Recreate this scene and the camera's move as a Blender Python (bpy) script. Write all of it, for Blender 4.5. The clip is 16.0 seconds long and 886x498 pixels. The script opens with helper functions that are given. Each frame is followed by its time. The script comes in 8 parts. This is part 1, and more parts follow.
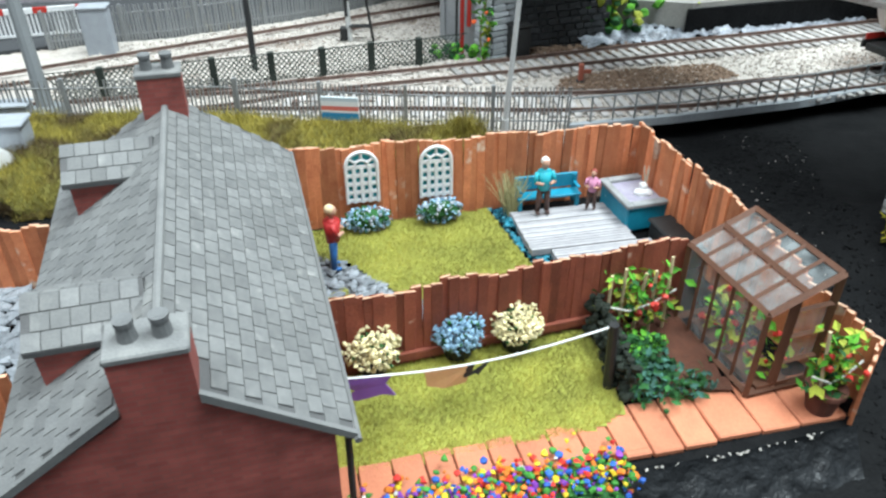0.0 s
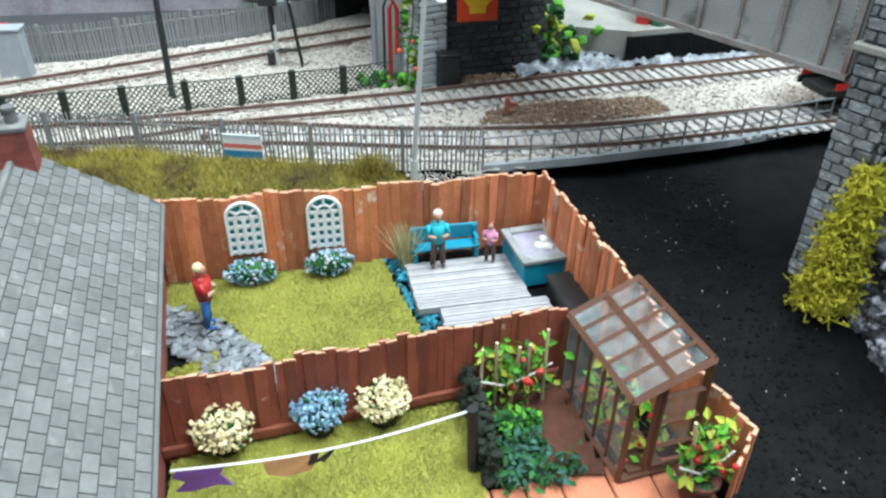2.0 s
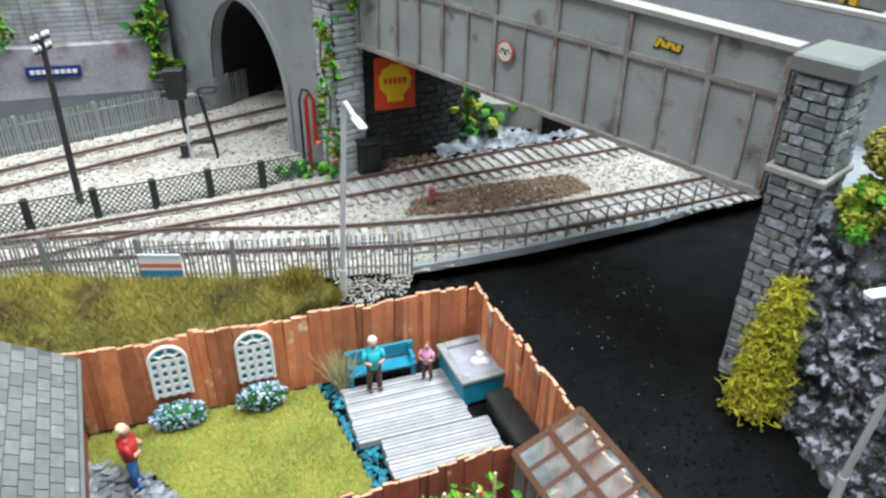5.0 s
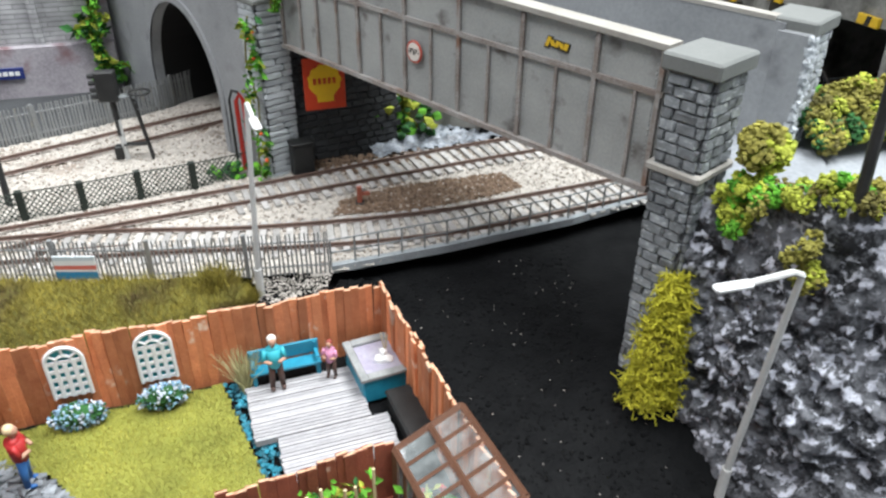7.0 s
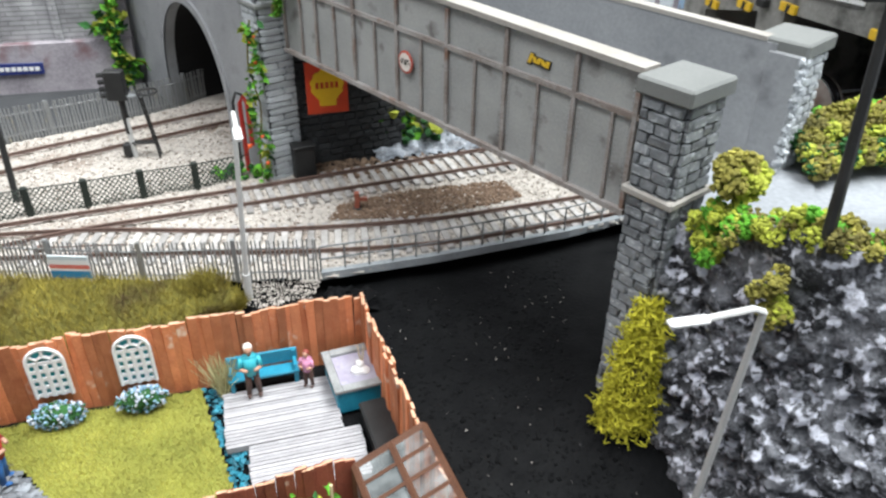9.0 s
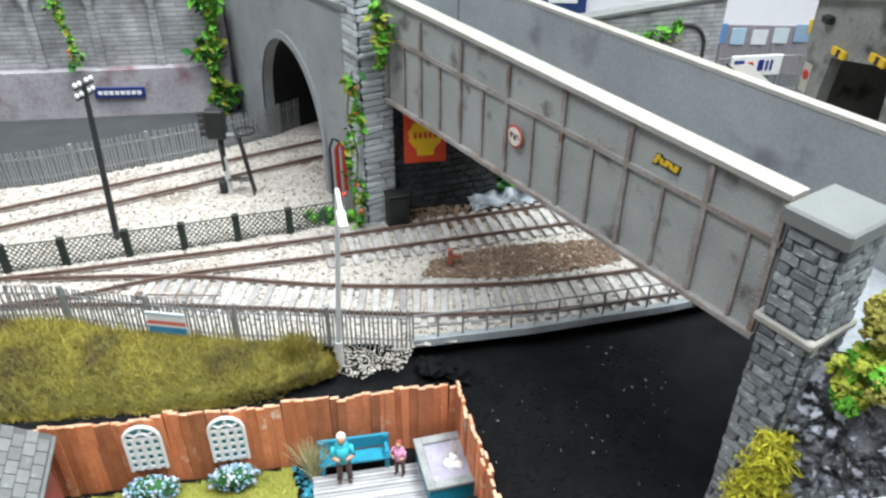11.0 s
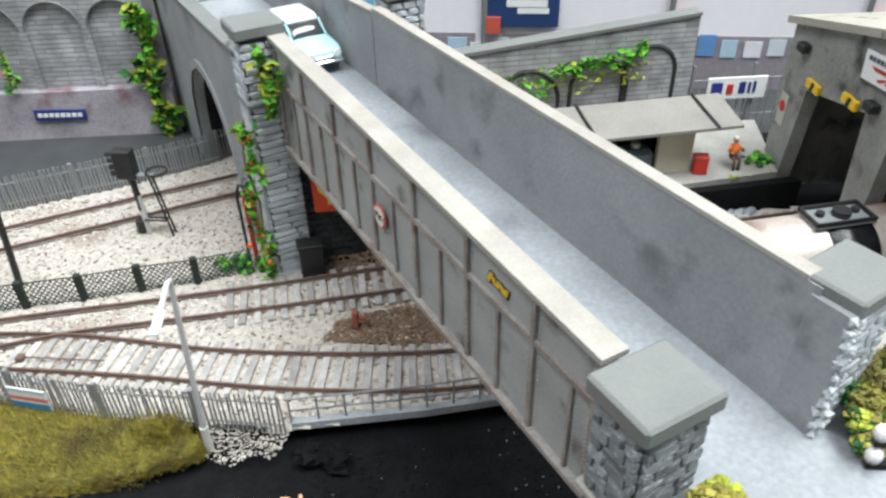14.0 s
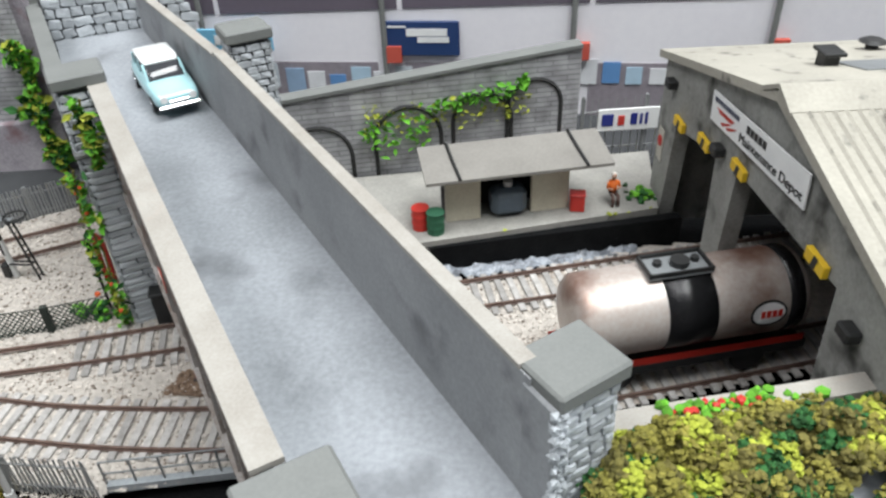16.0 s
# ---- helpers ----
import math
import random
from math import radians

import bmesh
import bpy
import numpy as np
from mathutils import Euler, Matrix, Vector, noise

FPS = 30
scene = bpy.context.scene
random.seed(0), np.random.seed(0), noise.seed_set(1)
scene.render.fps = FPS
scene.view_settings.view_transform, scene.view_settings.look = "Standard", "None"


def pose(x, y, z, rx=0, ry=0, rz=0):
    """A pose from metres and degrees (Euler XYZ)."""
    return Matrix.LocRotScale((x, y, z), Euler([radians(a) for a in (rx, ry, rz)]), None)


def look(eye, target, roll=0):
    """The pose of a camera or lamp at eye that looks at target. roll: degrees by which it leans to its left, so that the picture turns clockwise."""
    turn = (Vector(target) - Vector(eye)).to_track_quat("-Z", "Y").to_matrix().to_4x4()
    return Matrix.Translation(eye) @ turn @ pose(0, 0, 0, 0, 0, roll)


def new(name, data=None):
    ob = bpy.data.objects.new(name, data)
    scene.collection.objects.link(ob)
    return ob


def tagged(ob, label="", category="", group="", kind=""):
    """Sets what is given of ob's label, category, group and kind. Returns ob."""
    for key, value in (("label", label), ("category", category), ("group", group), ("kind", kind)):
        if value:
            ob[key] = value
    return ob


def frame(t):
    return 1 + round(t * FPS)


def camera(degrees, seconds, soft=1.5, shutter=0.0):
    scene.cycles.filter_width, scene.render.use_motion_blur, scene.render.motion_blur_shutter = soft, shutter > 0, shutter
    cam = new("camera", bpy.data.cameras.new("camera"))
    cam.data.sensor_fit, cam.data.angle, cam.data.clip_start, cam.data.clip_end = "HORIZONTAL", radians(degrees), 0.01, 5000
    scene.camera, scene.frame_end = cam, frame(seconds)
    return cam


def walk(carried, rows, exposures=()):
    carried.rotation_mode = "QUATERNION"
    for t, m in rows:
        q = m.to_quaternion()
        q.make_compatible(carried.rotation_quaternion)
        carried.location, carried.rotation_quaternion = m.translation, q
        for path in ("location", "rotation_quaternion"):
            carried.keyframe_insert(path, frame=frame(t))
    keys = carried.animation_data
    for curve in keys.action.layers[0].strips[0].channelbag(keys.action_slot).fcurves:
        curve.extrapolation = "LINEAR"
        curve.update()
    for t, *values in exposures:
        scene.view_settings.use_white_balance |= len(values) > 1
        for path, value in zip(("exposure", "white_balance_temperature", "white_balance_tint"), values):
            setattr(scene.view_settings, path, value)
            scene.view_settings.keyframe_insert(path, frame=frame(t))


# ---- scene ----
# A model railway layout at about 1:76. Lengths in the code are centimetres; S turns them into metres.
S = 0.01
cam = camera(61.9, 16.0, soft=2.5, shutter=0.3)
METRES, EYE, TILT, LEAN, TURN = 0.32, 0.13, -33.0, 0.0, 0.0
ROWS = [
    (0.0, 0.0, 0.0, 0.0, -0.0, 0.0, -0.0),
    (0.5, 0.0314, 0.0089, 0.0089, 0.58, -0.35, 0.11),
    (1.0, 0.0618, 0.0114, 0.0165, -0.45, -0.11, -0.05),
    (1.5, 0.084, 0.0192, 0.0323, -0.68, -0.22, 0.03),
    (2.0, 0.0908, 0.0315, 0.0514, -0.54, -0.23, -0.64),
    (2.5, 0.0856, 0.0312, 0.0876, -0.06, 0.3, -0.74),
    (3.0, 0.0675, 0.0457, 0.1029, -0.2, 0.18, -0.47),
    (3.5, 0.046, 0.0565, 0.1275, -1.17, 0.69, -0.06),
    (4.0, 0.0451, 0.0531, 0.1474, -3.16, 1.29, 0.76),
    (4.5, 0.0588, 0.0409, 0.1443, -4.95, 1.35, 1.81),
    (5.0, 0.0854, 0.0408, 0.1375, -6.37, 1.34, 3.13),
    (7.5, 0.1817, 0.019, 0.1315, -6.75, 1.26, 3.7),
    (8.0, 0.1967, 0.0131, 0.134, -6.54, 1.37, 3.45),
    (8.5, 0.2085, 0.0139, 0.1408, -6.03, 1.45, 2.91),
    (9.0, 0.2156, 0.023, 0.1486, -4.08, 0.82, 1.8),
    (9.5, 0.2235, 0.0397, 0.171, -1.6, 0.72, -0.55),
    (12.0, 0.1668, 0.0702, 0.2856, 1.76, -1.2, -1.17),
    (12.5, 0.1705, 0.0877, 0.307, 0.04, -1.48, 0.14),
    (13.0, 0.1992, 0.0875, 0.3171, 0.4, -1.86, 0.77),
    (13.5, 0.2789, 0.1133, 0.3281, 3.06, -2.29, -1.09),
    (14.0, 0.3458, 0.1387, 0.3484, 5.35, -2.86, -2.08),
    (14.5, 0.4054, 0.1534, 0.3614, 5.54, -2.78, -1.83),
    (15.0, 0.4486, 0.155, 0.3677, 5.13, -2.86, -1.29),
    (15.5, 0.4884, 0.17, 0.3861, 5.84, -3.06, -0.9),
    (16.0, 0.52, 0.1806, 0.4, 5.95, -2.49, -1.51),
]
walk(cam, [(t, pose(0, 0, EYE, TILT, LEAN, TURN) @ pose(METRES * x, METRES * y, METRES * z, 90 + pitch, roll, yaw)) for t, x, y, z, yaw, pitch, roll in ROWS],
     [(0.0, 0.14, 6150, 5), (3.0, 0.10, 6000, 3), (3.6, 0.12, 6000, 3), (4.2, 0.04, 6050, 3), (5.0, 0.08, 6250, 6), (8.5, 0.14, 6600, 12), (12.0, 0.22, 6350, 8), (13.0, 0.10, 6400, 8), (14.5, -0.10, 6600, 11), (16.0, -0.32, 6650, 12)])

# ---- light: an indoor hall with bright ceiling panels ----
world = bpy.data.worlds.new("hall")
scene.world = world
world.use_nodes = True
wbg = world.node_tree.nodes["Background"]
wbg.inputs["Color"].default_value = (0.86, 0.93, 1.0, 1)
wbg.inputs["Strength"].default_value = 0.40


def panel_lamp(x, y, z, tx, ty, size, sizey, watts, colour):
    lamp = bpy.data.lights.new("ceiling_panel", "AREA")
    lamp.shape, lamp.size, lamp.size_y, lamp.energy, lamp.color = "RECTANGLE", size, sizey, watts, colour
    ob = new("ceiling_panel", lamp)
    ob.matrix_world = look((x, y, z), (tx, ty, 0.0))
    return ob


panel_lamp(0.60, 0.12, 1.6, 0.08, 0.25, 1.3, 0.6, 58.0, (0.93, 0.985, 1.0))
panel_lamp(-0.55, -0.15, 1.6, 0.05, 0.25, 1.2, 0.5, 24.0, (0.95, 0.98, 1.0))
scene.view_settings.exposure = 0.0

# ---- materials ----
MATS = {}


def mat(name, c1, c2=None, rough=0.75, scale=300.0, fine=2500.0, bump=0.25, metal=0.0, rand=0.0, contrast=0.5, stain=None, spec=0.4, coat=0.0):
    """A painted or natural surface: two colours mixed by broad and fine noise, relief, and some change from piece to piece."""
    if name in MATS:
        return MATS[name]
    m = bpy.data.materials.new(name)
    m.use_nodes = True
    nt = m.node_tree
    N, L = nt.nodes, nt.links
    b = N["Principled BSDF"]
    c2 = c2 or tuple(v * 0.72 for v in c1)
    tc = N.new("ShaderNodeTexCoord")
    info = N.new("ShaderNodeObjectInfo")
    shift = N.new("ShaderNodeVectorMath")
    shift.operation = "MULTIPLY_ADD"
    L.new(info.outputs["Random"], shift.inputs[0])
    shift.inputs[1].default_value = (3.1, 1.7, 2.3)
    L.new(tc.outputs["Object"], shift.inputs[2])
    n1, n2 = N.new("ShaderNodeTexNoise"), N.new("ShaderNodeTexNoise")
    for n, s, d in ((n1, scale, 4.0), (n2, fine, 2.0)):
        n.inputs["Scale"].default_value, n.inputs["Detail"].default_value = s, d
        L.new(shift.outputs[0], n.inputs["Vector"])
    add = N.new("ShaderNodeMath")
    add.operation = "ADD"
    L.new(n1.outputs["Fac"], add.inputs[0])
    mul = N.new("ShaderNodeMath")
    mul.operation = "MULTIPLY_ADD"
    L.new(n2.outputs["Fac"], mul.inputs[0])
    mul.inputs[1].default_value, mul.inputs[2].default_value = 0.6, -0.3
    L.new(mul.outputs[0], add.inputs[1])
    rng = N.new("ShaderNodeMapRange")
    rng.inputs["From Min"].default_value, rng.inputs["From Max"].default_value = 0.5 - 0.5 * (1 - contrast) - 0.05, 0.5 + 0.5 * (1 - contrast) + 0.05
    L.new(add.outputs[0], rng.inputs["Value"])
    mix = N.new("ShaderNodeMix")
    mix.data_type = "RGBA"
    mix.inputs["A"].default_value, mix.inputs["B"].default_value = (*c1, 1), (*c2, 1)
    L.new(rng.outputs["Result"], mix.inputs["Factor"])
    out = mix.outputs["Result"]
    if stain:
        col, size, low, high = stain
        n3 = N.new("ShaderNodeTexNoise")
        n3.inputs["Scale"].default_value, n3.inputs["Detail"].default_value = size, 6.0
        L.new(shift.outputs[0], n3.inputs["Vector"])
        r3 = N.new("ShaderNodeMapRange")
        r3.inputs["From Min"].default_value, r3.inputs["From Max"].default_value = low, high
        L.new(n3.outputs["Fac"], r3.inputs["Value"])
        m3 = N.new("ShaderNodeMix")
        m3.data_type = "RGBA"
        L.new(r3.outputs["Result"], m3.inputs["Factor"])
        L.new(out, m3.inputs["A"])
        m3.inputs["B"].default_value = (*col, 1)
        out = m3.outputs["Result"]
    if rand:
        hsv = N.new("ShaderNodeHueSaturation")
        r4 = N.new("ShaderNodeMapRange")
        geo = N.new("ShaderNodeNewGeometry")
        both = N.new("ShaderNodeMath")
        both.operation = "ADD"
        L.new(info.outputs["Random"], both.inputs[0])
        L.new(geo.outputs["Random Per Island"], both.inputs[1])
        fr = N.new("ShaderNodeMath")
        fr.operation = "FRACT"
        L.new(both.outputs[0], fr.inputs[0])
        r4.inputs["To Min"].default_value, r4.inputs["To Max"].default_value = 1 - rand, 1 + rand
        L.new(fr.outputs[0], r4.inputs["Value"])
        L.new(r4.outputs["Result"], hsv.inputs["Value"])
        L.new(out, hsv.inputs["Color"])
        out = hsv.outputs["Color"]
    L.new(out, b.inputs["Base Color"])
    b.inputs["Roughness"].default_value, b.inputs["Metallic"].default_value = rough, metal
    b.inputs["Specular IOR Level"].default_value = spec
    b.inputs["Coat Weight"].default_value = coat
    if bump:
        bp = N.new("ShaderNodeBump")
        bp.inputs["Strength"].default_value, bp.inputs["Distance"].default_value = bump, 0.0006
        L.new(add.outputs[0], bp.inputs["Height"])
        L.new(bp.outputs["Normal"], b.inputs["Normal"])
    MATS[name] = m
    return m


def brick_mat(name, c1, c2, mortar, width, height, gap=0.0001, rough=0.8, bump=0.6):
    """Tiny moulded brickwork, laid by Object coordinates turned so that courses lie level on x and y walls."""
    m = bpy.data.materials.new(name)
    m.use_nodes = True
    nt = m.node_tree
    N, L = nt.nodes, nt.links
    b = N["Principled BSDF"]
    tc = N.new("ShaderNodeTexCoord")
    sep, com = N.new("ShaderNodeSeparateXYZ"), N.new("ShaderNodeCombineXYZ")
    L.new(tc.outputs["Object"], sep.inputs[0])
    s = N.new("ShaderNodeMath")
    s.operation = "ADD"
    L.new(sep.outputs["X"], s.inputs[0])
    L.new(sep.outputs["Y"], s.inputs[1])
    L.new(s.outputs[0], com.inputs["X"])
    L.new(sep.outputs["Z"], com.inputs["Y"])
    br = N.new("ShaderNodeTexBrick")
    br.inputs["Scale"].default_value = 1.0
    br.inputs["Brick Width"].default_value, br.inputs["Row Height"].default_value, br.inputs["Mortar Size"].default_value = width, height, gap
    br.inputs["Color1"].default_value, br.inputs["Color2"].default_value, br.inputs["Mortar"].default_value = (*c1, 1), (*c2, 1), (*mortar, 1)
    L.new(com.outputs[0], br.inputs["Vector"])
    n = N.new("ShaderNodeTexNoise")
    n.inputs["Scale"].default_value, n.inputs["Detail"].default_value = 120.0, 5.0
    L.new(tc.outputs["Object"], n.inputs["Vector"])
    hsv = N.new("ShaderNodeHueSaturation")
    r = N.new("ShaderNodeMapRange")
    r.inputs["From Min"].default_value, r.inputs["From Max"].default_value = 0.3, 0.7
    r.inputs["To Min"].default_value, r.inputs["To Max"].default_value = 0.7, 1.3
    L.new(n.outputs["Fac"], r.inputs["Value"])
    L.new(r.outputs["Result"], hsv.inputs["Value"])
    L.new(br.outputs["Color"], hsv.inputs["Color"])
    L.new(hsv.outputs["Color"], b.inputs["Base Color"])
    b.inputs["Roughness"].default_value = rough
    bp = N.new("ShaderNodeBump")
    bp.inputs["Strength"].default_value, bp.inputs["Distance"].default_value = bump, 0.0003
    bp.invert = True
    L.new(br.outputs["Fac"], bp.inputs["Height"])
    L.new(bp.outputs["Normal"], b.inputs["Normal"])
    return m


def glass_mat():
    m = bpy.data.materials.new("thin_plastic_glazing")
    m.use_nodes = True
    nt = m.node_tree
    b = nt.nodes["Principled BSDF"]
    n = nt.nodes.new("ShaderNodeTexNoise")
    n.inputs["Scale"].default_value = 160.0
    tc = nt.nodes.new("ShaderNodeTexCoord")
    nt.links.new(tc.outputs["Object"], n.inputs["Vector"])
    r = nt.nodes.new("ShaderNodeMapRange")
    r.inputs["From Min"].default_value, r.inputs["From Max"].default_value = 0.3, 0.75
    r.inputs["To Min"].default_value, r.inputs["To Max"].default_value = 0.12, 0.62
    nt.links.new(n.outputs["Fac"], r.inputs["Value"])
    nt.links.new(r.outputs["Result"], b.inputs["Alpha"])
    b.inputs["Base Color"].default_value = (0.34, 0.37, 0.37, 1)
    b.inputs["Roughness"].default_value = 0.12
    return m


M_PLANK = mat("red_brown_stained_wood", (0.62, 0.235, 0.105), (0.42, 0.13, 0.055), 0.7, 180, 1600, 0.5, rand=0.4, stain=((0.62, 0.45, 0.34), 150, 0.63, 0.70))
M_PLANKTOP = mat("pale_sawn_plank_end", (0.66, 0.44, 0.30), (0.46, 0.25, 0.15), 0.8, 200, 1600, 0.4)
M_PLANK_D = mat("dark_red_stained_wood", (0.27, 0.075, 0.042), (0.16, 0.042, 0.026), 0.7, 180, 1600, 0.5, rand=0.3, stain=((0.45, 0.30, 0.24), 150, 0.70, 0.76))
M_BLACK = mat("black_textured_paint", (0.003, 0.0033, 0.0038), (0.0085, 0.009, 0.0095), 0.75, 150, 900, 1.0, stain=((0.05, 0.05, 0.05), 420, 0.72, 0.80), spec=0.10)
M_SLATE = mat("grey_moulded_slate", (0.185, 0.188, 0.182), (0.125, 0.128, 0.128), 0.75, 150, 2200, 0.35, rand=0.16, stain=((0.28, 0.28, 0.265), 90, 0.62, 0.8))
M_SLATE_D = mat("dark_grey_slate_bed", (0.10, 0.10, 0.10), (0.07, 0.07, 0.07), 0.8, 150, 2200, 0.3)
M_BRICK = brick_mat("red_moulded_brick", (0.33, 0.085, 0.068), (0.26, 0.06, 0.05), (0.23, 0.085, 0.07), 0.0030, 0.0011)
M_BRICKRED = mat("red_brick_paint", (0.26, 0.06, 0.045), (0.16, 0.035, 0.03), 0.8, 200, 1800, 0.4)
M_GREY = mat("mid_grey_concrete_paint", (0.31, 0.32, 0.33), (0.22, 0.23, 0.24), 0.7, 45, 900, 0.3, contrast=0.6, stain=((0.11, 0.11, 0.12), 60, 0.58, 0.78))
M_GIRD = mat("pale_grey_steel_paint", (0.36, 0.37, 0.36), (0.25, 0.26, 0.255), 0.6, 60, 1500, 0.2, contrast=0.6, stain=((0.10, 0.09, 0.085), 130, 0.58, 0.76))
M_RUST = mat("rust_streaked_grey_steel", (0.33, 0.315, 0.30), (0.20, 0.165, 0.145), 0.75, 110, 1500, 0.4, contrast=0.75, stain=((0.20, 0.115, 0.08), 90, 0.60, 0.72))
M_CREAM = mat("off_white_worn_coping", (0.38, 0.365, 0.335), (0.28, 0.26, 0.23), 0.7, 90, 1600, 0.25, stain=((0.36, 0.31, 0.27), 160, 0.62, 0.8))
M_ROAD = mat("pale_blue_grey_road_paint", (0.32, 0.34, 0.365), (0.205, 0.22, 0.235), 0.5, 22, 700, 0.15, contrast=0.65, stain=((0.13, 0.138, 0.148), 45, 0.55, 0.78))
M_STONE = mat("grey_stone_block", (0.52, 0.55, 0.575), (0.33, 0.355, 0.37), 0.7, 170, 1400, 0.6, rand=0.22)
M_STONE_D = mat("dark_grey_stone_block", (0.29, 0.31, 0.325), (0.12, 0.13, 0.138), 0.65, 170, 1400, 0.6, rand=0.35, stain=((0.44, 0.47, 0.48), 260, 0.57, 0.68))
M_MORTAR = mat("dark_stone_joint", (0.07, 0.075, 0.08), (0.05, 0.05, 0.055), 0.9, 200, 1500, 0.3)
M_CAP = mat("smooth_grey_cap_stone", (0.19, 0.198, 0.19), (0.145, 0.153, 0.147), 0.65, 60, 1500, 0.15)
M_BALLAST = mat("cream_pink_ballast_bed", (0.57, 0.53, 0.48), (0.35, 0.32, 0.285), 0.9, 420, 2600, 1.0, stain=((0.23, 0.17, 0.13), 26, 0.57, 0.70))
M_BSTONE = mat("cream_ballast_stone", (0.60, 0.56, 0.51), (0.40, 0.365, 0.325), 0.9, 500, 2500, 0.3, rand=0.25)
M_EARTH = mat("brown_earth_scatter", (0.26, 0.18, 0.125), (0.13, 0.085, 0.058), 0.95, 380, 2600, 1.0, rand=0.3)
M_SLEEPER = mat("weathered_grey_sleeper", (0.47, 0.455, 0.44), (0.24, 0.23, 0.215), 0.85, 260, 1800, 0.5, rand=0.25)
M_RAIL = mat("rusty_rail_side", (0.16, 0.10, 0.08), (0.08, 0.052, 0.042), 0.6, 200, 1800, 0.3)
M_RAILTOP = mat("worn_steel_rail_head", (0.46, 0.43, 0.41), (0.34, 0.28, 0.245), 0.32, 120, 1500, 0.1, metal=0.7)
M_GRASS = mat("static_grass_mat", (0.39, 0.40, 0.075), (0.23, 0.25, 0.042), 0.9, 110, 2600, 0.8, rand=0.3)
M_BLADE = mat("yellow_green_fibre", (0.56, 0.51, 0.12), (0.40, 0.39, 0.075), 0.85, 120, 900, 0.0, rand=0.4, stain=((0.27, 0.26, 0.06), 55, 0.5, 0.68))
M_BLADE_D = mat("olive_grass_fibre", (0.38, 0.315, 0.055), (0.19, 0.165, 0.032), 0.85, 60, 900, 0.0, rand=0.5, stain=((0.10, 0.07, 0.03), 55, 0.48, 0.62))
M_WHITE = mat("white_painted_plastic", (0.80, 0.81, 0.80), (0.70, 0.71, 0.71), 0.45, 120, 1500, 0.1)
M_TEAL = mat("teal_blue_paint", (0.02, 0.27, 0.39), (0.012, 0.16, 0.25), 0.45, 160, 1500, 0.25, stain=((0.35, 0.52, 0.56), 260, 0.66, 0.74))
M_DECK = mat("whitewashed_decking", (0.40, 0.395, 0.405), (0.29, 0.285, 0.295), 0.75, 300, 2200, 0.4, rand=0.14)
M_SLAB = mat("terracotta_slab", (0.52, 0.20, 0.105), (0.40, 0.14, 0.075), 0.75, 140, 1500, 0.3, rand=0.15)
M_GREYPLASTIC = mat("plain_grey_plastic", (0.20, 0.215, 0.22), (0.16, 0.17, 0.175), 0.5, 100, 1500, 0.1)
M_BLKPLASTIC = mat("matt_black_plastic", (0.012, 0.013, 0.013), (0.025, 0.025, 0.025), 0.5, 200, 1500, 0.2)
M_GREENWIRE = mat("dark_green_wire", (0.025, 0.045, 0.035), (0.05, 0.06, 0.05), 0.6, 200, 1500, 0.0)
M_POSTBLK = mat("green_black_post", (0.012, 0.018, 0.014), (0.022, 0.03, 0.024), 0.6, 200, 1500, 0.2)
M_LAMPGREY = mat("light_grey_lamp_metal", (0.58, 0.585, 0.57), (0.47, 0.475, 0.465), 0.5, 100, 1500, 0.1)
M_LEAF = mat("bright_green_foam", (0.15, 0.42, 0.035), (0.06, 0.24, 0.018), 0.9, 160, 1500, 0.6, rand=0.4)
M_LEAFD = mat("dark_green_foam", (0.03, 0.12, 0.03), (0.012, 0.06, 0.015), 0.9, 160, 1500, 0.6, rand=0.4)
M_LIME = mat("lime_yellow_foam", (0.42, 0.46, 0.06), (0.24, 0.28, 0.03), 0.9, 160, 1500, 0.6, rand=0.3)
M_OLIVE = mat("olive_brown_foam", (0.19, 0.165, 0.042), (0.075, 0.07, 0.018), 0.9, 160, 1500, 0.6, rand=0.4)
M_ROCK = mat("grey_plaster_rock", (0.15, 0.156, 0.172), (0.014, 0.015, 0.018), 0.7, 150, 1100, 1.0, contrast=0.85, stain=((0.56, 0.58, 0.65), 330, 0.53, 0.60))
M_WROCK = mat("blue_white_rock", (0.33, 0.36, 0.40), (0.055, 0.06, 0.07), 0.35, 150, 800, 0.9, contrast=0.7)
M_TARMAC = mat("dark_grey_tarmac", (0.05, 0.053, 0.056), (0.034, 0.036, 0.039), 0.85, 80, 1500, 0.4, stain=((0.2, 0.2, 0.2), 500, 0.74, 0.8))
M_PURPLEWALL = mat("mauve_grey_weathered_render", (0.40, 0.375, 0.40), (0.23, 0.21, 0.235), 0.8, 45, 900, 0.6, contrast=0.7, stain=((0.20, 0.125, 0.135), 55, 0.56, 0.68))
# Black for the shade inside the tunnel, hut and shed, put into the colour.
M_SHADE = mat("shade_black", (0.006, 0.006, 0.006), (0.008, 0.008, 0.008), 0.9, 100, 900, 0.0)
M_BROWN = mat("brown_varnished_frame", (0.135, 0.062, 0.036), (0.085, 0.036, 0.02), 0.5, 160, 1500, 0.2)
M_SOIL = mat("red_brown_soil", (0.12, 0.045, 0.025), (0.055, 0.022, 0.013), 0.95, 250, 2600, 1.0)
M_GLASS = glass_mat()
M_RED = mat("red_paint", (0.55, 0.035, 0.025), (0.42, 0.03, 0.02), 0.5, 160, 1500, 0.1)
M_YEL = mat("yellow_paint", (0.75, 0.50, 0.03), (0.62, 0.38, 0.02), 0.5, 160, 1500, 0.1)
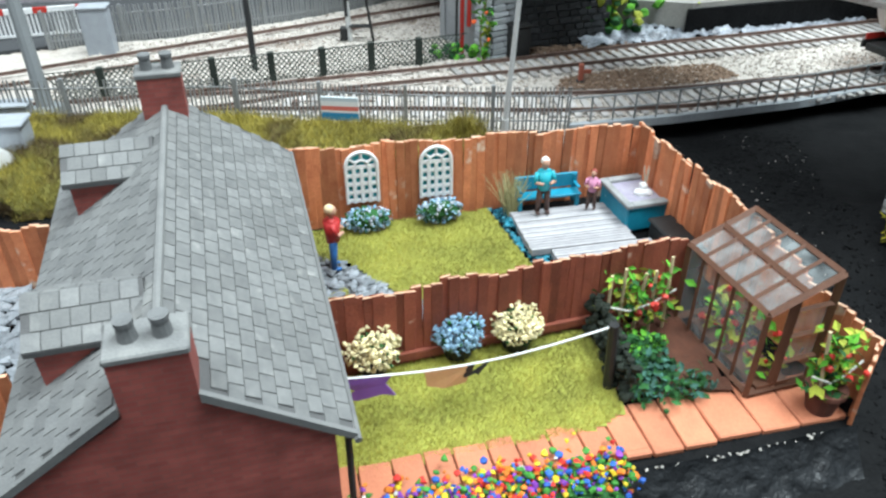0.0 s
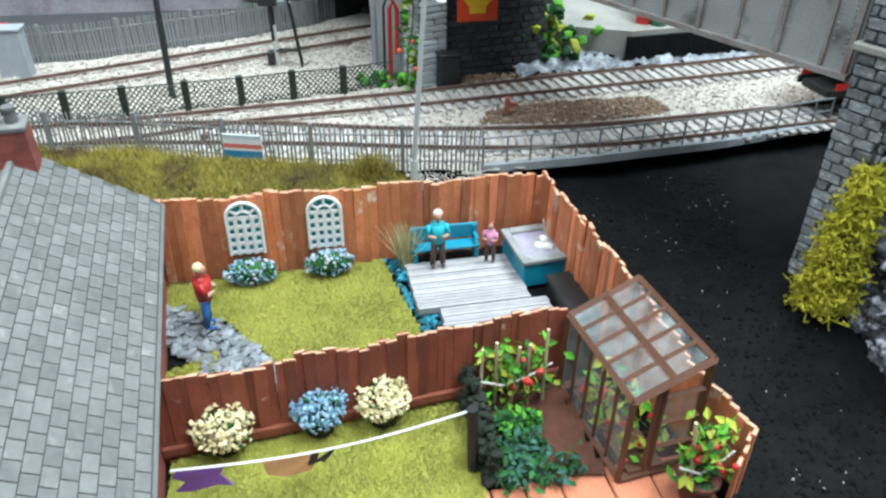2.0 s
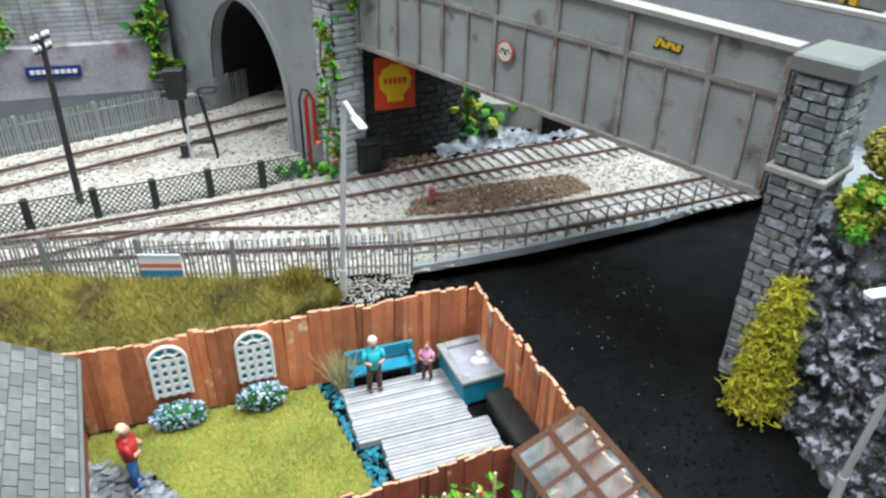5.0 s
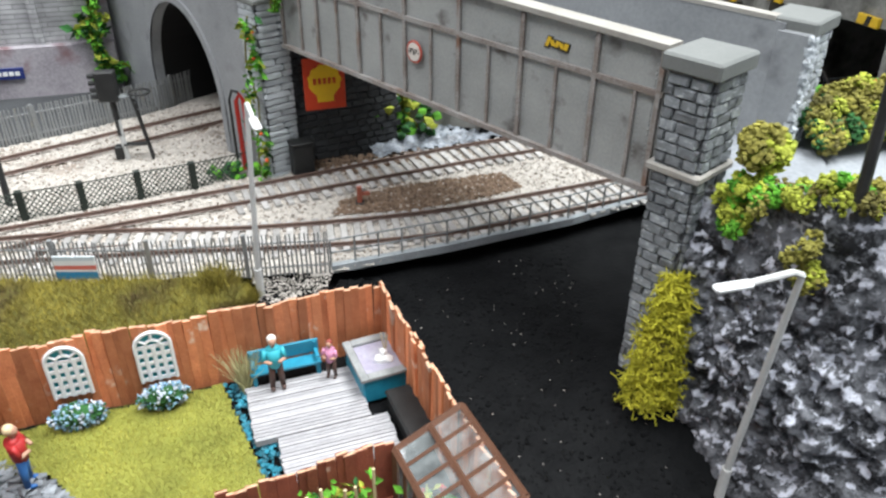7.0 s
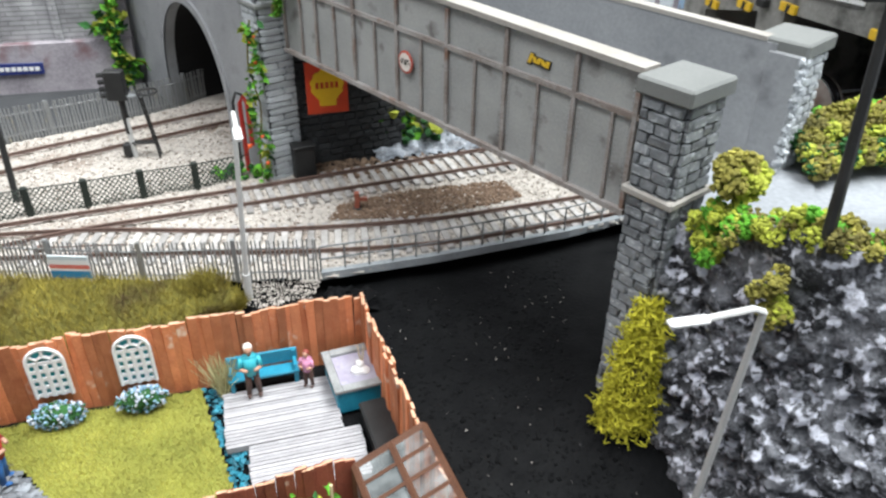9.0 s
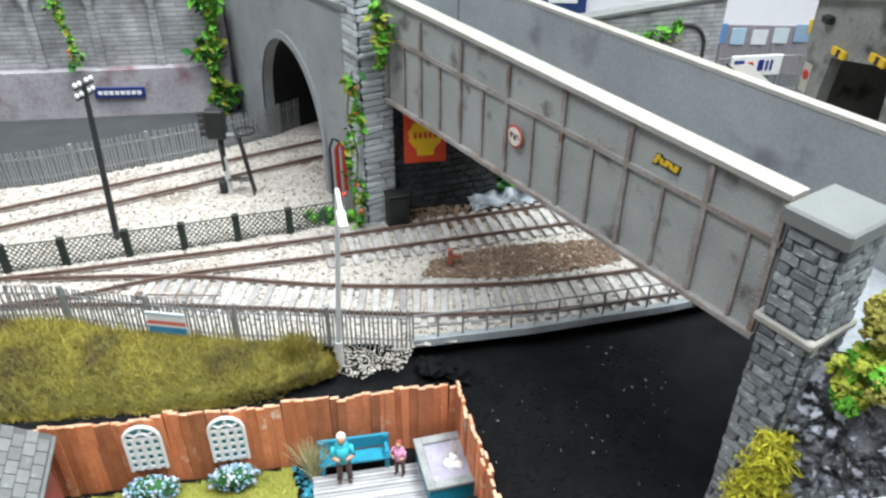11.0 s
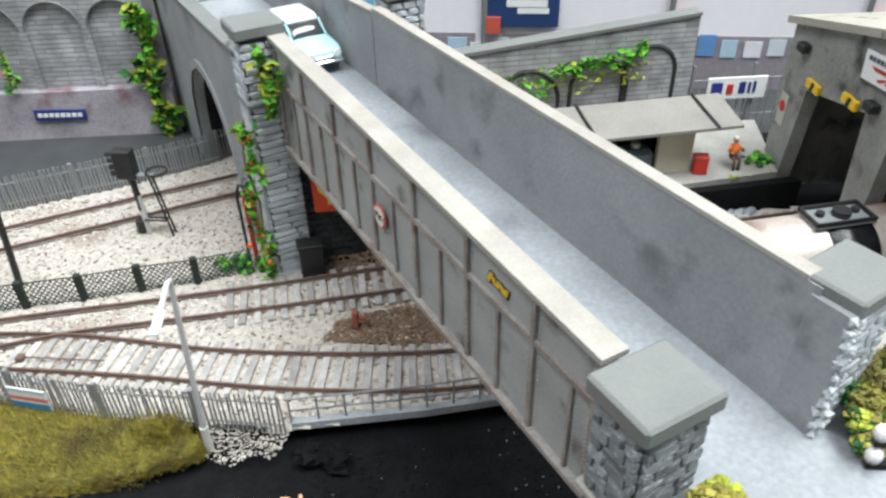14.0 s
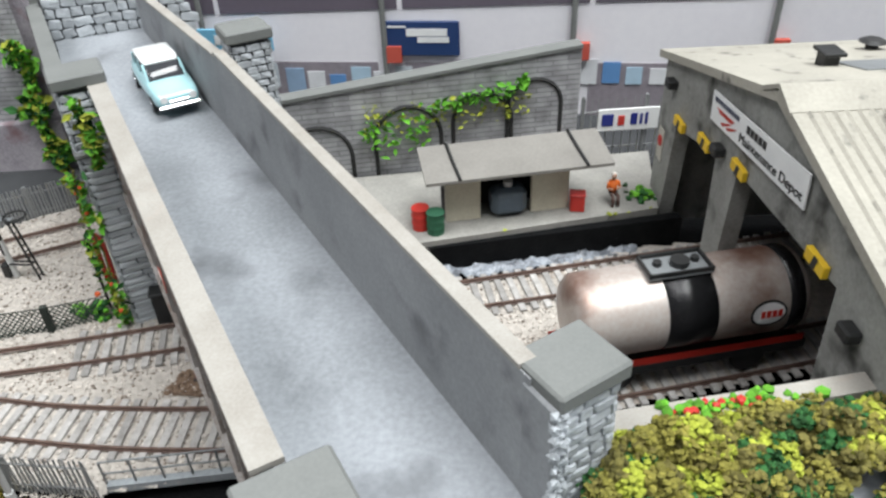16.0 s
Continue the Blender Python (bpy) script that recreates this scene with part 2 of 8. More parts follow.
M_SHEDGREY = mat("grimy_grey_shed_render", (0.31, 0.315, 0.295), (0.17, 0.17, 0.16), 0.8, 60, 900, 0.4, stain=((0.05, 0.05, 0.045), 75, 0.53, 0.70))
M_SHEDROOF = mat("grimy_cream_roofing", (0.42, 0.40, 0.345), (0.30, 0.285, 0.245), 0.75, 40, 900, 0.3, stain=((0.10, 0.10, 0.09), 110, 0.60, 0.70))


def paint(name, c, rough=0.5, **k):
    return mat(name, c, tuple(v * 0.85 for v in c), rough, 150, 1600, 0.1, **k)


# ---- small geometry helpers (all in centimetres) ----
def link(name, bm, material, parent=None, label="", smooth=False):
    bmesh.ops.scale(bm, vec=(S, S, S), verts=bm.verts)
    me = bpy.data.meshes.new(name)
    bm.normal_update()
    bm.to_mesh(me)
    bm.free()
    for m in (material if isinstance(material, (list, tuple)) else [material]):
        me.materials.append(m)
    if smooth:
        for p in me.polygons:
            p.use_smooth = True
    ob = new(name, me)
    ob.parent = parent
    if label:
        ob["label"] = label
    return ob


def part(name, bm, material, parent, label="", smooth=False):
    return link(name, bm, material, parent, label, smooth)


def thing(name, x, y, z, label, category, group="", kind="", rz=0.0, rx=0.0, ry=0.0):
    ob = new(name)
    ob.matrix_basis = pose(x * S, y * S, z * S, rx, ry, rz)
    ob.empty_display_size = 0.01
    return tagged(ob, label, category, group, kind)


def place(ob, x, y, z, rx=0, ry=0, rz=0, sc=(1, 1, 1)):
    ob.matrix_basis = pose(x * S, y * S, z * S, rx, ry, rz) @ Matrix.Diagonal((*sc, 1))
    return ob


def piece(name, mesh, parent, x, y, z, rx=0, ry=0, rz=0, sc=(1, 1, 1)):
    ob = new(name, mesh)
    ob.parent = parent
    return place(ob, x, y, z, rx, ry, rz, sc)


def box(bm, x0, y0, z0, x1, y1, z1, bev=0.0, mi=0):
    r = bmesh.ops.create_cube(bm, size=1.0)
    vs = r["verts"]
    for v in vs:
        v.co = Vector((x0 + (v.co.x + 0.5) * (x1 - x0), y0 + (v.co.y + 0.5) * (y1 - y0), z0 + (v.co.z + 0.5) * (z1 - z0)))
    fs = {f for v in vs for f in v.link_faces}
    for f in fs:
        f.material_index = mi
    if bev:
        es = {e for v in vs for e in v.link_edges}
        bmesh.ops.bevel(bm, geom=list(es), offset=bev, segments=1, affect="EDGES")
    return bm


def bbox(x0, y0, z0, x1, y1, z1, bev=0.0):
    return box(bmesh.new(), x0, y0, z0, x1, y1, z1, bev)


def rod(bm, p, q, r, n=8, r2=None, mi=0):
    p, q = Vector(p), Vector(q)
    d = q - p
    res = bmesh.ops.create_cone(bm, cap_ends=True, segments=n, radius1=r, radius2=r if r2 is None else r2, depth=d.length)
    m = Matrix.Translation((p + q) / 2) @ d.to_track_quat("Z", "Y").to_matrix().to_4x4()
    bmesh.ops.transform(bm, matrix=m, verts=res["verts"])
    for f in {f for v in res["verts"] for f in v.link_faces}:
        f.material_index = mi
    return bm


def tube(bm, pts, r, n=6):
    rings = []
    P = [Vector(p) for p in pts]
    for i, p in enumerate(P):
        d = (P[min(i + 1, len(P) - 1)] - P[max(i - 1, 0)]).normalized()
        q = d.to_track_quat("Z", "Y")
        rings.append([bm.verts.new(p + q @ Vector((r * math.cos(2 * math.pi * k / n), r * math.sin(2 * math.pi * k / n), 0))) for k in range(n)])
    for a, b in zip(rings, rings[1:]):
        off = min(range(n), key=lambda o: sum((a[k].co - b[(k + o) % n].co).length for k in range(n)))
        for k in range(n):
            bm.faces.new((a[k], a[(k + 1) % n], b[(k + 1 + off) % n], b[(k + off) % n]))
    bm.faces.new(rings[0][::-1]), bm.faces.new(rings[-1])
    return bm


def ball(bm, c, r, sub=1, sc=(1, 1, 1), jit=0.0, rng=random, mi=0):
    res = bmesh.ops.create_icosphere(bm, subdivisions=sub, radius=r)
    for v in res["verts"]:
        k = 1 + (rng.uniform(-jit, jit) if jit else 0)
        v.co = Vector((c[0] + v.co.x * sc[0] * k, c[1] + v.co.y * sc[1] * k, c[2] + v.co.z * sc[2] * k))
    if mi:
        for f in {f for v in res["verts"] for f in v.link_faces}:
            f.material_index = mi
    return bm


def prism(bm, poly, z0, z1, mi=0):
    """A level polygon raised from z0 to z1 (numbers, or functions of x and y)."""
    f0 = z0 if callable(z0) else (lambda x, y: z0)
    f1 = z1 if callable(z1) else (lambda x, y: z1)
    lo = [bm.verts.new((x, y, f0(x, y))) for x, y in poly]
    hi = [bm.verts.new((x, y, f1(x, y))) for x, y in poly]
    n = len(poly)
    bm.faces.new(hi).material_index = mi
    bm.faces.new(lo[::-1]).material_index = mi
    for i in range(n):
        bm.faces.new((lo[i], lo[(i + 1) % n], hi[(i + 1) % n], hi[i])).material_index = mi
    bmesh.ops.recalc_face_normals(bm, faces=bm.faces)
    return bm


def slab(bm, poly, axis, a, b, mi=0):
    """A polygon of (u, z) pushed from a to b along x or y."""
    def co(u, z, d):
        return (d, u, z) if axis == "x" else (u, d, z)
    lo = [bm.verts.new(co(u, z, a)) for u, z in poly]
    hi = [bm.verts.new(co(u, z, b)) for u, z in poly]
    n = len(poly)
    fs = [bm.faces.new(hi), bm.faces.new(lo[::-1])]
    for i in range(n):
        fs.append(bm.faces.new((lo[i], lo[(i + 1) % n], hi[(i + 1) % n], hi[i])))
    for f in fs:
        f.material_index = mi
    bmesh.ops.recalc_face_normals(bm, faces=bm.faces)
    return bm


def quick_mesh(name, verts, faces, material, parent=None, label="", smooth=False):
    me = bpy.data.meshes.new(name)
    me.from_pydata([tuple(S * c for c in v) for v in verts], [], faces)
    me.update()
    for m in (material if isinstance(material, (list, tuple)) else [material]):
        me.materials.append(m)
    if smooth:
        for p in me.polygons:
            p.use_smooth = True
    ob = new(name, me)
    ob.parent = parent
    if label:
        ob["label"] = label
    return ob


def lerp(a, b, t):
    return a + (b - a) * t


def along(pts, step):
    """Points every step along a polyline, each with the heading in degrees."""
    out, rest = [], 0.0
    for (x0, y0), (x1, y1) in zip(pts, pts[1:]):
        ln = math.hypot(x1 - x0, y1 - y0)
        h = math.degrees(math.atan2(y1 - y0, x1 - x0))
        d = rest
        while d < ln:
            out.append((lerp(x0, x1, d / ln), lerp(y0, y1, d / ln), h))
            d += step
        rest = d - ln
    return out


def smooth_line(pts, n=8):
    """A Catmull-Rom line through the points."""
    P = [Vector(p) for p in ([tuple(2 * a - b for a, b in zip(pts[0], pts[1]))] + list(pts) + [tuple(2 * a - b for a, b in zip(pts[-1], pts[-2]))])]
    out = []
    for i in range(1, len(P) - 2):
        for k in range(n):
            t = k / n
            a, b, c, d = P[i - 1], P[i], P[i + 1], P[i + 2]
            out.append(tuple(0.5 * ((2 * b) + (c - a) * t + (2 * a - 5 * b + 4 * c - d) * t * t + (3 * b - a - 3 * c + d) * t ** 3)))
    out.append(tuple(P[-2]))
    return out


def fractal(x, y, z=0.0):
    return noise.fractal(Vector((x, y, z)), 1.0, 2.0, 4)


def blades(name, count, where, material, parent=None, height=0.22, width=0.03, label="", rng=None, lean=0.6):
    """Many short fibres: where(rng) gives the root."""
    rng = rng or random.Random(5)
    vs, fs = [], []
    for _ in range(count):
        p = where(rng)
        if p is None:
            continue
        x, y, z = p
        a = rng.uniform(0, 6.283)
        h = height * rng.uniform(0.5, 1.2)
        lx, ly = rng.uniform(-lean, lean) * h, rng.uniform(-lean, lean) * h
        dx, dy = math.cos(a) * width / 2, math.sin(a) * width / 2
        i = len(vs)
        vs += [(x - dx, y - dy, z), (x + dx, y + dy, z), (x + lx, y + ly, z + h)]
        fs.append((i, i + 1, i + 2))
    ob = quick_mesh(name, vs, fs, material, parent, label)
    return ob


OCT_F = [(0, 2, 4), (2, 1, 4), (1, 3, 4), (3, 0, 4), (2, 0, 5), (1, 2, 5), (3, 1, 5), (0, 3, 5)]


def pebbles(name, count, where, material, parent=None, size=0.07, rng=None, flat=0.7, label=""):
    """Many small loose stones: where(rng) gives the place."""
    rng = rng or random.Random(6)
    vs, fs = [], []
    for _ in range(count):
        p = where(rng)
        if p is None:
            continue
        r = size * rng.uniform(0.5, 1.4)
        q = Euler((rng.uniform(0, 3), rng.uniform(0, 3), rng.uniform(0, 6))).to_matrix()
        i = len(vs)
        for c in ((1, 0, 0), (-1, 0, 0), (0, 1, 0), (0, -1, 0), (0, 0, 1), (0, 0, -1)):
            v = q @ (Vector(c) * r * rng.uniform(0.7, 1.2))
            vs.append((p[0] + v.x, p[1] + v.y, p[2] + v.z * flat))
        fs += [tuple(i + k for k in f) for f in OCT_F]
    return quick_mesh(name, vs, fs, material, parent, label)


ICO = bmesh.new()
bmesh.ops.create_icosphere(ICO, subdivisions=1, radius=1.0)
ICO_V = [tuple(v.co) for v in ICO.verts]
ICO_F = [tuple(v.index for v in f.verts) for f in ICO.faces]
ICO.free()


def clumps(name, spots, material, parent, rng, r0=0.12, r1=0.28, sub=1, jit=0.25, label=""):
    """Many small uneven lumps of foam in one part."""
    vs, fs = [], []
    for p in spots:
        r = rng.uniform(r0, r1)
        i = len(vs)
        for v in ICO_V:
            k = r * (1 + rng.uniform(-jit, jit) * 1.5)
            vs.append((p[0] + v[0] * k, p[1] + v[1] * k, p[2] + v[2] * k * 0.85))
        fs += [tuple(i + j for j in f) for f in ICO_F]
    return quick_mesh(name, vs, fs, material, parent, label)


def in_poly(x, y, poly):
    inside = False
    for (x0, y0), (x1, y1) in zip(poly, poly[1:] + poly[:1]):
        if (y0 > y) != (y1 > y) and x < (x1 - x0) * (y - y0) / (y1 - y0) + x0:
            inside = not inside
    return inside


def scatter_in(poly, zf):
    xs, ys = [p[0] for p in poly], [p[1] for p in poly]

    def where(rng):
        x, y = rng.uniform(min(xs), max(xs)), rng.uniform(min(ys), max(ys))
        return (x, y, zf(x, y)) if in_poly(x, y, poly) else None
    return where


def letters(name, text, size, material, parent, x, y, z, rx=90, ry=0, rz=0, depth=0.01):
    """Lettering in Blender's own font, turned into a mesh part."""
    cu = bpy.data.curves.new(name, "FONT")
    cu.body, cu.size, cu.extrude = text, size * S, depth * S
    cu.align_x, cu.align_y = "CENTER", "CENTER"
    tmp = new(name, cu)
    me = bpy.data.meshes.new_from_object(tmp)
    bpy.data.objects.remove(tmp)
    me.materials.clear()
    me.materials.append(material)
    ob = new(name, me)
    ob.parent = parent
    return place(ob, x, y, z, rx, ry, rz)


# ---- ground and the large forms ----
def garden_z(x, y):
    return 1.6 + 0.07 * (y - 19.0)


def ground_z(x, y):
    """The black-painted ground: a shelf that falls towards the front."""
    t = min(max((y - 11.0) / 7.0, 0.0), 1.0)
    z = lerp(0.15, 1.35, t * t * (3 - 2 * t))
    z += 1.1 * math.exp(-((x - 12.8) ** 2 + (y - 18.2) ** 2) / 3.0)
    return z + 0.10 * fractal(x * 0.45, y * 0.45) + 0.03 * fractal(x * 2.1, y * 2.1)


def sheet(name, x0, x1, y0, y1, step, zf, material, parent=None, label="", smooth=True):
    nx, ny = int((x1 - x0) / step) + 1, int((y1 - y0) / step) + 1
    vs = [(lerp(x0, x1, i / (nx - 1)), lerp(y0, y1, j / (ny - 1))) for j in range(ny) for i in range(nx)]
    vs = [(x, y, zf(x, y)) for x, y in vs]
    fs = [(j * nx + i, j * nx + i + 1, (j + 1) * nx + i + 1, (j + 1) * nx + i) for j in range(ny - 1) for i in range(nx - 1)]
    return quick_mesh(name, vs, fs, material, parent, label, smooth)


def fan_sheet(name, poly, step, zf, material, parent=None, label=""):
    """A sheet over the grid cells whose middle lies in the polygon."""
    xs, ys = [p[0] for p in poly], [p[1] for p in poly]
    nx, ny = int((max(xs) - min(xs)) / step) + 2, int((max(ys) - min(ys)) / step) + 2
    idx, vs, fs = {}, [], []

    def vert(i, j):
        if (i, j) not in idx:
            x, y = min(xs) + i * step, min(ys) + j * step
            idx[(i, j)] = len(vs)
            vs.append((x, y, zf(x, y)))
        return idx[(i, j)]
    for j in range(ny):
        for i in range(nx):
            if in_poly(min(xs) + (i + 0.5) * step, min(ys) + (j + 0.5) * step, poly):
                fs.append((vert(i, j), vert(i + 1, j), vert(i + 1, j + 1), vert(i, j + 1)))
    return quick_mesh(name, vs, fs, material, parent, label, True)


ground = sheet("ground", -40, 45, -12, 60, 0.4, ground_z, M_BLACK)
tagged(ground, "black painted and textured baseboard ground", "ground", kind="structure")
outer = bmesh.new()
prism(outer, [(-90, -50), (100, -50), (100, 110), (-90, 110)], -2.0, -0.6)
tagged(link("baseboard", outer, M_BLACK), "plain black layout table under the scenery", "table", kind="structure")

# ballast bed under the tracks
BALLAST = [(-40, 25.4), (-8, 25.3), (-1.5, 24.6), (4.4, 24.5), (8.6, 25.7), (13.7, 27.2), (20, 29.0), (40, 36), (40, 41), (22, 38.2), (13.5, 34.8), (7.3, 33.4), (3.0, 33.0), (1.2, 33.2), (-0.2, 35.3), (3.5, 37.2), (3.8, 44), (-2, 44), (-3.7, 40.7), (-7.5, 38.0), (-13, 35.1), (-16, 34.3), (-40, 24.4)]


def ballast_z(x, y):
    return 2.1 + 0.05 * fractal(x * 0.8, y * 0.8, 3) + 0.025 * (y - 27.0) * (1 if y > 27 else 0) * 0.6


bed = fan_sheet("ballast_bed", BALLAST, 0.22, ballast_z, M_BALLAST)
tagged(bed, "cream and pinkish loose ballast round the tracks", "ballast", kind="structure")
rb = random.Random(11)
near_bed = [(-16, 25.4), (-8, 25.3), (-1.5, 24.6), (4.4, 24.5), (8.6, 25.7), (13.7, 27.4), (20, 29.6), (26, 31.7), (26, 38.5), (13.5, 34.6), (7.3, 33.1), (3.0, 33.0), (1.2, 33.2), (-0.3, 35.4), (1.5, 40.5), (-3.0, 41.2), (-7.4, 37.8), (-13, 34.9), (-16, 34.0)]
tagged(pebbles("ballast_stones", 20000, scatter_in(near_bed, lambda x, y: ballast_z(x, y) + 0.03), M_BSTONE, None, 0.075, rb),
       "loose cream ballast chippings between the rails", "ballast", kind="stuff")
tagged(pebbles("ballast_stones", 6000, scatter_in(near_bed, lambda x, y: ballast_z(x, y) + 0.035), mat("brown_grey_ballast_stone", (0.30, 0.25, 0.21), (0.17, 0.14, 0.12), 0.9, 500, 2500, 0.3, rand=0.4), None, 0.06, random.Random(14)),
       "darker brown-grey chippings among the ballast", "ballast", kind="stuff")
PIT = [(4.6, 28.5), (7.5, 28.5), (10.5, 29.2), (12.5, 30.0), (11.8, 31.4), (8.5, 30.9), (6.2, 30.2), (4.9, 29.6)]
tagged(fan_sheet("earth_patch", PIT, 0.2, lambda x, y: ballast_z(x, y) + 0.05, M_EARTH), "brown earth scatter between the two tracks", "earth", kind="structure")
tagged(pebbles("earth_crumbs", 2600, scatter_in(PIT, lambda x, y: ballast_z(x, y) + 0.07), M_EARTH, None, 0.075, random.Random(12)),
       "loose brown earth crumbs between the tracks", "earth", kind="stuff")
PIT2 = [(3.0, 32.3), (5.5, 32.0), (9.0, 33.3), (8.6, 34.2), (3.3, 33.6)]
tagged(pebbles("earth_crumbs", 1200, scatter_in(PIT2, lambda x, y: ballast_z(x, y) + 0.06), M_EARTH, None, 0.09, random.Random(13)),
       "brown earth crumbs beneath the abutment wall", "earth", kind="stuff")

# tarmac yard behind the far palisade, and the dark ground under the bridge
yard = bmesh.new()
prism(yard, [(-40, 24.6), (-16, 34.35), (-13, 35.15), (-7.5, 38.05), (-4.1, 40.5), (-6.3, 44.1), (-40, 38.4)], 1.0, 2.34)
tagged(link("yard", yard, M_TARMAC), "dark grey tarmac yard below the arched wall", "tarmac", kind="structure")


# ---- tracks ----
def rail_z(y):
    return 2.12 + 0.015 * max(y - 27.0, 0)


def rail(line, parent, name="rail"):
    """A rail swept along a line: rusty web with a worn head."""
    vs, fs = [], []
    prof = [(-0.065, 0.0), (-0.025, 0.04), (-0.045, 0.12), (-0.038, 0.15), (0.038, 0.15), (0.045, 0.12), (0.025, 0.04), (0.065, 0.0)]
    n = len(prof)
    for i, (x, y) in enumerate(line):
        a, b = line[max(i - 1, 0)], line[min(i + 1, len(line) - 1)]
        d = Vector((b[0] - a[0], b[1] - a[1])).normalized()
        for u, z in prof:
            vs.append((x - d.y * u, y + d.x * u, rail_z(y) + 0.1 + z))
    for i in range(len(line) - 1):
        for k in range(n):
            fs.append((i * n + k, i * n + (k + 1) % n, (i + 1) * n + (k + 1) % n, (i + 1) * n + k))
    ob = quick_mesh(name, vs, fs, [M_RAIL, M_RAILTOP], parent)
    for p in ob.data.polygons:
        if p.normal.z > 0.9:
            p.material_index = 1
    return ob


slbm = bbox(-0.13, -1.3, 0.0, 0.13, 1.3, 0.13, 0.025)
SLEEPER = link("sleeper", slbm, M_SLEEPER)
SLEEPER_MESH = SLEEPER.data
bpy.data.objects.remove(SLEEPER)


def track(label, rails, centre, every=0.5, skip=None, seed=1):
    t = thing("railway_track", centre[0][0], centre[0][1], 2.1, label, "railway track", "tracks")
    inv = Matrix.Translation((-centre[0][0] * S, -centre[0][1] * S, -2.1 * S))
    for r in rails:
        ob = rail(smooth_line(r), t)
        ob.data.transform(inv)
    rng = random.Random(seed)
    for x, y, h in along(smooth_line(centre), every):
        if skip and skip(x, y):
            continue
        piece("sleeper", SLEEPER_MESH, t, x - centre[0][0], y - centre[0][1], rail_z(y) - 2.1 - 0.03, 0, 0, h + rng.uniform(-2, 2), (1, rng.uniform(0.95, 1.03), 1))
    return t


TRACK_M_UP = [(-40, 22.2), (-24, 25.2), (-16, 26.5), (-10.4, 27.76), (-5.4, 29.18), (1.32, 31.1), (9.4, 33.7), (14.5, 35.1), (24.9, 38.2), (40, 42.5)]
TRACK_M_LOW = [(-10.2, 26.0), (-8.1, 26.6), (-4.5, 28.1), (1.5, 29.75), (10.0, 32.2), (15.2, 33.6), (25.6, 36.6), (40, 41)]
TRACK_S_UP = [(-10.4, 27.6), (-4.45, 28.0), (1.7, 27.66), (7.8, 28.02), (12.6, 29.05), (18, 30.45), (26, 32.9), (40, 37.4)]
TRACK_S_LOW = [(-40, 20.6), (-24, 23.6), (-16, 24.9), (-10.2, 25.95), (-6.1, 26.2), (-1.3, 26.22), (4.2, 26.06), (9.0, 26.44), (13.4, 27.5), (18.5, 28.85), (26.5, 31.3), (40, 35.8)]
track("rust-brown rails of the through track on grey sleepers", [TRACK_M_UP, TRACK_M_LOW], [(-4.6, 28.6), (1.4, 30.4), (9.7, 32.95), (14.9, 34.35), (25.2, 37.4), (40, 41.7)], skip=lambda x, y: x < 0.2, seed=2)
track("curving siding track on weathered grey sleepers", [TRACK_S_UP, TRACK_S_LOW], [(-40, 21.4), (-24, 24.4), (-16, 25.7), (-10.3, 26.85), (-4.5, 27.1), (1.5, 26.9), (7.9, 27.25), (13.0, 28.25), (18.2, 29.65), (26.2, 32.1), (40, 36.6)], skip=lambda x, y: x < -6.5, seed=3)
track("rusty track leading into the tunnel mouth", [[(-40, 17.5), (-25, 24.6), (-12.2, 31.5), (-7.45, 34.2), (-0.8, 38.1), (6, 42)], [(-40, 19.2), (-25, 26.2), (-12.9, 33.0), (-8.05, 35.8), (-1.6, 39.55), (5.2, 43.5)]],
      [(-40, 18.3), (-25, 25.4), (-12.55, 32.25), (-7.75, 35.0), (-1.2, 38.8), (5.6, 42.7)], skip=lambda x, y: True, seed=4)
sb = bmesh.new()
rod(sb, (-5.6, 26.75, 2.35), (-2.6, 26.8, 2.35), 0.03, 6)
box(sb, -5.75, 26.6, 2.2, -5.5, 26.9, 2.4, 0.02)
tagged(link("point_rodding", sb, M_RAIL), "thin rusty rod lying beside the points", "point rodding")


# ---- stone pillars of the bridge ----
def stone_mesh(seed, material):
    rng = random.Random(seed)
    bm = bbox(-0.5, -0.5, -0.5, 0.5, 0.5, 0.5, 0.12)
    for v in bm.verts:
        v.co += Vector((rng.uniform(-0.06, 0.06), rng.uniform(-0.10, 0.10), rng.uniform(-0.07, 0.07)))
    ob = link("stone", bm, material)
    me = ob.data
    bpy.data.objects.remove(ob)
    return me


STONES_D = [stone_mesh(i, M_STONE_D) for i in range(4)]
# Near-black copy of the dark stone: shade under the bridge put into its colour.
M_SHADE_STONE = mat("shade_dark_stone_block", (0.05, 0.054, 0.057), (0.022, 0.024, 0.026), 0.75, 170, 1400, 0.6, rand=0.35)
STONES_B = [stone_mesh(i + 5, M_SHADE_STONE) for i in range(4)]
STONES_L = [stone_mesh(i + 9, M_STONE) for i in range(4)]
BR = math.degrees(math.atan2(-0.818, 0.574))  # heading of the bridge
BRX = Vector((0.574, -0.818))
BRE = Vector((0.818, 0.574))


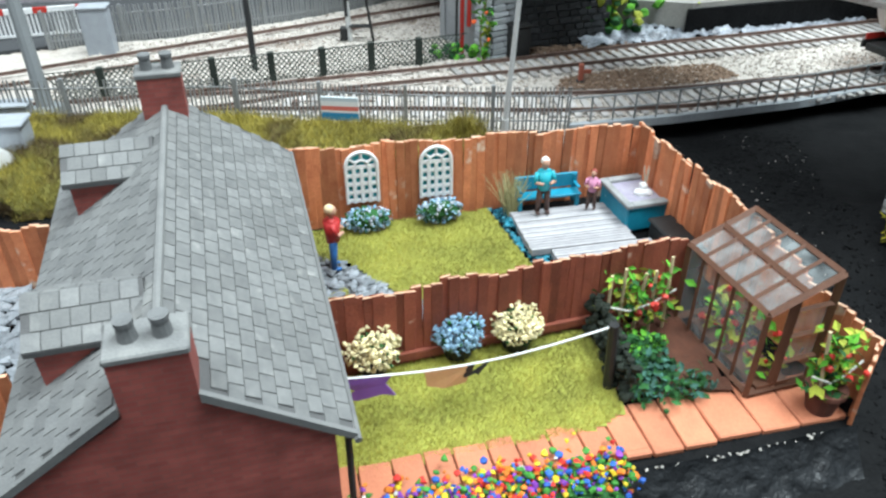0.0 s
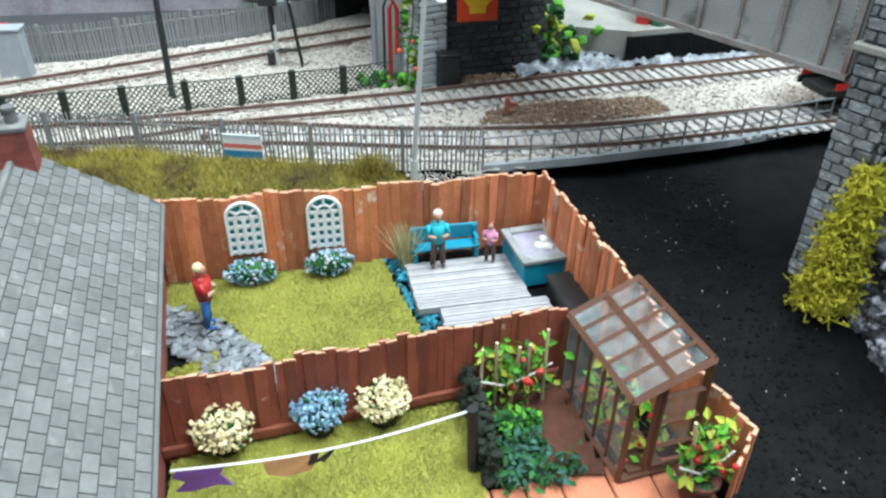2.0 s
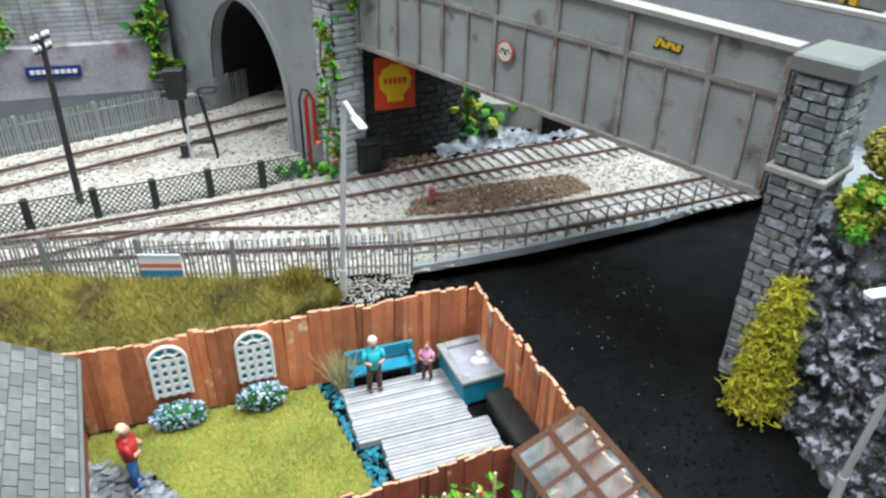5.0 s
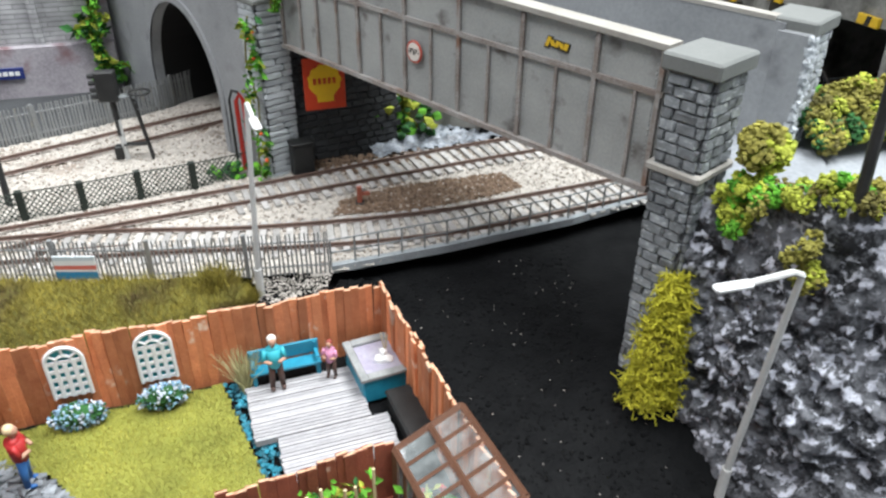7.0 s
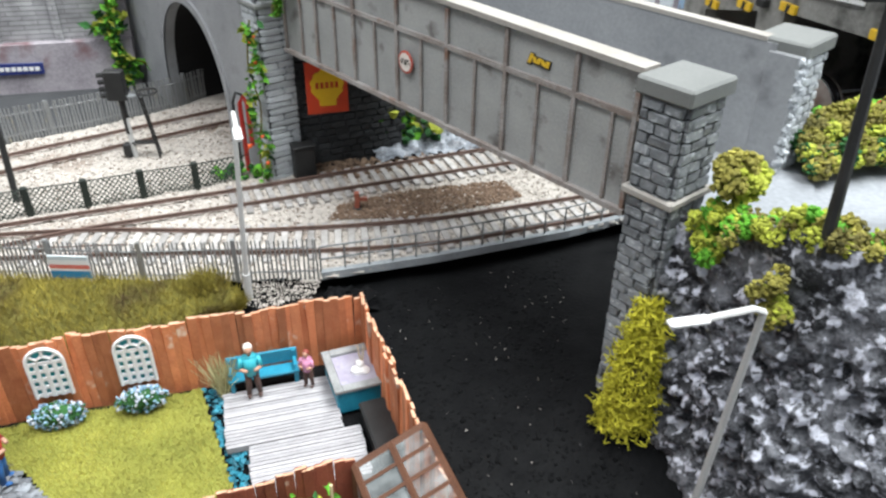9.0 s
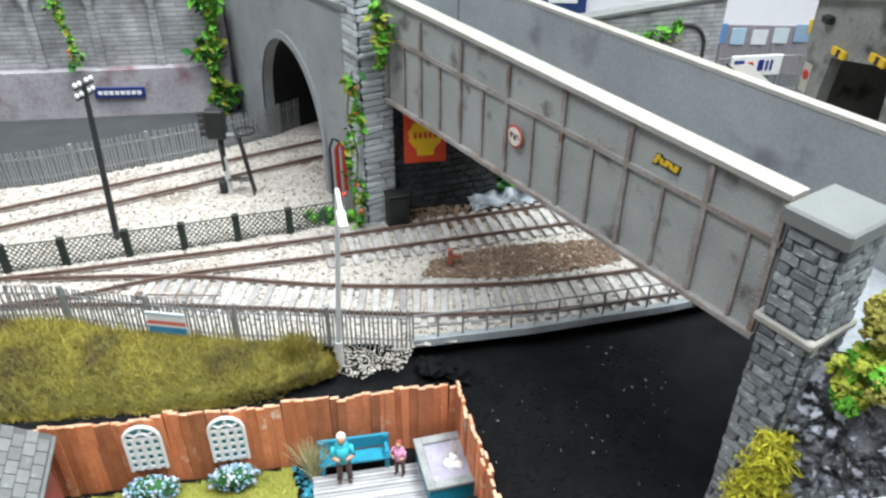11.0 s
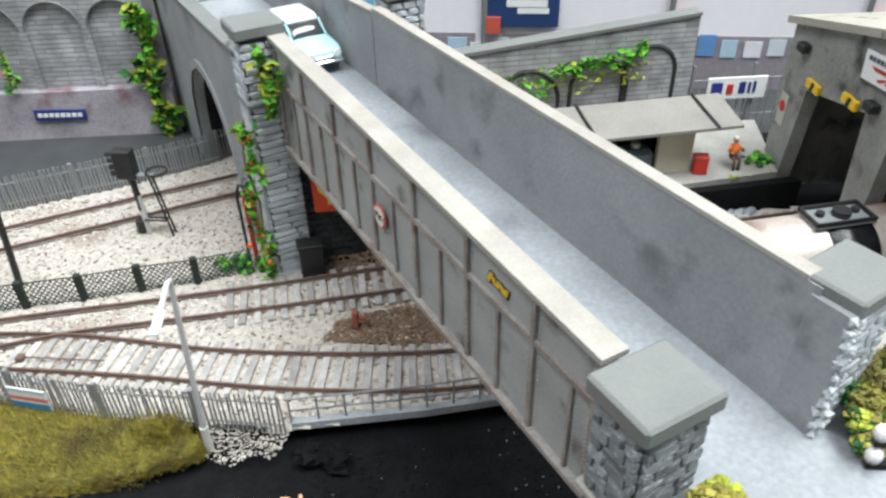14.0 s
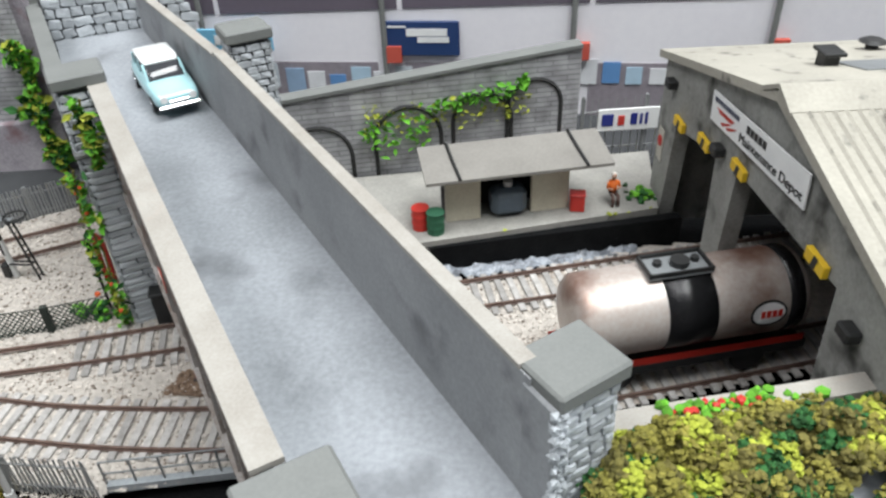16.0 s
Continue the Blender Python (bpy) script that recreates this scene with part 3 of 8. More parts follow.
def pillar(cx, cy, z0, ztop, ledge_z, stones, label, faces, rz=0.0, long=(0.34, 0.62)):
    """Square pillar: core, cap stone, ledge and the rough stones of the seen faces. Local x runs along the bridge, y across it."""
    t = thing("bridge_pillar", cx, cy, z0, label, "pillar", "bridge pillars", rz=BR + rz)
    h = ztop - z0
    hx, hy = 0.56, 0.66
    bm = bmesh.new()
    prof = [(-hx, -hy, 0), (hx, -hy, 0), (hx, hy, 0), (-hx, hy, 0)]
    lo = [bm.verts.new(p) for p in prof]
    hi = [bm.verts.new((sx * hx, sy * hy, h - 0.4)) for sx, sy in ((-1, -1), (1, -1), (1, 1), (-1, 1))]
    bm.faces.new(lo[::-1]), bm.faces.new(hi)
    for i in range(4):
        bm.faces.new((lo[i], lo[(i + 1) % 4], hi[(i + 1) % 4], hi[i]))
    part("core", bm, M_MORTAR, t)
    cap = bmesh.new()
    box(cap, -0.74, -0.85, h - 0.42, 0.74, 0.85, h, 0.06)
    part("cap_stone", cap, M_CAP, t, "smooth grey cap slab with worn edges")
    if ledge_z:
        lz = ledge_z - z0
        bm = bmesh.new()
        box(bm, -0.72, -0.82, lz - 0.22, 0.72, 0.82, lz, 0.05)
        part("ledge", bm, M_CREAM if stones is STONES_D else M_CAP, t, "worn ledge with pale edges")
    rng = random.Random(int(cx * 10))
    z = 0.12
    row = 0
    while z < h - 0.5:
        for fx, fy in faces:
            half = (hy if fx else hx)
            u = -half + (0.0 if row % 2 else -0.2)
            while u < half - 0.06:
                w = rng.uniform(*long)
                a, b = max(u, -half), min(u + w, half)
                if b - a > 0.1:
                    c = (a + b) / 2
                    if fx:
                        piece("stone", rng.choice(stones), t, fx * hx, c, z, 0, 0, 90, (b - a - 0.035, 0.22, 0.235))
                    else:
                        piece("stone", rng.choice(stones), t, c, fy * hy, z, 0, 0, 0, (b - a - 0.035, 0.22, 0.235))
                u += w
        z += 0.27
        row += 1
    return t


PS = Vector((12.4, 18.43)) + 0.7 * BRX + 0.8 * BRE
PN = Vector((1.29, 33.07)) + 0.7 * BRX + 0.8 * BRE
PE = Vector((16.58, 21.82)) + 0.7 * BRX + 0.8 * BRE
pillar(PS.x, PS.y, 1.2, 11.35, 8.7, STONES_D, "dark rough stone bridge pillar with a grey cap beside the rock", ((1, 0), (0, -1)))
pillar(PN.x, PN.y, 2.1, 12.1, 9.55, STONES_L, "pale rough stone bridge pillar next to the tunnel mouth", ((1, 0), (0, -1)), long=(0.8, 1.4))
pillar(PE.x, PE.y, 7.6, 11.25, 0, STONES_L, "short stone end pillar with a grey cap beside the hedge", ((1, 0), (0, 1)), rz=4)
pillar(6.6, 37.0, 3.0, 12.15, 0, STONES_L, "pale stone pillar behind the far end of the parapet", ((1, 0), (0, 1), (0, -1)))

# ---- the girder bridge ----
GN, GS = Vector((3.1, 32.55)), Vector((12.75, 18.8))
GD = (GS - GN).normalized()
GL = (GS - GN).length
bridge = thing("girder_bridge", GN.x, GN.y, 7.9, "pale grey riveted plate girder road bridge with rust streaks", "bridge", rz=math.degrees(math.atan2(GD.y, GD.x)))
ZT = lambda u: 3.72 - 0.35 * u / GL
bm = bmesh.new()
slab(bm, [(0, -0.2), (GL, -0.2), (GL, ZT(GL)), (0, ZT(0))], "y", 0.0, 0.22)
part("web_plate", bm, M_GIRD, bridge)
bm = bmesh.new()
slab(bm, [(-0.1, ZT(0) - 0.04), (GL, ZT(GL) - 0.04), (GL, ZT(GL) + 0.1), (-0.1, ZT(0) + 0.1)], "y", -0.16, 0.42)
part("coping", bm, M_CREAM, bridge, "off-white flat coping with worn edges")
bm = bmesh.new()
slab(bm, [(0, -0.26), (GL, -0.26), (GL, -0.12), (0, -0.12)], "y", -0.16, 0.3)
part("bottom_flange", bm, M_RUST, bridge, "rust-brown bottom flange")
bm = bmesh.new()
slab(bm, [(0, 2.22), (GL, 2.2), (GL, 2.34), (0, 2.36)], "y", -0.09, 0.0)
part("middle_flange", bm, M_RUST, bridge, "rust-streaked rail along the middle")
NPAN, PITCH = 7, 2.467
stf = bbox(-0.07, -0.1, -0.12, 0.07, 0.0, 3.36, 0.015)
STIFF = link("stiffener", stf, M_RUST)
stf2 = bbox(-0.05, -0.085, -0.12, 0.05, 0.0, 2.2, 0.015)
STIFF2 = link("stiffener", stf2, M_RUST)
rv = bmesh.new()
for i in range(NPAN + 1):
    u = min(max(PITCH * i, 0.12), GL - 0.12)
    piece("stiffener", STIFF.data, bridge, u, 0, 0)
    for side in (-0.17, 0.17):
        for k in range(26):
            ball(rv, (u + side, -0.012, 0.2 + k * 0.125), 0.026, 1, (1, 0.7, 1))
    if i < NPAN:
        piece("stiffener", STIFF2.data, bridge, u + PITCH / 2, 0, 0)
        for k in range(13):
            ball(rv, (u + PITCH / 2 + 0.14, -0.012, 0.2 + k * 0.125), 0.024, 1, (1, 0.7, 1))
bpy.data.objects.remove(STIFF), bpy.data.objects.remove(STIFF2)
part("rivets", rv, M_GIRD, bridge)["kind"] = "stuff"


def disc(bm, r, y, n=20):
    res = bmesh.ops.create_cone(bm, cap_ends=True, segments=n, radius1=r, radius2=r, depth=0.03)
    bmesh.ops.transform(bm, matrix=Matrix.Translation((0, y, 0)) @ Matrix.Rotation(math.pi / 2, 4, "X"), verts=res["verts"])
    return bm


sgn = thing("width_sign", 0, 0, 0, "round white height limit sign with a red rim on the girder", "road sign")
sgn.matrix_basis = pose(*(S * v for v in (*(GN + GD * 7.95), 9.23)), 0, 0, math.degrees(math.atan2(GD.y, GD.x)))
part("rim", disc(bmesh.new(), 0.36, -0.12), paint("sign_red", (0.5, 0.09, 0.06)), sgn)
part("face", disc(bmesh.new(), 0.29, -0.14), paint("sign_white", (0.72, 0.66, 0.6)), sgn)
letters("digits", "7'6\"", 0.26, M_BLKPLASTIC, sgn, 0, -0.165, 0)
bm = bmesh.new()
for sx in (-1, 1):
    vs = [bm.verts.new((sx * 0.25, -0.165, 0.06)), bm.verts.new((sx * 0.25, -0.165, -0.06)), bm.verts.new((sx * 0.19, -0.165, 0))]
    bm.faces.new(vs)
part("arrows", bm, M_BLKPLASTIC, sgn)
yl = thing("graffiti_plate", 0, 0, 0, "small yellow and black scrawl of graffiti on the girder", "graffiti")
yl.matrix_basis = pose(*(S * v for v in (*(GN + GD * 13.52), 10.66)), 0, 3, math.degrees(math.atan2(GD.y, GD.x)))
for i, (w, h) in enumerate(((0.11, 0.26), (0.12, 0.15), (0.12, 0.17), (0.12, 0.15), (0.13, 0.17))):
    x, lean = -0.3 + i * 0.15, (0.05, -0.02, 0.03, -0.03, 0.02)[i]
    for nm, m, g, y0, y1 in (("yellow_stroke", M_YEL, 0.0, -0.05, -0.02), ("black_outline", M_BLKPLASTIC, 0.035, -0.03, -0.008)):
        bm = bmesh.new()
        slab(bm, [(x - w / 2 - g - lean, -h / 2 - 1.6 * g), (x + w / 2 + g - lean, -h / 2 - 1.2 * g), (x + w / 2 + g + lean, h / 2 + g * 0.6), (x - w / 2 - g + lean, h / 2 + g * 0.4)], "y", y0 - 0.001 * i, y1)
        part(nm, bm, m, yl)

# road deck over the bridge, with both ends
road = bmesh.new()


def road_z(x, y):
    return 7.85 + 0.05 * (y - 23.0)


prism(road, [(3.25, 32.55), (12.9, 18.8), (14.4, 17.9), (17.2, 17.6), (18.4, 20.4), (17.4, 21.0), (6.1, 36.2), (0.6, 43.2), (-1.0, 46.6), (-5.7, 44.3), (-3.3, 40.6), (2.0, 33.0)], lambda x, y: road_z(x, y) - 0.12, road_z)
tagged(link("bridge_road", road, M_ROAD), "pale blue-grey road surface over the bridge", "road", kind="structure")
# east parapet: smooth grey inner face, cream coping, thicker near end
ep0, ep1 = Vector((5.75, 35.95)), Vector((16.9, 21.2))
ed = (ep1 - ep0).normalized()
el = (ep1 - ep0).length
par = thing("parapet", ep0.x, ep0.y, 7.5, "plain grey bridge parapet with an off-white coping", "parapet", rz=math.degrees(math.atan2(ed.y, ed.x)))
bm = bmesh.new()
slab(bm, [(0, 0), (el, 0), (el, 3.62), (0, 3.95)], "y", 0.0, 0.3)
part("wall_panel", bm, M_GREY, par)
bm = bmesh.new()
slab(bm, [(0, 3.95), (el - 0.3, 3.63), (el - 0.3, 3.75), (0, 4.07)], "y", -0.02, 0.36)
part("coping", bm, M_CREAM, par, "off-white worn coping strip")
bm = bmesh.new()
box(bm, el - 0.2, -0.03, 0, el + 0.75, 0.3, 3.45, 0.05)
part("end_panel", bm, M_GREY, par)
pebbles("rough_end", 150, lambda q: (el + 0.74 + q.gauss(0, 0.03), q.uniform(0.0, 0.3), q.uniform(0.1, 3.4)), M_STONE, par, 0.11, random.Random(71), 1.0, "rough pale chipped end of the wall")["kind"] = "stuff"
fp0, fp1 = Vector((5.7, 36.05)), Vector((-0.2, 43.5))
fd = (fp1 - fp0).normalized()
fl = (fp1 - fp0).length
par2 = thing("parapet", fp0.x, fp0.y, 7.5, "lower grey parapet continuing beyond the bridge", "parapet", rz=math.degrees(math.atan2(fd.y, fd.x)))
bm = bmesh.new()
slab(bm, [(0, 0), (fl + 2.6, 0), (fl + 2.6, 3.4), (0, 3.85)], "y", -0.3, 0.0)
part("wall_panel", bm, M_GREY, par2)
bm = bmesh.new()
slab(bm, [(0, 3.85), (fl + 2.6, 3.4), (fl + 2.6, 3.5), (0, 3.95)], "y", -0.34, 0.04)
part("coping", bm, M_CREAM, par2)

# ---- tunnel portal wall, along the west side of the road ----
pw0, pw1 = Vector((1.75, 32.55)), Vector((-6.9, 44.9))
pd = (pw1 - pw0).normalized()
pl = (pw1 - pw0).length
portal = thing("tunnel_portal", pw0.x, pw0.y, 2.0, "smooth grey concrete tunnel mouth with an arched opening", "tunnel portal", rz=math.degrees(math.atan2(pd.y, pd.x)))
A0, A1, AH = 3.15, 10.0, 6.2  # the arch along the wall, and its crown


def arch_pts(a0, a1, top, n=24, spring=0.36):
    c, r = (a0 + a1) / 2, (a1 - a0) / 2
    zs = top * spring
    return [(a0, 0.0)] + [(c - r * math.cos(math.pi * i / n), zs + (top - zs) * math.sin(math.pi * i / n)) for i in range(n + 1)] + [(a1, 0.0)]


def pierced(bm, u0, u1, ztop0, ztop1, arch, ya, yb):
    """A wall from u0 to u1 with an arch cut through: faces in front and back, a lining, ends and top."""
    def top(u):
        return lerp(ztop0, ztop1, (u - u0) / (u1 - u0))
    us = [u for u, z in arch]
    for y in (ya, yb):
        prev = None
        v = [bm.verts.new((u, y, z)) for u, z in arch]
        t = [bm.verts.new((u, y, top(u))) for u, z in arch]
        for i in range(1, len(arch) - 2):
            bm.faces.new((v[i], v[i + 1], t[i + 1], t[i]))
        a, b = bm.verts.new((u0, y, 0)), bm.verts.new((u0, y, top(u0)))
        bm.faces.new((a, v[0], v[1], t[1], b))
        a, b = bm.verts.new((u1, y, 0)), bm.verts.new((u1, y, top(u1)))
        bm.faces.new((v[-1], a, b, t[-2], v[-2]))
    for (u, z), (uu, zz) in zip(arch, arch[1:]):
        bm.faces.new([bm.verts.new(c) for c in ((u, ya, z), (uu, ya, zz), (uu, yb, zz), (u, yb, z))])
    bm.faces.new([bm.verts.new(c) for c in ((u0, ya, top(u0)), (u1, ya, top(u1)), (u1, yb, top(u1)), (u0, yb, top(u0)))])
    for u in (u0, u1):
        bm.faces.new([bm.verts.new(c) for c in ((u, ya, 0), (u, ya, top(u)), (u, yb, top(u)), (u, yb, 0))])
    bmesh.ops.remove_doubles(bm, verts=bm.verts, dist=0.001)
    bmesh.ops.recalc_face_normals(bm, faces=bm.faces)
    return bm


part("wall_face", pierced(bmesh.new(), 0.0, pl, 9.0, 8.3, arch_pts(A0, A1, AH), -0.45, 0.0), M_GREY, portal)
ring = bmesh.new()
o, i_ = arch_pts(A0 - 0.35, A1 + 0.35, AH + 0.35), arch_pts(A0, A1, AH)
for k in range(len(o) - 1):
    q = [(o[k], 0.0), (o[k + 1], 0.0), (o[k + 1], 0.1), (o[k], 0.1)]
    vo = [ring.verts.new((o[j][0], y, o[j][1])) for j, y in ((k, 0.1), (k + 1, 0.1))]
    vi = [ring.verts.new((i_[j][0], y, i_[j][1])) for j, y in ((k + 1, 0.1), (k, 0.1))]
    ring.faces.new(vo + vi)
    vb = [ring.verts.new((o[j][0], 0.0, o[j][1])) for j in (k + 1, k)]
    ring.faces.new((vo[0], vo[1], vb[0], vb[1]))
bmesh.ops.remove_doubles(ring, verts=ring.verts, dist=0.001)
part("arch_ring", ring, M_GREY, portal)
# The lining is painted black, standing in for the tunnel's shade.
lin = bmesh.new()
ap = arch_pts(A0, A1, AH)
for (u, z), (uu, zz) in zip(ap, ap[1:]):
    lin.faces.new([lin.verts.new(c) for c in ((u, -0.45, z), (uu, -0.45, zz), (uu + 0.6, -6.0, zz), (u + 0.6, -6.0, z))])
part("tunnel_lining", lin, M_SHADE, portal, "tunnel lining painted black for the shade inside")
# Added end plate, also black, closes off the dark inside.
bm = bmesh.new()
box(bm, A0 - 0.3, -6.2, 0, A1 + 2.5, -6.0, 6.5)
part("tunnel_end", bm, M_SHADE, portal)
bm = bmesh.new()
slab(bm, [(0.0, 9.0), (pl, 8.3), (pl, 8.5), (0.0, 9.2)], "y", -0.5, 0.12)
part("coping", bm, M_CAP, portal)
bm = bmesh.new()
box(bm, pl - 0.15, -0.6, 0, pl + 0.35, 0.18, 9.2, 0.04)
part("end_pilaster", bm, M_CAP, portal, "pale edge pilaster")

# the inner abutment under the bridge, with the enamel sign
ab = thing("abutment_wall", 2.9, 33.1, 2.0, "stone abutment wall painted near black for the shade under the bridge", "wall", kind="structure", rz=20)
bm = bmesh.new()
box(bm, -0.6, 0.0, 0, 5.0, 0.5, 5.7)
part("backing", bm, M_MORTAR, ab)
rng = random.Random(77)
z = 0.15
row = 0
while z < 5.5:
    u = -0.6 + (0.2 if row % 2 else 0)
    while u < 4.8:
        w = rng.uniform(0.4, 0.65)
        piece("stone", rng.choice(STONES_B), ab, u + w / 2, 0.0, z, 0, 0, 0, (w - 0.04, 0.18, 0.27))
        u += w
    z += 0.31
    row += 1


# ---- arched retaining wall, west ----
bw0, bw1 = Vector((-6.6, 44.0)), Vector((-34.0, 39.3))
bd = (bw1 - bw0).normalized()
bl = (bw1 - bw0).length
bank = thing("arched_wall", bw0.x, bw0.y, 2.2, "grey slate-faced retaining wall with blind arches and vines", "retaining wall", rz=math.degrees(math.atan2(bd.y, bd.x)))
bm = bmesh.new()
box(bm, 0, -1.2, 0, bl, -0.25, 12)
part("backing", bm, M_PURPLEWALL, bank)
bm = bmesh.new()
box(bm, 0, -0.3, 0, bl, 0.25, 2.75, 0.04)
part("plinth", bm, M_PURPLEWALL, bank, "mauve-grey weathered plinth")
ARCHW = 3.0
M_COURSE = brick_mat("thin_coursed_grey_slate", (0.37, 0.37, 0.38), (0.28, 0.28, 0.29), (0.17, 0.17, 0.175), 0.014, 0.0024, 0.0002, 0.8, 1.0)
for k in range(9):
    a = 0.5 + k * ARCHW
    c, r = a + ARCHW / 2, ARCHW / 2 - 0.2
    bm = bmesh.new()
    base, spring = 2.75, 5.8
    pts = [(c - r, base)] + [(c - r * math.cos(math.pi * i / 16), spring + r * math.sin(math.pi * i / 16)) for i in range(17)] + [(c + r, base)]
    y = 0.0
    tops = [bm.verts.new((u, y, 11.5)) for u, z in pts]
    v = [bm.verts.new((u, y, z)) for u, z in pts]
    for i in range(1, len(pts) - 2):
        bm.faces.new((v[i], v[i + 1], tops[i + 1], tops[i]))
    for x0, i0, i1 in ((a, 0, 1), (a + ARCHW, -1, -2)):
        p, q = bm.verts.new((x0, y, base)), bm.verts.new((x0, y, 11.5))
        bm.faces.new((p, v[i0], v[i1], tops[i1], q))
    for (u, z), (uu, zz) in zip(pts, pts[1:]):
        bm.faces.new([bm.verts.new(t) for t in ((u, y, z), (uu, y, zz), (uu, -0.25, zz), (u, -0.25, z))])
    bmesh.ops.recalc_face_normals(bm, faces=bm.faces)
    part("arch_panel", bm, M_COURSE, bank)
    bm = bmesh.new()
    prev = None
    for i in range(17):
        an = math.pi * i / 16
        p = (c - (r + 0.06) * math.cos(an), 0.03, spring + (r + 0.06) * math.sin(an))
        if prev:
            rod(bm, prev, p, 0.05, 5)
        prev = p
    part("arch_moulding", bm, M_CAP, bank)
    bm = bmesh.new()
    box(bm, c - r, -0.24, base, c + r, -0.2, spring + r)
    part("arch_infill", bm, M_COURSE, bank)


# enamel tyre sign on the plinth: blue with pale lettering drawn as plain shapes
ty = thing("enamel_sign", 0, 0, 0, "blue enamel advertising sign with pale lettering on the plinth", "sign")
ty.matrix_basis = pose(-12.34 * S, 42.72 * S, 3.72 * S, 0, 1.5, math.degrees(math.atan2(bd.y, bd.x)) + 180)
part("plate", bbox(-1.3, -0.12, -0.30, 1.3, -0.02, 0.30, 0.02), paint("enamel_blue", (0.02, 0.035, 0.16), 0.35), ty)
for i in range(8):
    x = -1.0 + i * 0.285
    part("pale_shape", bbox(x - 0.11, -0.14, -0.11, x + 0.11, -0.118, 0.11, 0.02), M_WHITE, ty)

# enamel oil sign under the bridge: red plate with a yellow shell
sh = thing("enamel_sign", 0, 0, 0, "square red enamel sign with a yellow scallop shell", "sign")
sh.matrix_basis = pose(4.5 * S, 32.85 * S, 6.0 * S, 0, 0, 12) @ Matrix.Diagonal((0.84, 1, 0.9, 1))
part("plate", bbox(-1.02, -0.1, -1.22, 1.02, -0.02, 1.22, 0.02), paint("enamel_red", (0.62, 0.06, 0.02), 0.35), sh)
bm = bmesh.new()
pts = []
for i in range(29):
    an = math.radians(-215 + i * 250 / 28 * 1.0) + math.pi
    rr = 0.80 + (0.035 if i % 4 < 2 else -0.02)
    pts.append((rr * math.cos(math.radians(205 - i * 230 / 28)), 0.14 + rr * 0.92 * math.sin(math.radians(205 - i * 230 / 28))))
pts += [(0.42, -0.55), (0.40, -0.85), (-0.40, -0.85), (-0.42, -0.55)]
slab(bm, [(x, z) for x, z in pts], "y", -0.13, -0.1)
part("shell_shape", bm, paint("enamel_yellow", (0.85, 0.52, 0.02), 0.35), sh)
for i in range(5):
    part("red_shape", bbox(-0.56 + i * 0.24, -0.145, 0.0, -0.42 + i * 0.24, -0.128, 0.28, 0.02), paint("enamel_red", (0.62, 0.06, 0.02)), sh)
bx = thing("lineside_cabinet", 3.35, 32.35, 2.1, "black lineside cabinet at the foot of the pillar", "cabinet", rz=20)
part("body", bbox(-0.45, -0.3, 0, 0.45, 0.3, 1.5, 0.05), M_BLKPLASTIC, bx)
part("lid", bbox(-0.5, -0.35, 1.5, 0.5, 0.35, 1.6, 0.03), M_BLKPLASTIC, bx)
# red fire pipes beside the portal
pp = thing("standpipe", 0.75, 33.0, 2.2, "red standpipe with a black hose loop on the portal wall", "standpipe")
bm = bmesh.new()
tube(bm, [(0.1, 0, 0), (0.1, 0, 3.1), (0.25, 0, 3.4), (0.4, 0, 3.1), (0.4, 0, 1.2)], 0.1)
part("pipe", bm, M_RED, pp)
bm = bmesh.new()
tube(bm, [(-0.15, -0.1, -0.2), (-0.15, -0.1, 3.2), (0.0, -0.1, 3.6), (0.25, -0.1, 3.5)], 0.06)
part("hose", bm, M_BLKPLASTIC, pp)


# ---- vines and shrubs ----
def foliage(name, x, y, z, label, cat, mats, spots_fn, n, r0, r1, seed, group=""):
    t = thing(name, x, y, z, label, cat, group)
    rng = random.Random(seed)
    per = n // len(mats)
    for i, (pn, m) in enumerate(mats):
        clumps(pn, [spots_fn(rng) for _ in range(per)], m, t, rng, r0, r1, 1, 0.3)
    return t


def leaves(name, parent, count, spot, size, material, rng):
    """Small folded leaves, two triangles each."""
    vs, fs = [], []
    for _ in range(count):
        c = Vector(spot(rng))
        q = Euler((rng.uniform(-1.1, 1.1), rng.uniform(-1.1, 1.1), rng.uniform(0, 6.28))).to_matrix()
        s = size * rng.uniform(0.6, 1.3)
        i = len(vs)
        for p in ((0, -1, 0), (0.55, 0, 0.15), (0, 1.1, 0), (-0.55, 0, 0.15)):
            vs.append(tuple(c + q @ (Vector(p) * s)))
        fs += [(i, i + 1, i + 2), (i, i + 2, i + 3)]
    return quick_mesh(name, vs, fs, material, parent)


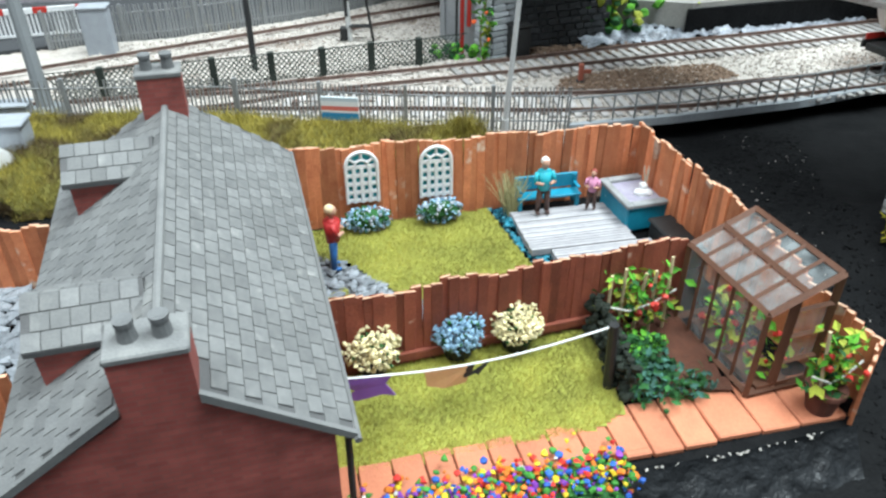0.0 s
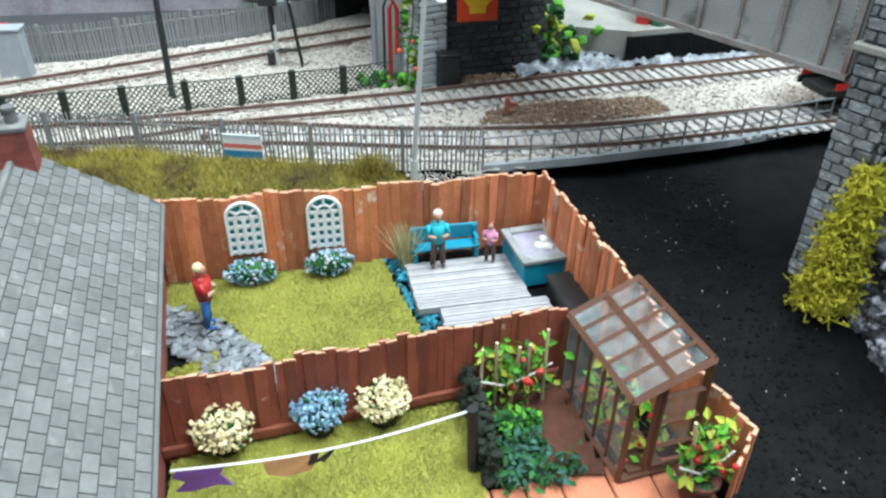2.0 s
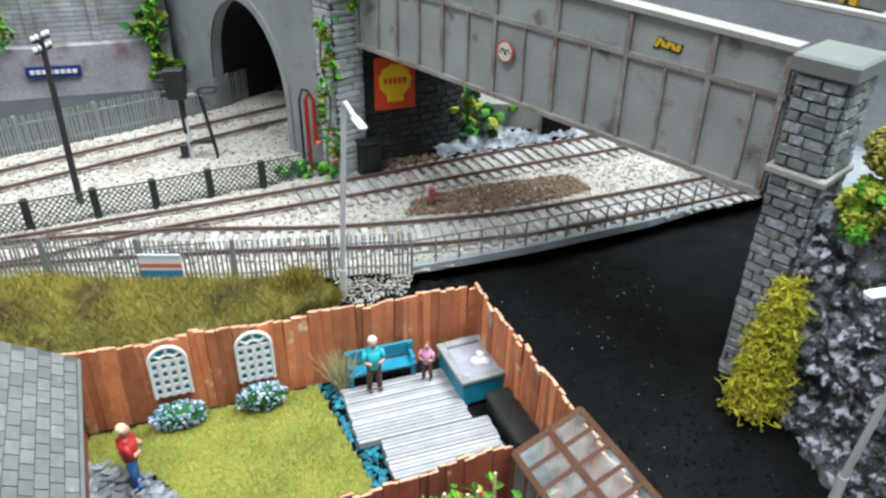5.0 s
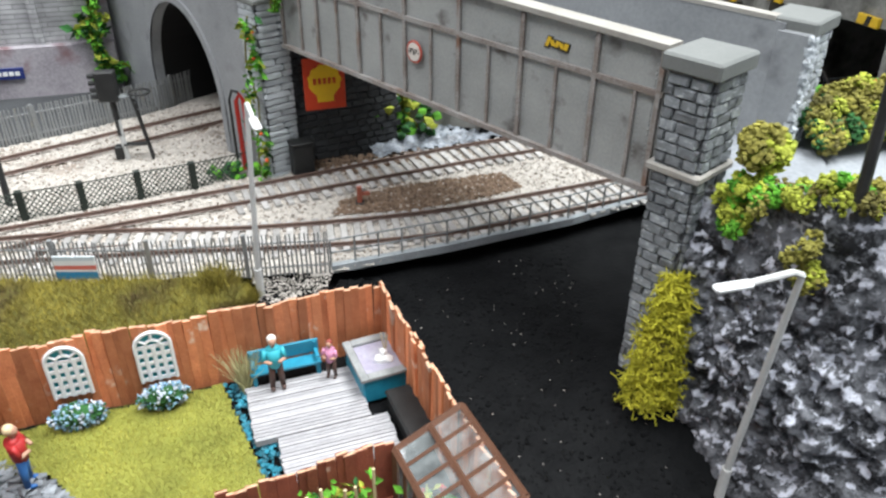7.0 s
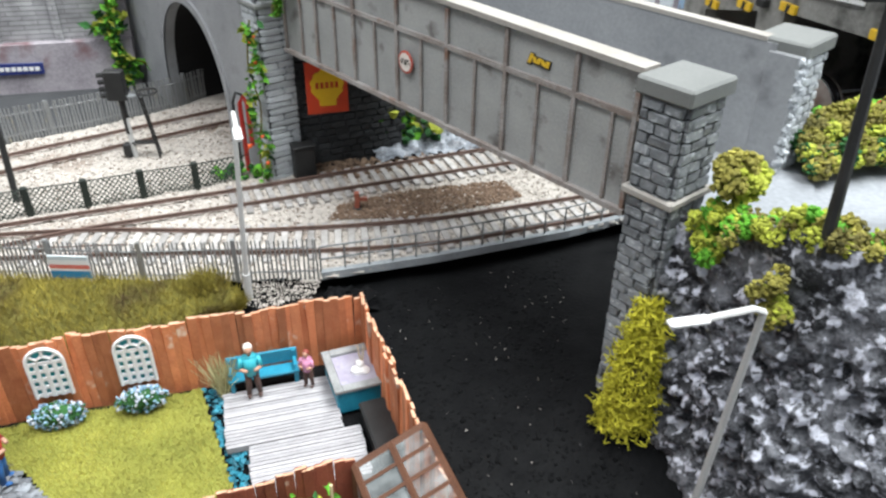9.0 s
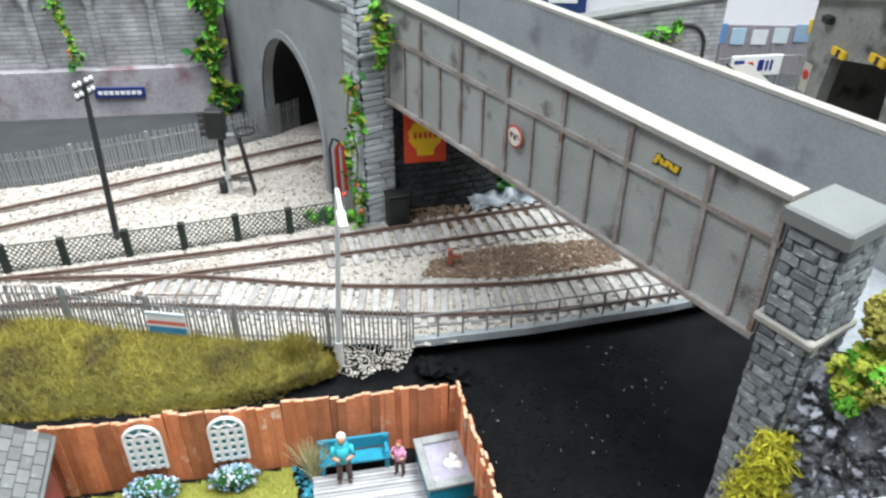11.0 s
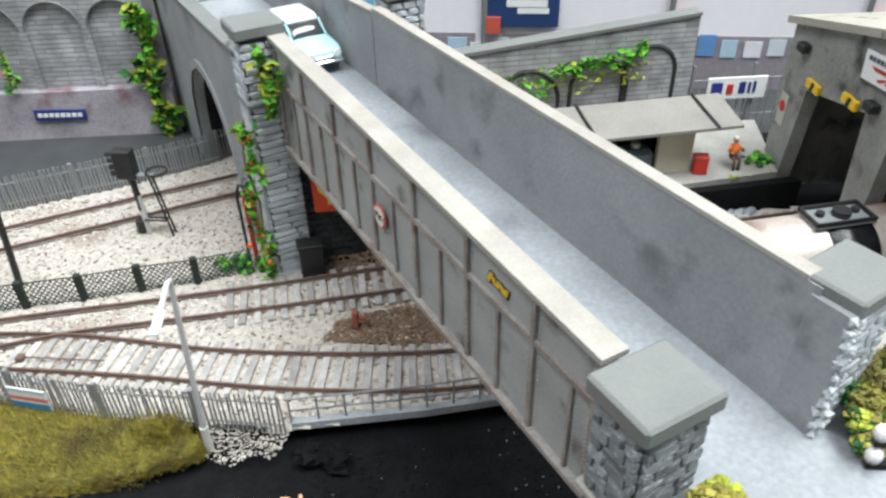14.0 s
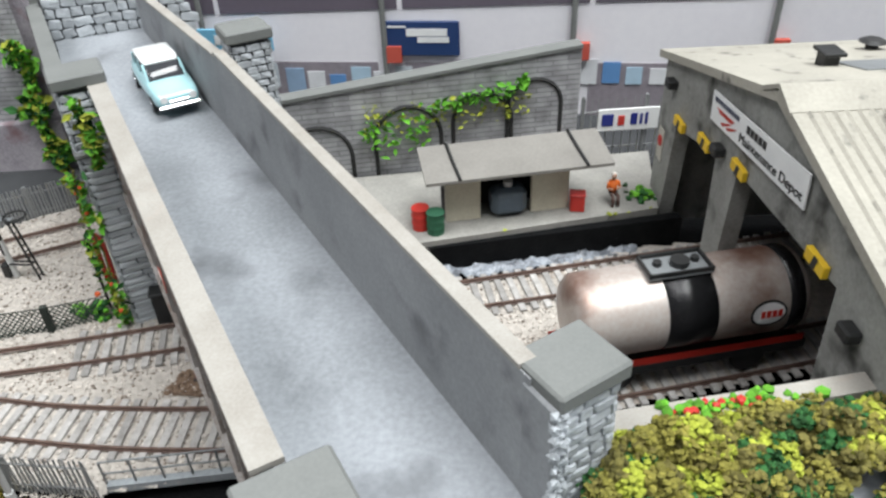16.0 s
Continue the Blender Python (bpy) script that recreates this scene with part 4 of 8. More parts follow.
def vine(x, y, z0, z1, label, seed, spread=0.45, flowers=True, size=0.2, k=1.0):
    t = thing("climbing_plant", x, y, z0, label, "climbing plant", "vines")
    rng = random.Random(seed)
    stem = bmesh.new()
    pts = [(0.15 * math.sin(k * 1.3 + seed), -0.05, (z1 - z0) * k / 8) for k in range(9)]
    tube(stem, pts, 0.04, 5)
    part("stem", stem, M_OLIVE, t)

    def spot(r):
        h = r.uniform(0, z1 - z0)
        return (0.2 * math.sin(h * 1.5) + r.gauss(0, spread * 0.5) * (0.6 + 0.5 * math.sin(h * 2.6 + seed)), r.uniform(-0.3, 0.05), h)
    leaves("light_leaves", t, int(120 * k), spot, size, M_LEAF, rng)
    leaves("dark_leaves", t, int(40 * k), spot, size, M_LEAFD, rng)
    leaves("lime_leaves", t, int(50 * k), spot, size * 0.95, M_LIME, rng)
    if flowers:
        for _ in range(6):
            p = spot(rng)
            part("bloom", ball(bmesh.new(), (p[0], p[1] - 0.1, p[2]), rng.uniform(0.06, 0.12), 1, jit=0.2, rng=rng), paint("orange_red_petal", (0.65, 0.10, 0.02)), t)
    return t


vine(1.75, 31.95, 2.3, 9.0, "green creeper with red flowers on the pillar", 3, 0.5)
vine(2.9, 31.8, 9.2, 11.6, "yellow-green creeper on top of the pillar", 4, 0.35, False)
vine(-7.2, 43.5, 2.4, 9.2, "bright green bushy creeper beside the tunnel wall", 5, 0.75, False, 0.33, 2.6)
vine(-14.2, 42.35, 5.1, 11.0, "thin green creeper round the blind arch", 6, 0.4, True)
foliage("weeds", 0.3, 32.4, 2.2, "low bright green weeds at the end of the fence", "weeds", [("tufts", M_LEAF), ("dark_tufts", M_LEAFD)], lambda r: (r.uniform(-0.9, 1.2), r.uniform(-0.3, 0.4), r.uniform(0, 0.5)), 40, 0.08, 0.2, 8)
foliage("bush", 7.3, 35.5, 2.6, "bright green bush with yellow tips under the bridge", "bush", [("green_leaves", M_LEAF), ("dark_leaves", M_LEAFD), ("yellow_leaves", M_LIME)],
        lambda r: (r.gauss(0, 0.9), r.gauss(0, 0.4), abs(r.gauss(1.1, 0.8))), 220, 0.15, 0.34, 9)


# ---- rock face and plateau, east ----
TOPL = smooth_line([(13.2, 18.0), (14.3, 16.9), (15.1, 14.8), (16.8, 13.9), (20, 13.0), (26, 12), (38, 11)], 22)
BOTL = smooth_line([(13.3, 17.4), (14.0, 16.5), (14.55, 14.6), (15.9, 12.0), (18.4, 8.4), (23, 4.2), (37, -2)], 22)
vs, fs = [], []
NR = 90
for j in range(NR + 1):
    v = j / NR
    for i in range(len(TOPL)):
        f = i / (len(TOPL) - 1)
        x, y = lerp(BOTL[i][0], TOPL[i][0], v), lerp(BOTL[i][1], TOPL[i][1], v)
        z = lerp(0.2, lerp(8.1, 9.3, min(1, f * 3.2)), v)
        n = 0.5 * fractal(x * 0.6, y * 0.6, z * 0.6) + 0.26 * fractal(x * 2.3, y * 2.3, z * 2.3) + 0.3 * fractal(x * 5, y * 5, z * 5) + 0.1 * fractal(x * 13, y * 13, z * 13)
        k = math.sin(math.pi * min(v * 1.1, 1.0)) * 0.75 + 0.25
        vs.append((x - 0.8 * n * k, y - 0.55 * n * k, z + 0.35 * n * (1 - abs(2 * v - 1))))
nx = len(TOPL)
for j in range(NR):
    for i in range(nx - 1):
        fs.append((j * nx + i, j * nx + i + 1, (j + 1) * nx + i + 1, (j + 1) * nx + i))
rock = quick_mesh("rock_face", vs, fs, M_ROCK, None, "", True)
tagged(rock, "craggy dark grey plaster rock face with white highlights", "rock", kind="structure")
plat = bmesh.new()
prism(plat, [(p[0] + 0.15, p[1] + 0.1) for p in TOPL] + [(44, 11), (44, 28.5), (26, 24.9), (18.8, 22.9), (16.8, 21.0), (13.4, 18.9)], 0.3, 7.3)
tagged(link("plateau", plat, M_ROAD), "pale grey plateau behind the rock face", "ground", kind="structure")
PLATEAU = [(p[0] + 0.15, p[1] + 0.1) for p in TOPL] + [(44, 11), (44, 28.5), (26, 24.9), (18.8, 22.9), (16.8, 21.0), (13.4, 18.9)]
tagged(fan_sheet("plateau_top", PLATEAU, 0.25, lambda x, y: 7.58 + 1.62 * min(1, max(0, (18.3 - y) / 3.4)) + 0.03 * fractal(x, y), M_ROAD), "pale grey road surface on the plateau", "road", kind="structure")
bm = bmesh.new()
slab(bm, [(0, 0), (26, 0), (26, 8.4), (0, 8.4)], "y", 0.0, 0.55)
rw = link("retaining_wall", bm, M_CREAM)
rw.matrix_basis = pose(18.55 * S, 22.45 * S, 0, 0, 0, 15.5)
tagged(rw, "white-topped retaining wall above the siding", "wall", kind="structure")


def hedge(label, x, y, z, spots_fn, n, seed, mats, size=0.32, lumps=46):
    """Foam foliage: n rounded tufts, each a cauliflower of small crumbs in one of the colours."""
    t = thing("hedge", x, y, z, label, "hedge", "hedges")
    rng = random.Random(seed)
    heaps = [[] for _ in mats]
    for _ in range(n):
        c = Vector(spots_fn(rng))
        R = size * rng.uniform(0.6, 1.25)
        heap = heaps[rng.randrange(len(mats))]
        for _k in range(lumps):
            d = Vector((rng.gauss(0, 1), rng.gauss(0, 1), rng.gauss(0.25, 0.9))).normalized()
            heap.append(tuple(c + d * R * rng.uniform(0.7, 1.05)))
    for (nm, m), heap in zip(mats, heaps):
        clumps(nm, heap, m, t, rng, size * 0.12, size * 0.34, 1, 0.4)
    return t


def long_hedge(r):
    u, w = r.random() ** 1.2, r.random()
    x = u * 9.5
    k = 0.85 + 0.45 * fractal(x * 0.9, w * 2.6, 4.0)
    return (x + 0.25 * w, 0.24 * x + w * 2.5, 1.15 * k * max(0.0, 1 - abs(2 * w - 1) ** 2.5) * r.uniform(0.5, 1.0) * min(1, 0.55 + 3 * u))


M_YOLIVE = mat("yellow_olive_foam", (0.30, 0.27, 0.05), (0.12, 0.115, 0.025), 0.9, 160, 1500, 0.6, rand=0.3)
hedge("dense hedge of lime and olive foam clumps beside the bridge end", 18.0, 20.0, 8.0, long_hedge, 420, 21,
      [("olive_clumps", M_OLIVE), ("yellow_olive_clumps", M_YOLIVE), ("lime_clumps", M_LIME), ("yellow_olive_clumps", M_YOLIVE), ("olive_clumps", M_OLIVE), ("green_clumps", M_LEAFD)], 0.27, 50)


def rim(r):
    u = r.random()
    k = u * 2.7
    x, y = (lerp(0.1, 0.9, k), lerp(-0.2, -2.3, k)) if k < 1 else (lerp(0.9, 4.6, (k - 1) / 1.7), lerp(-2.3, -3.7, (k - 1) / 1.7))
    return (x + r.gauss(0.1, 0.16), y + r.gauss(0.1, 0.22), abs(r.gauss(0.05, 0.16)) * (1.1 - 0.4 * math.sin(u * 14)) + 0.75 * min(k, 1))


GREENS = [("lime_clumps", M_LIME), ("olive_clumps", M_OLIVE), ("yellow_olive_clumps", M_YOLIVE), ("green_clumps", M_LEAF)]
hedge("lime green bushes along the top of the rock", 14.2, 17.1, 8.4, rim, 150, 22, GREENS, 0.21, 46)
hedge("rounded lime-green bush by the pillar", 14.35, 17.35, 8.5, lambda r: (r.gauss(0.2, 0.16), r.gauss(0, 0.16), 0.75 + r.gauss(0.15, 0.2)), 20, 23, [("lime_clumps", M_LIME), ("lime_clumps", M_LIME), ("yellow_olive_clumps", M_YOLIVE)], 0.3, 110)
hedge("green tufts hanging over the rock beside the pillar", 13.95, 17.0, 7.4, lambda r: (r.gauss(0.1, 0.15), r.gauss(0, 0.15), r.uniform(0.0, 1.4)), 34, 24, [("green_clumps", M_LEAF), ("lime_clumps", M_LIME)], 0.2, 46)
hedge("lime foam tuft clinging to the rock", 14.6, 14.75, 7.5, lambda r: (r.gauss(0, 0.16), r.gauss(-0.1, 0.12), r.gauss(0.3, 0.28)), 20, 25, [("lime_clumps", M_LIME), ("yellow_olive_clumps", M_YOLIVE)], 0.18, 44)

# yellow lichen bush at the pillar's foot: a tangle of twigs
li = thing("lichen_bush", 12.95, 17.05, 2.0, "yellow-green tangled lichen bush against the stone pillar", "bush")
rng = random.Random(31)
vs, fs = [], []
for _ in range(2300):
    h = rng.uniform(0.15, 3.9)
    w = 0.78 * (1 - (h / 4.2) ** 1.4) + 0.16
    a = rng.uniform(0, 6.28)
    rad = w * rng.uniform(0.35, 1.0)
    p = Vector((rad * math.cos(a) * 0.85 + 0.06 * h, rad * math.sin(a) * 0.75 + 0.06 * h, h))
    for _k in range(4):
        q = p + Vector((rng.gauss(0, 0.09), rng.gauss(0, 0.09), rng.gauss(0.0, 0.09)))
        d = (q - p).normalized()
        u = d.cross(Vector((0.3, 0.9, 0.1))).normalized() * 0.018
        v = d.cross(u)
        n = len(vs)
        vs += [tuple(e + o) for e in (p, q) for o in (u, -0.5 * u + 0.87 * v, -0.5 * u - 0.87 * v)]
        fs += [(n, n + 1, n + 4, n + 3), (n + 1, n + 2, n + 5, n + 4), (n + 2, n, n + 3, n + 5)]
        p = q
quick_mesh("twig_tangle", vs, fs, mat("yellow_lichen", (0.56, 0.52, 0.045), (0.34, 0.33, 0.02), 0.9, 120, 900, 0.2, rand=0.35), li)
bm = bmesh.new()
ball(bm, (0.1, 0.1, 1.4), 1.0, 2, (0.42, 0.36, 1.3), 0.2, rng)
part("inner_tangle", bm, M_OLIVE, li)


# ---- the garden ----
NF0, NF1 = (-10.2, 17.45), (6.0, 20.85)
EF1, EF2 = (7.46, 15.55), (9.35, 12.15)
MF0, MF1 = (-2.9, 12.65), (5.95, 15.15)
gb = bmesh.new()
prism(gb, [(-12.2, 16.6), NF0, NF1, EF1, EF2, (8.85, 11.35), (3.9, 10.2), (-2.0, 8.7), (-10, 6.2), (-13, 9)], 0.0, lambda x, y: garden_z(x, y) - 0.1)
tagged(link("garden_base", gb, M_BLACK), "raised black-edged base of the garden", "base", kind="structure")


def plank_mesh(seed, material, w=0.265, h=2.5, t=0.09):
    rng = random.Random(seed)
    bm = bbox(-w / 2, -t / 2, 0, w / 2, t / 2, h, 0.012)
    for v in bm.verts:
        if v.co.z > h * 0.6:
            v.co.z += rng.uniform(-0.03, 0.04) * (1 + v.co.x)
        v.co.x += rng.uniform(-0.012, 0.012)
    ob = link("plank", bm, [material, M_PLANKTOP])
    me = ob.data
    for p in me.polygons:
        if p.normal.z > 0.6:
            p.material_index = 1
    bpy.data.objects.remove(ob)
    return me


PL = [plank_mesh(i, M_PLANK) for i in range(5)]
PD = [plank_mesh(i + 20, M_PLANK_D) for i in range(5)]


def fence(pts, ztop, label, meshes, seed, rail_side=1, rails=True, step=0.22):
    t = thing("garden_fence", pts[0][0], pts[0][1], garden_z(*pts[0]), label, "fence", "garden fences")
    rng = random.Random(seed)
    z00 = garden_z(*pts[0])
    n = 0
    line = along(pts, step)
    for x, y, h in line:
        zb = garden_z(x, y) - 0.08
        d = n / max(1, len(line) - 1)
        zt = lerp(ztop[0], ztop[1], d) + rng.uniform(-0.035, 0.035) + 0.05 * math.sin(d * 23)
        piece("plank", rng.choice(meshes), t, x - pts[0][0] + rng.uniform(-0.01, 0.01), y - pts[0][1] + rng.uniform(-0.045, 0.045), zb - z00,
              rng.uniform(-1.5, 1.5), rng.uniform(-1.2, 1.2), h + rng.uniform(-2, 2), (rng.uniform(0.86, 1.06), 1, (zt - zb) / 2.5))
        n += 1
    if rails:
        for (x0, y0), (x1, y1) in zip(pts, pts[1:]):
            h = math.degrees(math.atan2(y1 - y0, x1 - x0))
            ln = math.hypot(x1 - x0, y1 - y0)
            bm = bbox(0, -0.06 + 0.1 * rail_side, 0.18, ln, 0.06 + 0.1 * rail_side, 0.42, 0.015)
            ob = part("gravel_board", bm, M_PLANK_D, t)
            ob.matrix_basis = pose((x0 - pts[0][0]) * S, (y0 - pts[0][1]) * S, (garden_z(x0, y0) - z00) * S, 0, -math.degrees(math.atan2(garden_z(x1, y1) - garden_z(x0, y0), ln)), h)
    return t


fence([(-4.9, 18.58), NF1], (4.12, 4.0), "red-brown stained upright plank fence behind the lawn", PL, 1, rails=False)
fence([NF1, EF1], (4.0, 4.02), "red-brown plank fence along the edge of the black road", PL, 2, rails=False)
fence([EF1, (8.5, 13.4), EF2, (8.8, 11.4)], (4.0, 2.55), "orange-brown plank fence behind the greenhouse", PL, 3, rails=False)
fence([MF0, MF1], (3.3, 3.55), "dark red plank fence between the two gardens", PD, 4, rail_side=-1)
fence([(-13.5, 15.6), (-9.9, 16.3)], (3.0, 3.2), "low red-brown fence on the far side of the house", PL, 6, rails=False)
fence([(-12.5, 9.6), (-8.6, 10.9)], (2.9, 3.0), "low red-brown fence at the front of the house", PL, 7, rails=False)

LAWN1 = [(-4.7, 17.4), (-4.6, 18.35), (1.35, 19.62), (2.75, 16.2), (2.9, 15.0), (1.2, 14.35), (-0.9, 15.4), (-2.6, 17.0)]
LAWN1B = [(-4.2, 14.6), (-2.6, 15.9), (-1.6, 14.2), (-2.4, 13.2), (-3.6, 13.0)]
LAWN2 = [(-2.7, 12.5), (0.0, 13.45), (3.3, 14.3), (3.65, 14.2), (4.0, 11.7), (3.3, 11.2), (-2.2, 9.95)]
rg = random.Random(41)
for nm, poly, lab, cnt in (("lawn", LAWN1, "yellow-green static grass lawn behind the fence", 9000), ("lawn", LAWN1B, "small patch of grass beside the stone path", 2200), ("lawn", LAWN2, "yellow-green static grass lawn under the washing line", 9000)):
    zf = lambda x, y: garden_z(x, y) + 0.05 + 0.05 * fractal(x, y)
    t = tagged(fan_sheet(nm, poly, 0.12, zf, M_GRASS), lab, "lawn", "lawns", "structure")
    tagged(blades("grass_fibres", cnt * 5, scatter_in(poly, zf), M_BLADE, None, 0.11, 0.015, "", rg), "short yellow-green grass fibres on the lawn", "grass", kind="stuff")

# crazy stone path
PATH = [(-4.7, 16.6), (-4.5, 17.6), (-3.1, 17.3), (-1.6, 16.0), (-0.6, 15.35), (1.2, 14.4), (-1.4, 13.6), (-2.3, 14.4), (-3.0, 15.4)]
psm = bmesh.new()
ball(psm, (0, 0, 0), 0.2, 1, (1, 0.75, 0.32), 0.28, random.Random(3))
po = link("stone_chip", psm, mat("blue_grey_stone_chip", (0.27, 0.29, 0.31), (0.15, 0.165, 0.18), 0.75, 200, 1600, 0.5, rand=0.35))
PSM = po.data
bpy.data.objects.remove(po)
tagged(fan_sheet("path_bed", PATH, 0.12, lambda x, y: garden_z(x, y) + 0.03, mat("grey_path_grit", (0.17, 0.18, 0.19), (0.09, 0.096, 0.105), 0.9, 300, 1500, 0.8)), "grey grit bed under the stone chips", "path", kind="structure")
path = thing("stone_path", -3.0, 16.0, garden_z(-3, 16), "crazy path of blue-grey stone chips across the lawn", "path")
rg = random.Random(9)
wf = scatter_in(PATH, lambda x, y: garden_z(x, y) + 0.06)
n = 0
while n < 295:
    p = wf(rg)
    if p:
        k = rg.uniform(0.5, 1.0)
        piece("stone_chip", PSM, path, p[0] + 3.0, p[1] - 16.0, p[2] - garden_z(-3, 16) + rg.uniform(-0.02, 0.05), rg.uniform(-14, 14), rg.uniform(-14, 14), rg.uniform(0, 360), (k, k, k))
        n += 1
wp = [(-12.6, 12.0), (-12.8, 15.6), (-9.9, 16.1), (-8.8, 11.0)]
wpath = thing("stone_path", -11, 13, garden_z(-11, 13), "bed of pale blue-grey stone chips behind the house", "path")
wf = scatter_in(wp, lambda x, y: garden_z(x, y) + 0.05)
n = 0
while n < 200:
    p = wf(rg)
    if p:
        k = rg.uniform(0.9, 1.7)
        piece("stone_chip", PSM, wpath, p[0] + 11, p[1] - 13, p[2] - garden_z(-11, 13), rg.uniform(-14, 14), rg.uniform(-14, 14), rg.uniform(0, 360), (k, k, k))
        n += 1

# decking: two stepped rafts of boards with a teal gravel edge
def raft(cx, cy, z, w, d, rz, label, nb):
    t = thing("decking", cx, cy, z, label, "decking", "deck rafts", rz=rz)
    for i in range(nb):
        y = -d / 2 + (i + 0.5) * d / nb
        part("board", bbox(-w / 2 + random.uniform(-0.03, 0.03), y - d / nb / 2 + 0.008, -0.2, w / 2 + random.uniform(-0.03, 0.03), y + d / nb / 2 - 0.008, random.uniform(-0.012, 0.012), 0.008), M_DECK, t)
    return t


raft(3.75, 18.55, 1.80, 3.1, 2.15, 12, "whitewashed grooved timber decking under the bench", 17)
raft(4.65, 16.75, 1.76, 3.0, 1.75, 12, "lower raft of whitewashed decking by the fence", 14)
TG = [(1.4, 19.65), (2.3, 19.8), (2.2, 18.2), (3.2, 17.2), (3.1, 15.2), (2.7, 15.0), (2.75, 16.3)]
tagged(pebbles("teal_gravel", 900, scatter_in(TG, lambda x, y: garden_z(x, y) + 0.05), mat("teal_gravel", (0.02, 0.20, 0.27), (0.01, 0.09, 0.13), 0.6, 300, 1500, 0.2, rand=0.5), None, 0.09, random.Random(5)),
       "teal blue gravel strip round the decking", "gravel", kind="stuff")

# bench
bn = thing("garden_bench", 3.15, 19.78, 1.8, "teal painted wooden garden bench against the fence", "bench", rz=12)
part("seat", bbox(-1.0, -0.32, 0.36, 1.0, 0.12, 0.45, 0.02), M_TEAL, bn)
part("backrest", bbox(-1.0, 0.1, 0.5, 1.0, 0.18, 0.95, 0.02), M_TEAL, bn)
for x in (-0.9, 0.9):
    part("leg", bbox(x - 0.06, -0.3, 0, x + 0.06, -0.18, 0.36, 0.01), M_TEAL, bn)
    part("leg", bbox(x - 0.06, 0.06, 0, x + 0.06, 0.18, 0.9, 0.01), M_TEAL, bn)
    part("armrest", bbox(x - 0.05, -0.32, 0.62, x + 0.05, 0.12, 0.68, 0.01), M_TEAL, bn)

# raised pond with a boat-like ornament
pt = thing("raised_pond", 5.85, 19.5, 1.6, "teal raised pond box with a grey rim and water", "pond", rz=-74)
part("box_wall", bbox(-0.85, -0.78, 0, 0.85, 0.78, 0.78, 0.03), M_TEAL, pt)
bm = bmesh.new()
for a in ((-0.92, -0.85, 0.92, -0.62), (-0.92, 0.62, 0.92, 0.85), (-0.92, -0.62, -0.66, 0.62), (0.66, -0.62, 0.92, 0.62)):
    box(bm, a[0], a[1], 0.78, a[2], a[3], 0.9, 0.02)
part("rim", bm, mat("grey_weathered_rim", (0.30, 0.31, 0.31), (0.16, 0.17, 0.17), 0.6, 160, 1500, 0.3), pt, "weathered grey rim boards")
part("water", bbox(-0.66, -0.62, 0.7, 0.66, 0.62, 0.8), mat("milky_pond_water", (0.40, 0.40, 0.45), (0.26, 0.24, 0.32), 0.12, 120, 900, 0.2), pt, "milky water surface")
fo = thing("fountain_ornament", 5.95, 19.35, 2.38, "pale fountain ornament with upright reeds in the pond", "ornament")
bm = bmesh.new()
ball(bm, (0, 0, 0.06), 0.28, 2, (1, 0.7, 0.5), 0.12)
ball(bm, (0.0, 0.05, 0.25), 0.14, 1, jit=0.2)
part("basin", bm, M_WHITE, fo)
bm = bmesh.new()
for i in range(5):
    rod(bm, (0.05, 0.05, 0.2), (random.uniform(-0.12, 0.2), random.uniform(0, 0.2), random.uniform(0.7, 1.15)), 0.03, 5, 0.012)
part("reeds", bm, mat("dry_reed", (0.52, 0.46, 0.36)), fo)
sx = thing("storage_box", 6.55, 17.5, 1.55, "black plastic storage trough beside the decking", "storage box", rz=-74)
part("body", bbox(-0.95, -0.36, 0, 0.95, 0.36, 0.55, 0.08), M_BLKPLASTIC, sx)
part("lid", bbox(-1.0, -0.4, 0.5, 1.0, 0.4, 0.62, 0.05), M_BLKPLASTIC, sx)


# arched white trellises on the fence with flower baskets
def trellis(x, y, z):
    t = thing("trellis", x, y, z, "white arched lattice trellis hung on the fence", "trellis", "trellises", rz=11.9)
    w, h = 0.45, 1.62
    bm = bmesh.new()
    pts = [(-w, 0.0), (-w, h - w)] + [(w * math.cos(math.pi * (1 - i / 12)), h - w + w * math.sin(math.pi * i / 12)) for i in range(1, 12)] + [(w, h - w), (w, 0.0)]
    for a, b in zip(pts, pts[1:]):
        rod(bm, (a[0], 0, a[1]), (b[0], 0, b[1]), 0.055, 6)
    part("arched_surround", bm, M_WHITE, t)
    bm = bmesh.new()
    slab(bm, [(x_, z_) for x_, z_ in pts], "y", 0.05, 0.08)
    part("backing", bm, mat("sea_green_backing", (0.05, 0.42, 0.46)), t, "sea-green backing card")
    for k in range(5):
        zz = 0.08 + k * 0.27
        part("slat", bbox(-w, -0.02, zz - 0.06, w, 0.02, zz + 0.06, 0.01), M_WHITE, t)
    for k in range(1, 4):
        xx = -w + k * w / 2
        part("slat", bbox(xx - 0.055, -0.035, 0, xx + 0.055, 0.005, h - w + 0.05 if k != 2 else h - 0.5, 0.01), M_WHITE, t)
    bm = bmesh.new()
    tube(bm, [(0.2 * math.cos(math.pi * i / 8), 0, h - w + 0.2 * math.sin(math.pi * i / 8)) for i in range(9)], 0.045, 5)
    part("inner_arch", bm, M_WHITE, t)
    for an in (35, 90, 145):
        a = math.radians(an)
        bm = bmesh.new()
        rod(bm, (0.2 * math.cos(a), 0, h - w + 0.2 * math.sin(a)), (0.43 * math.cos(a), 0, h - w + 0.43 * math.sin(a)), 0.045, 5)
        part("fan_bar", bm, M_WHITE, t)
    return t


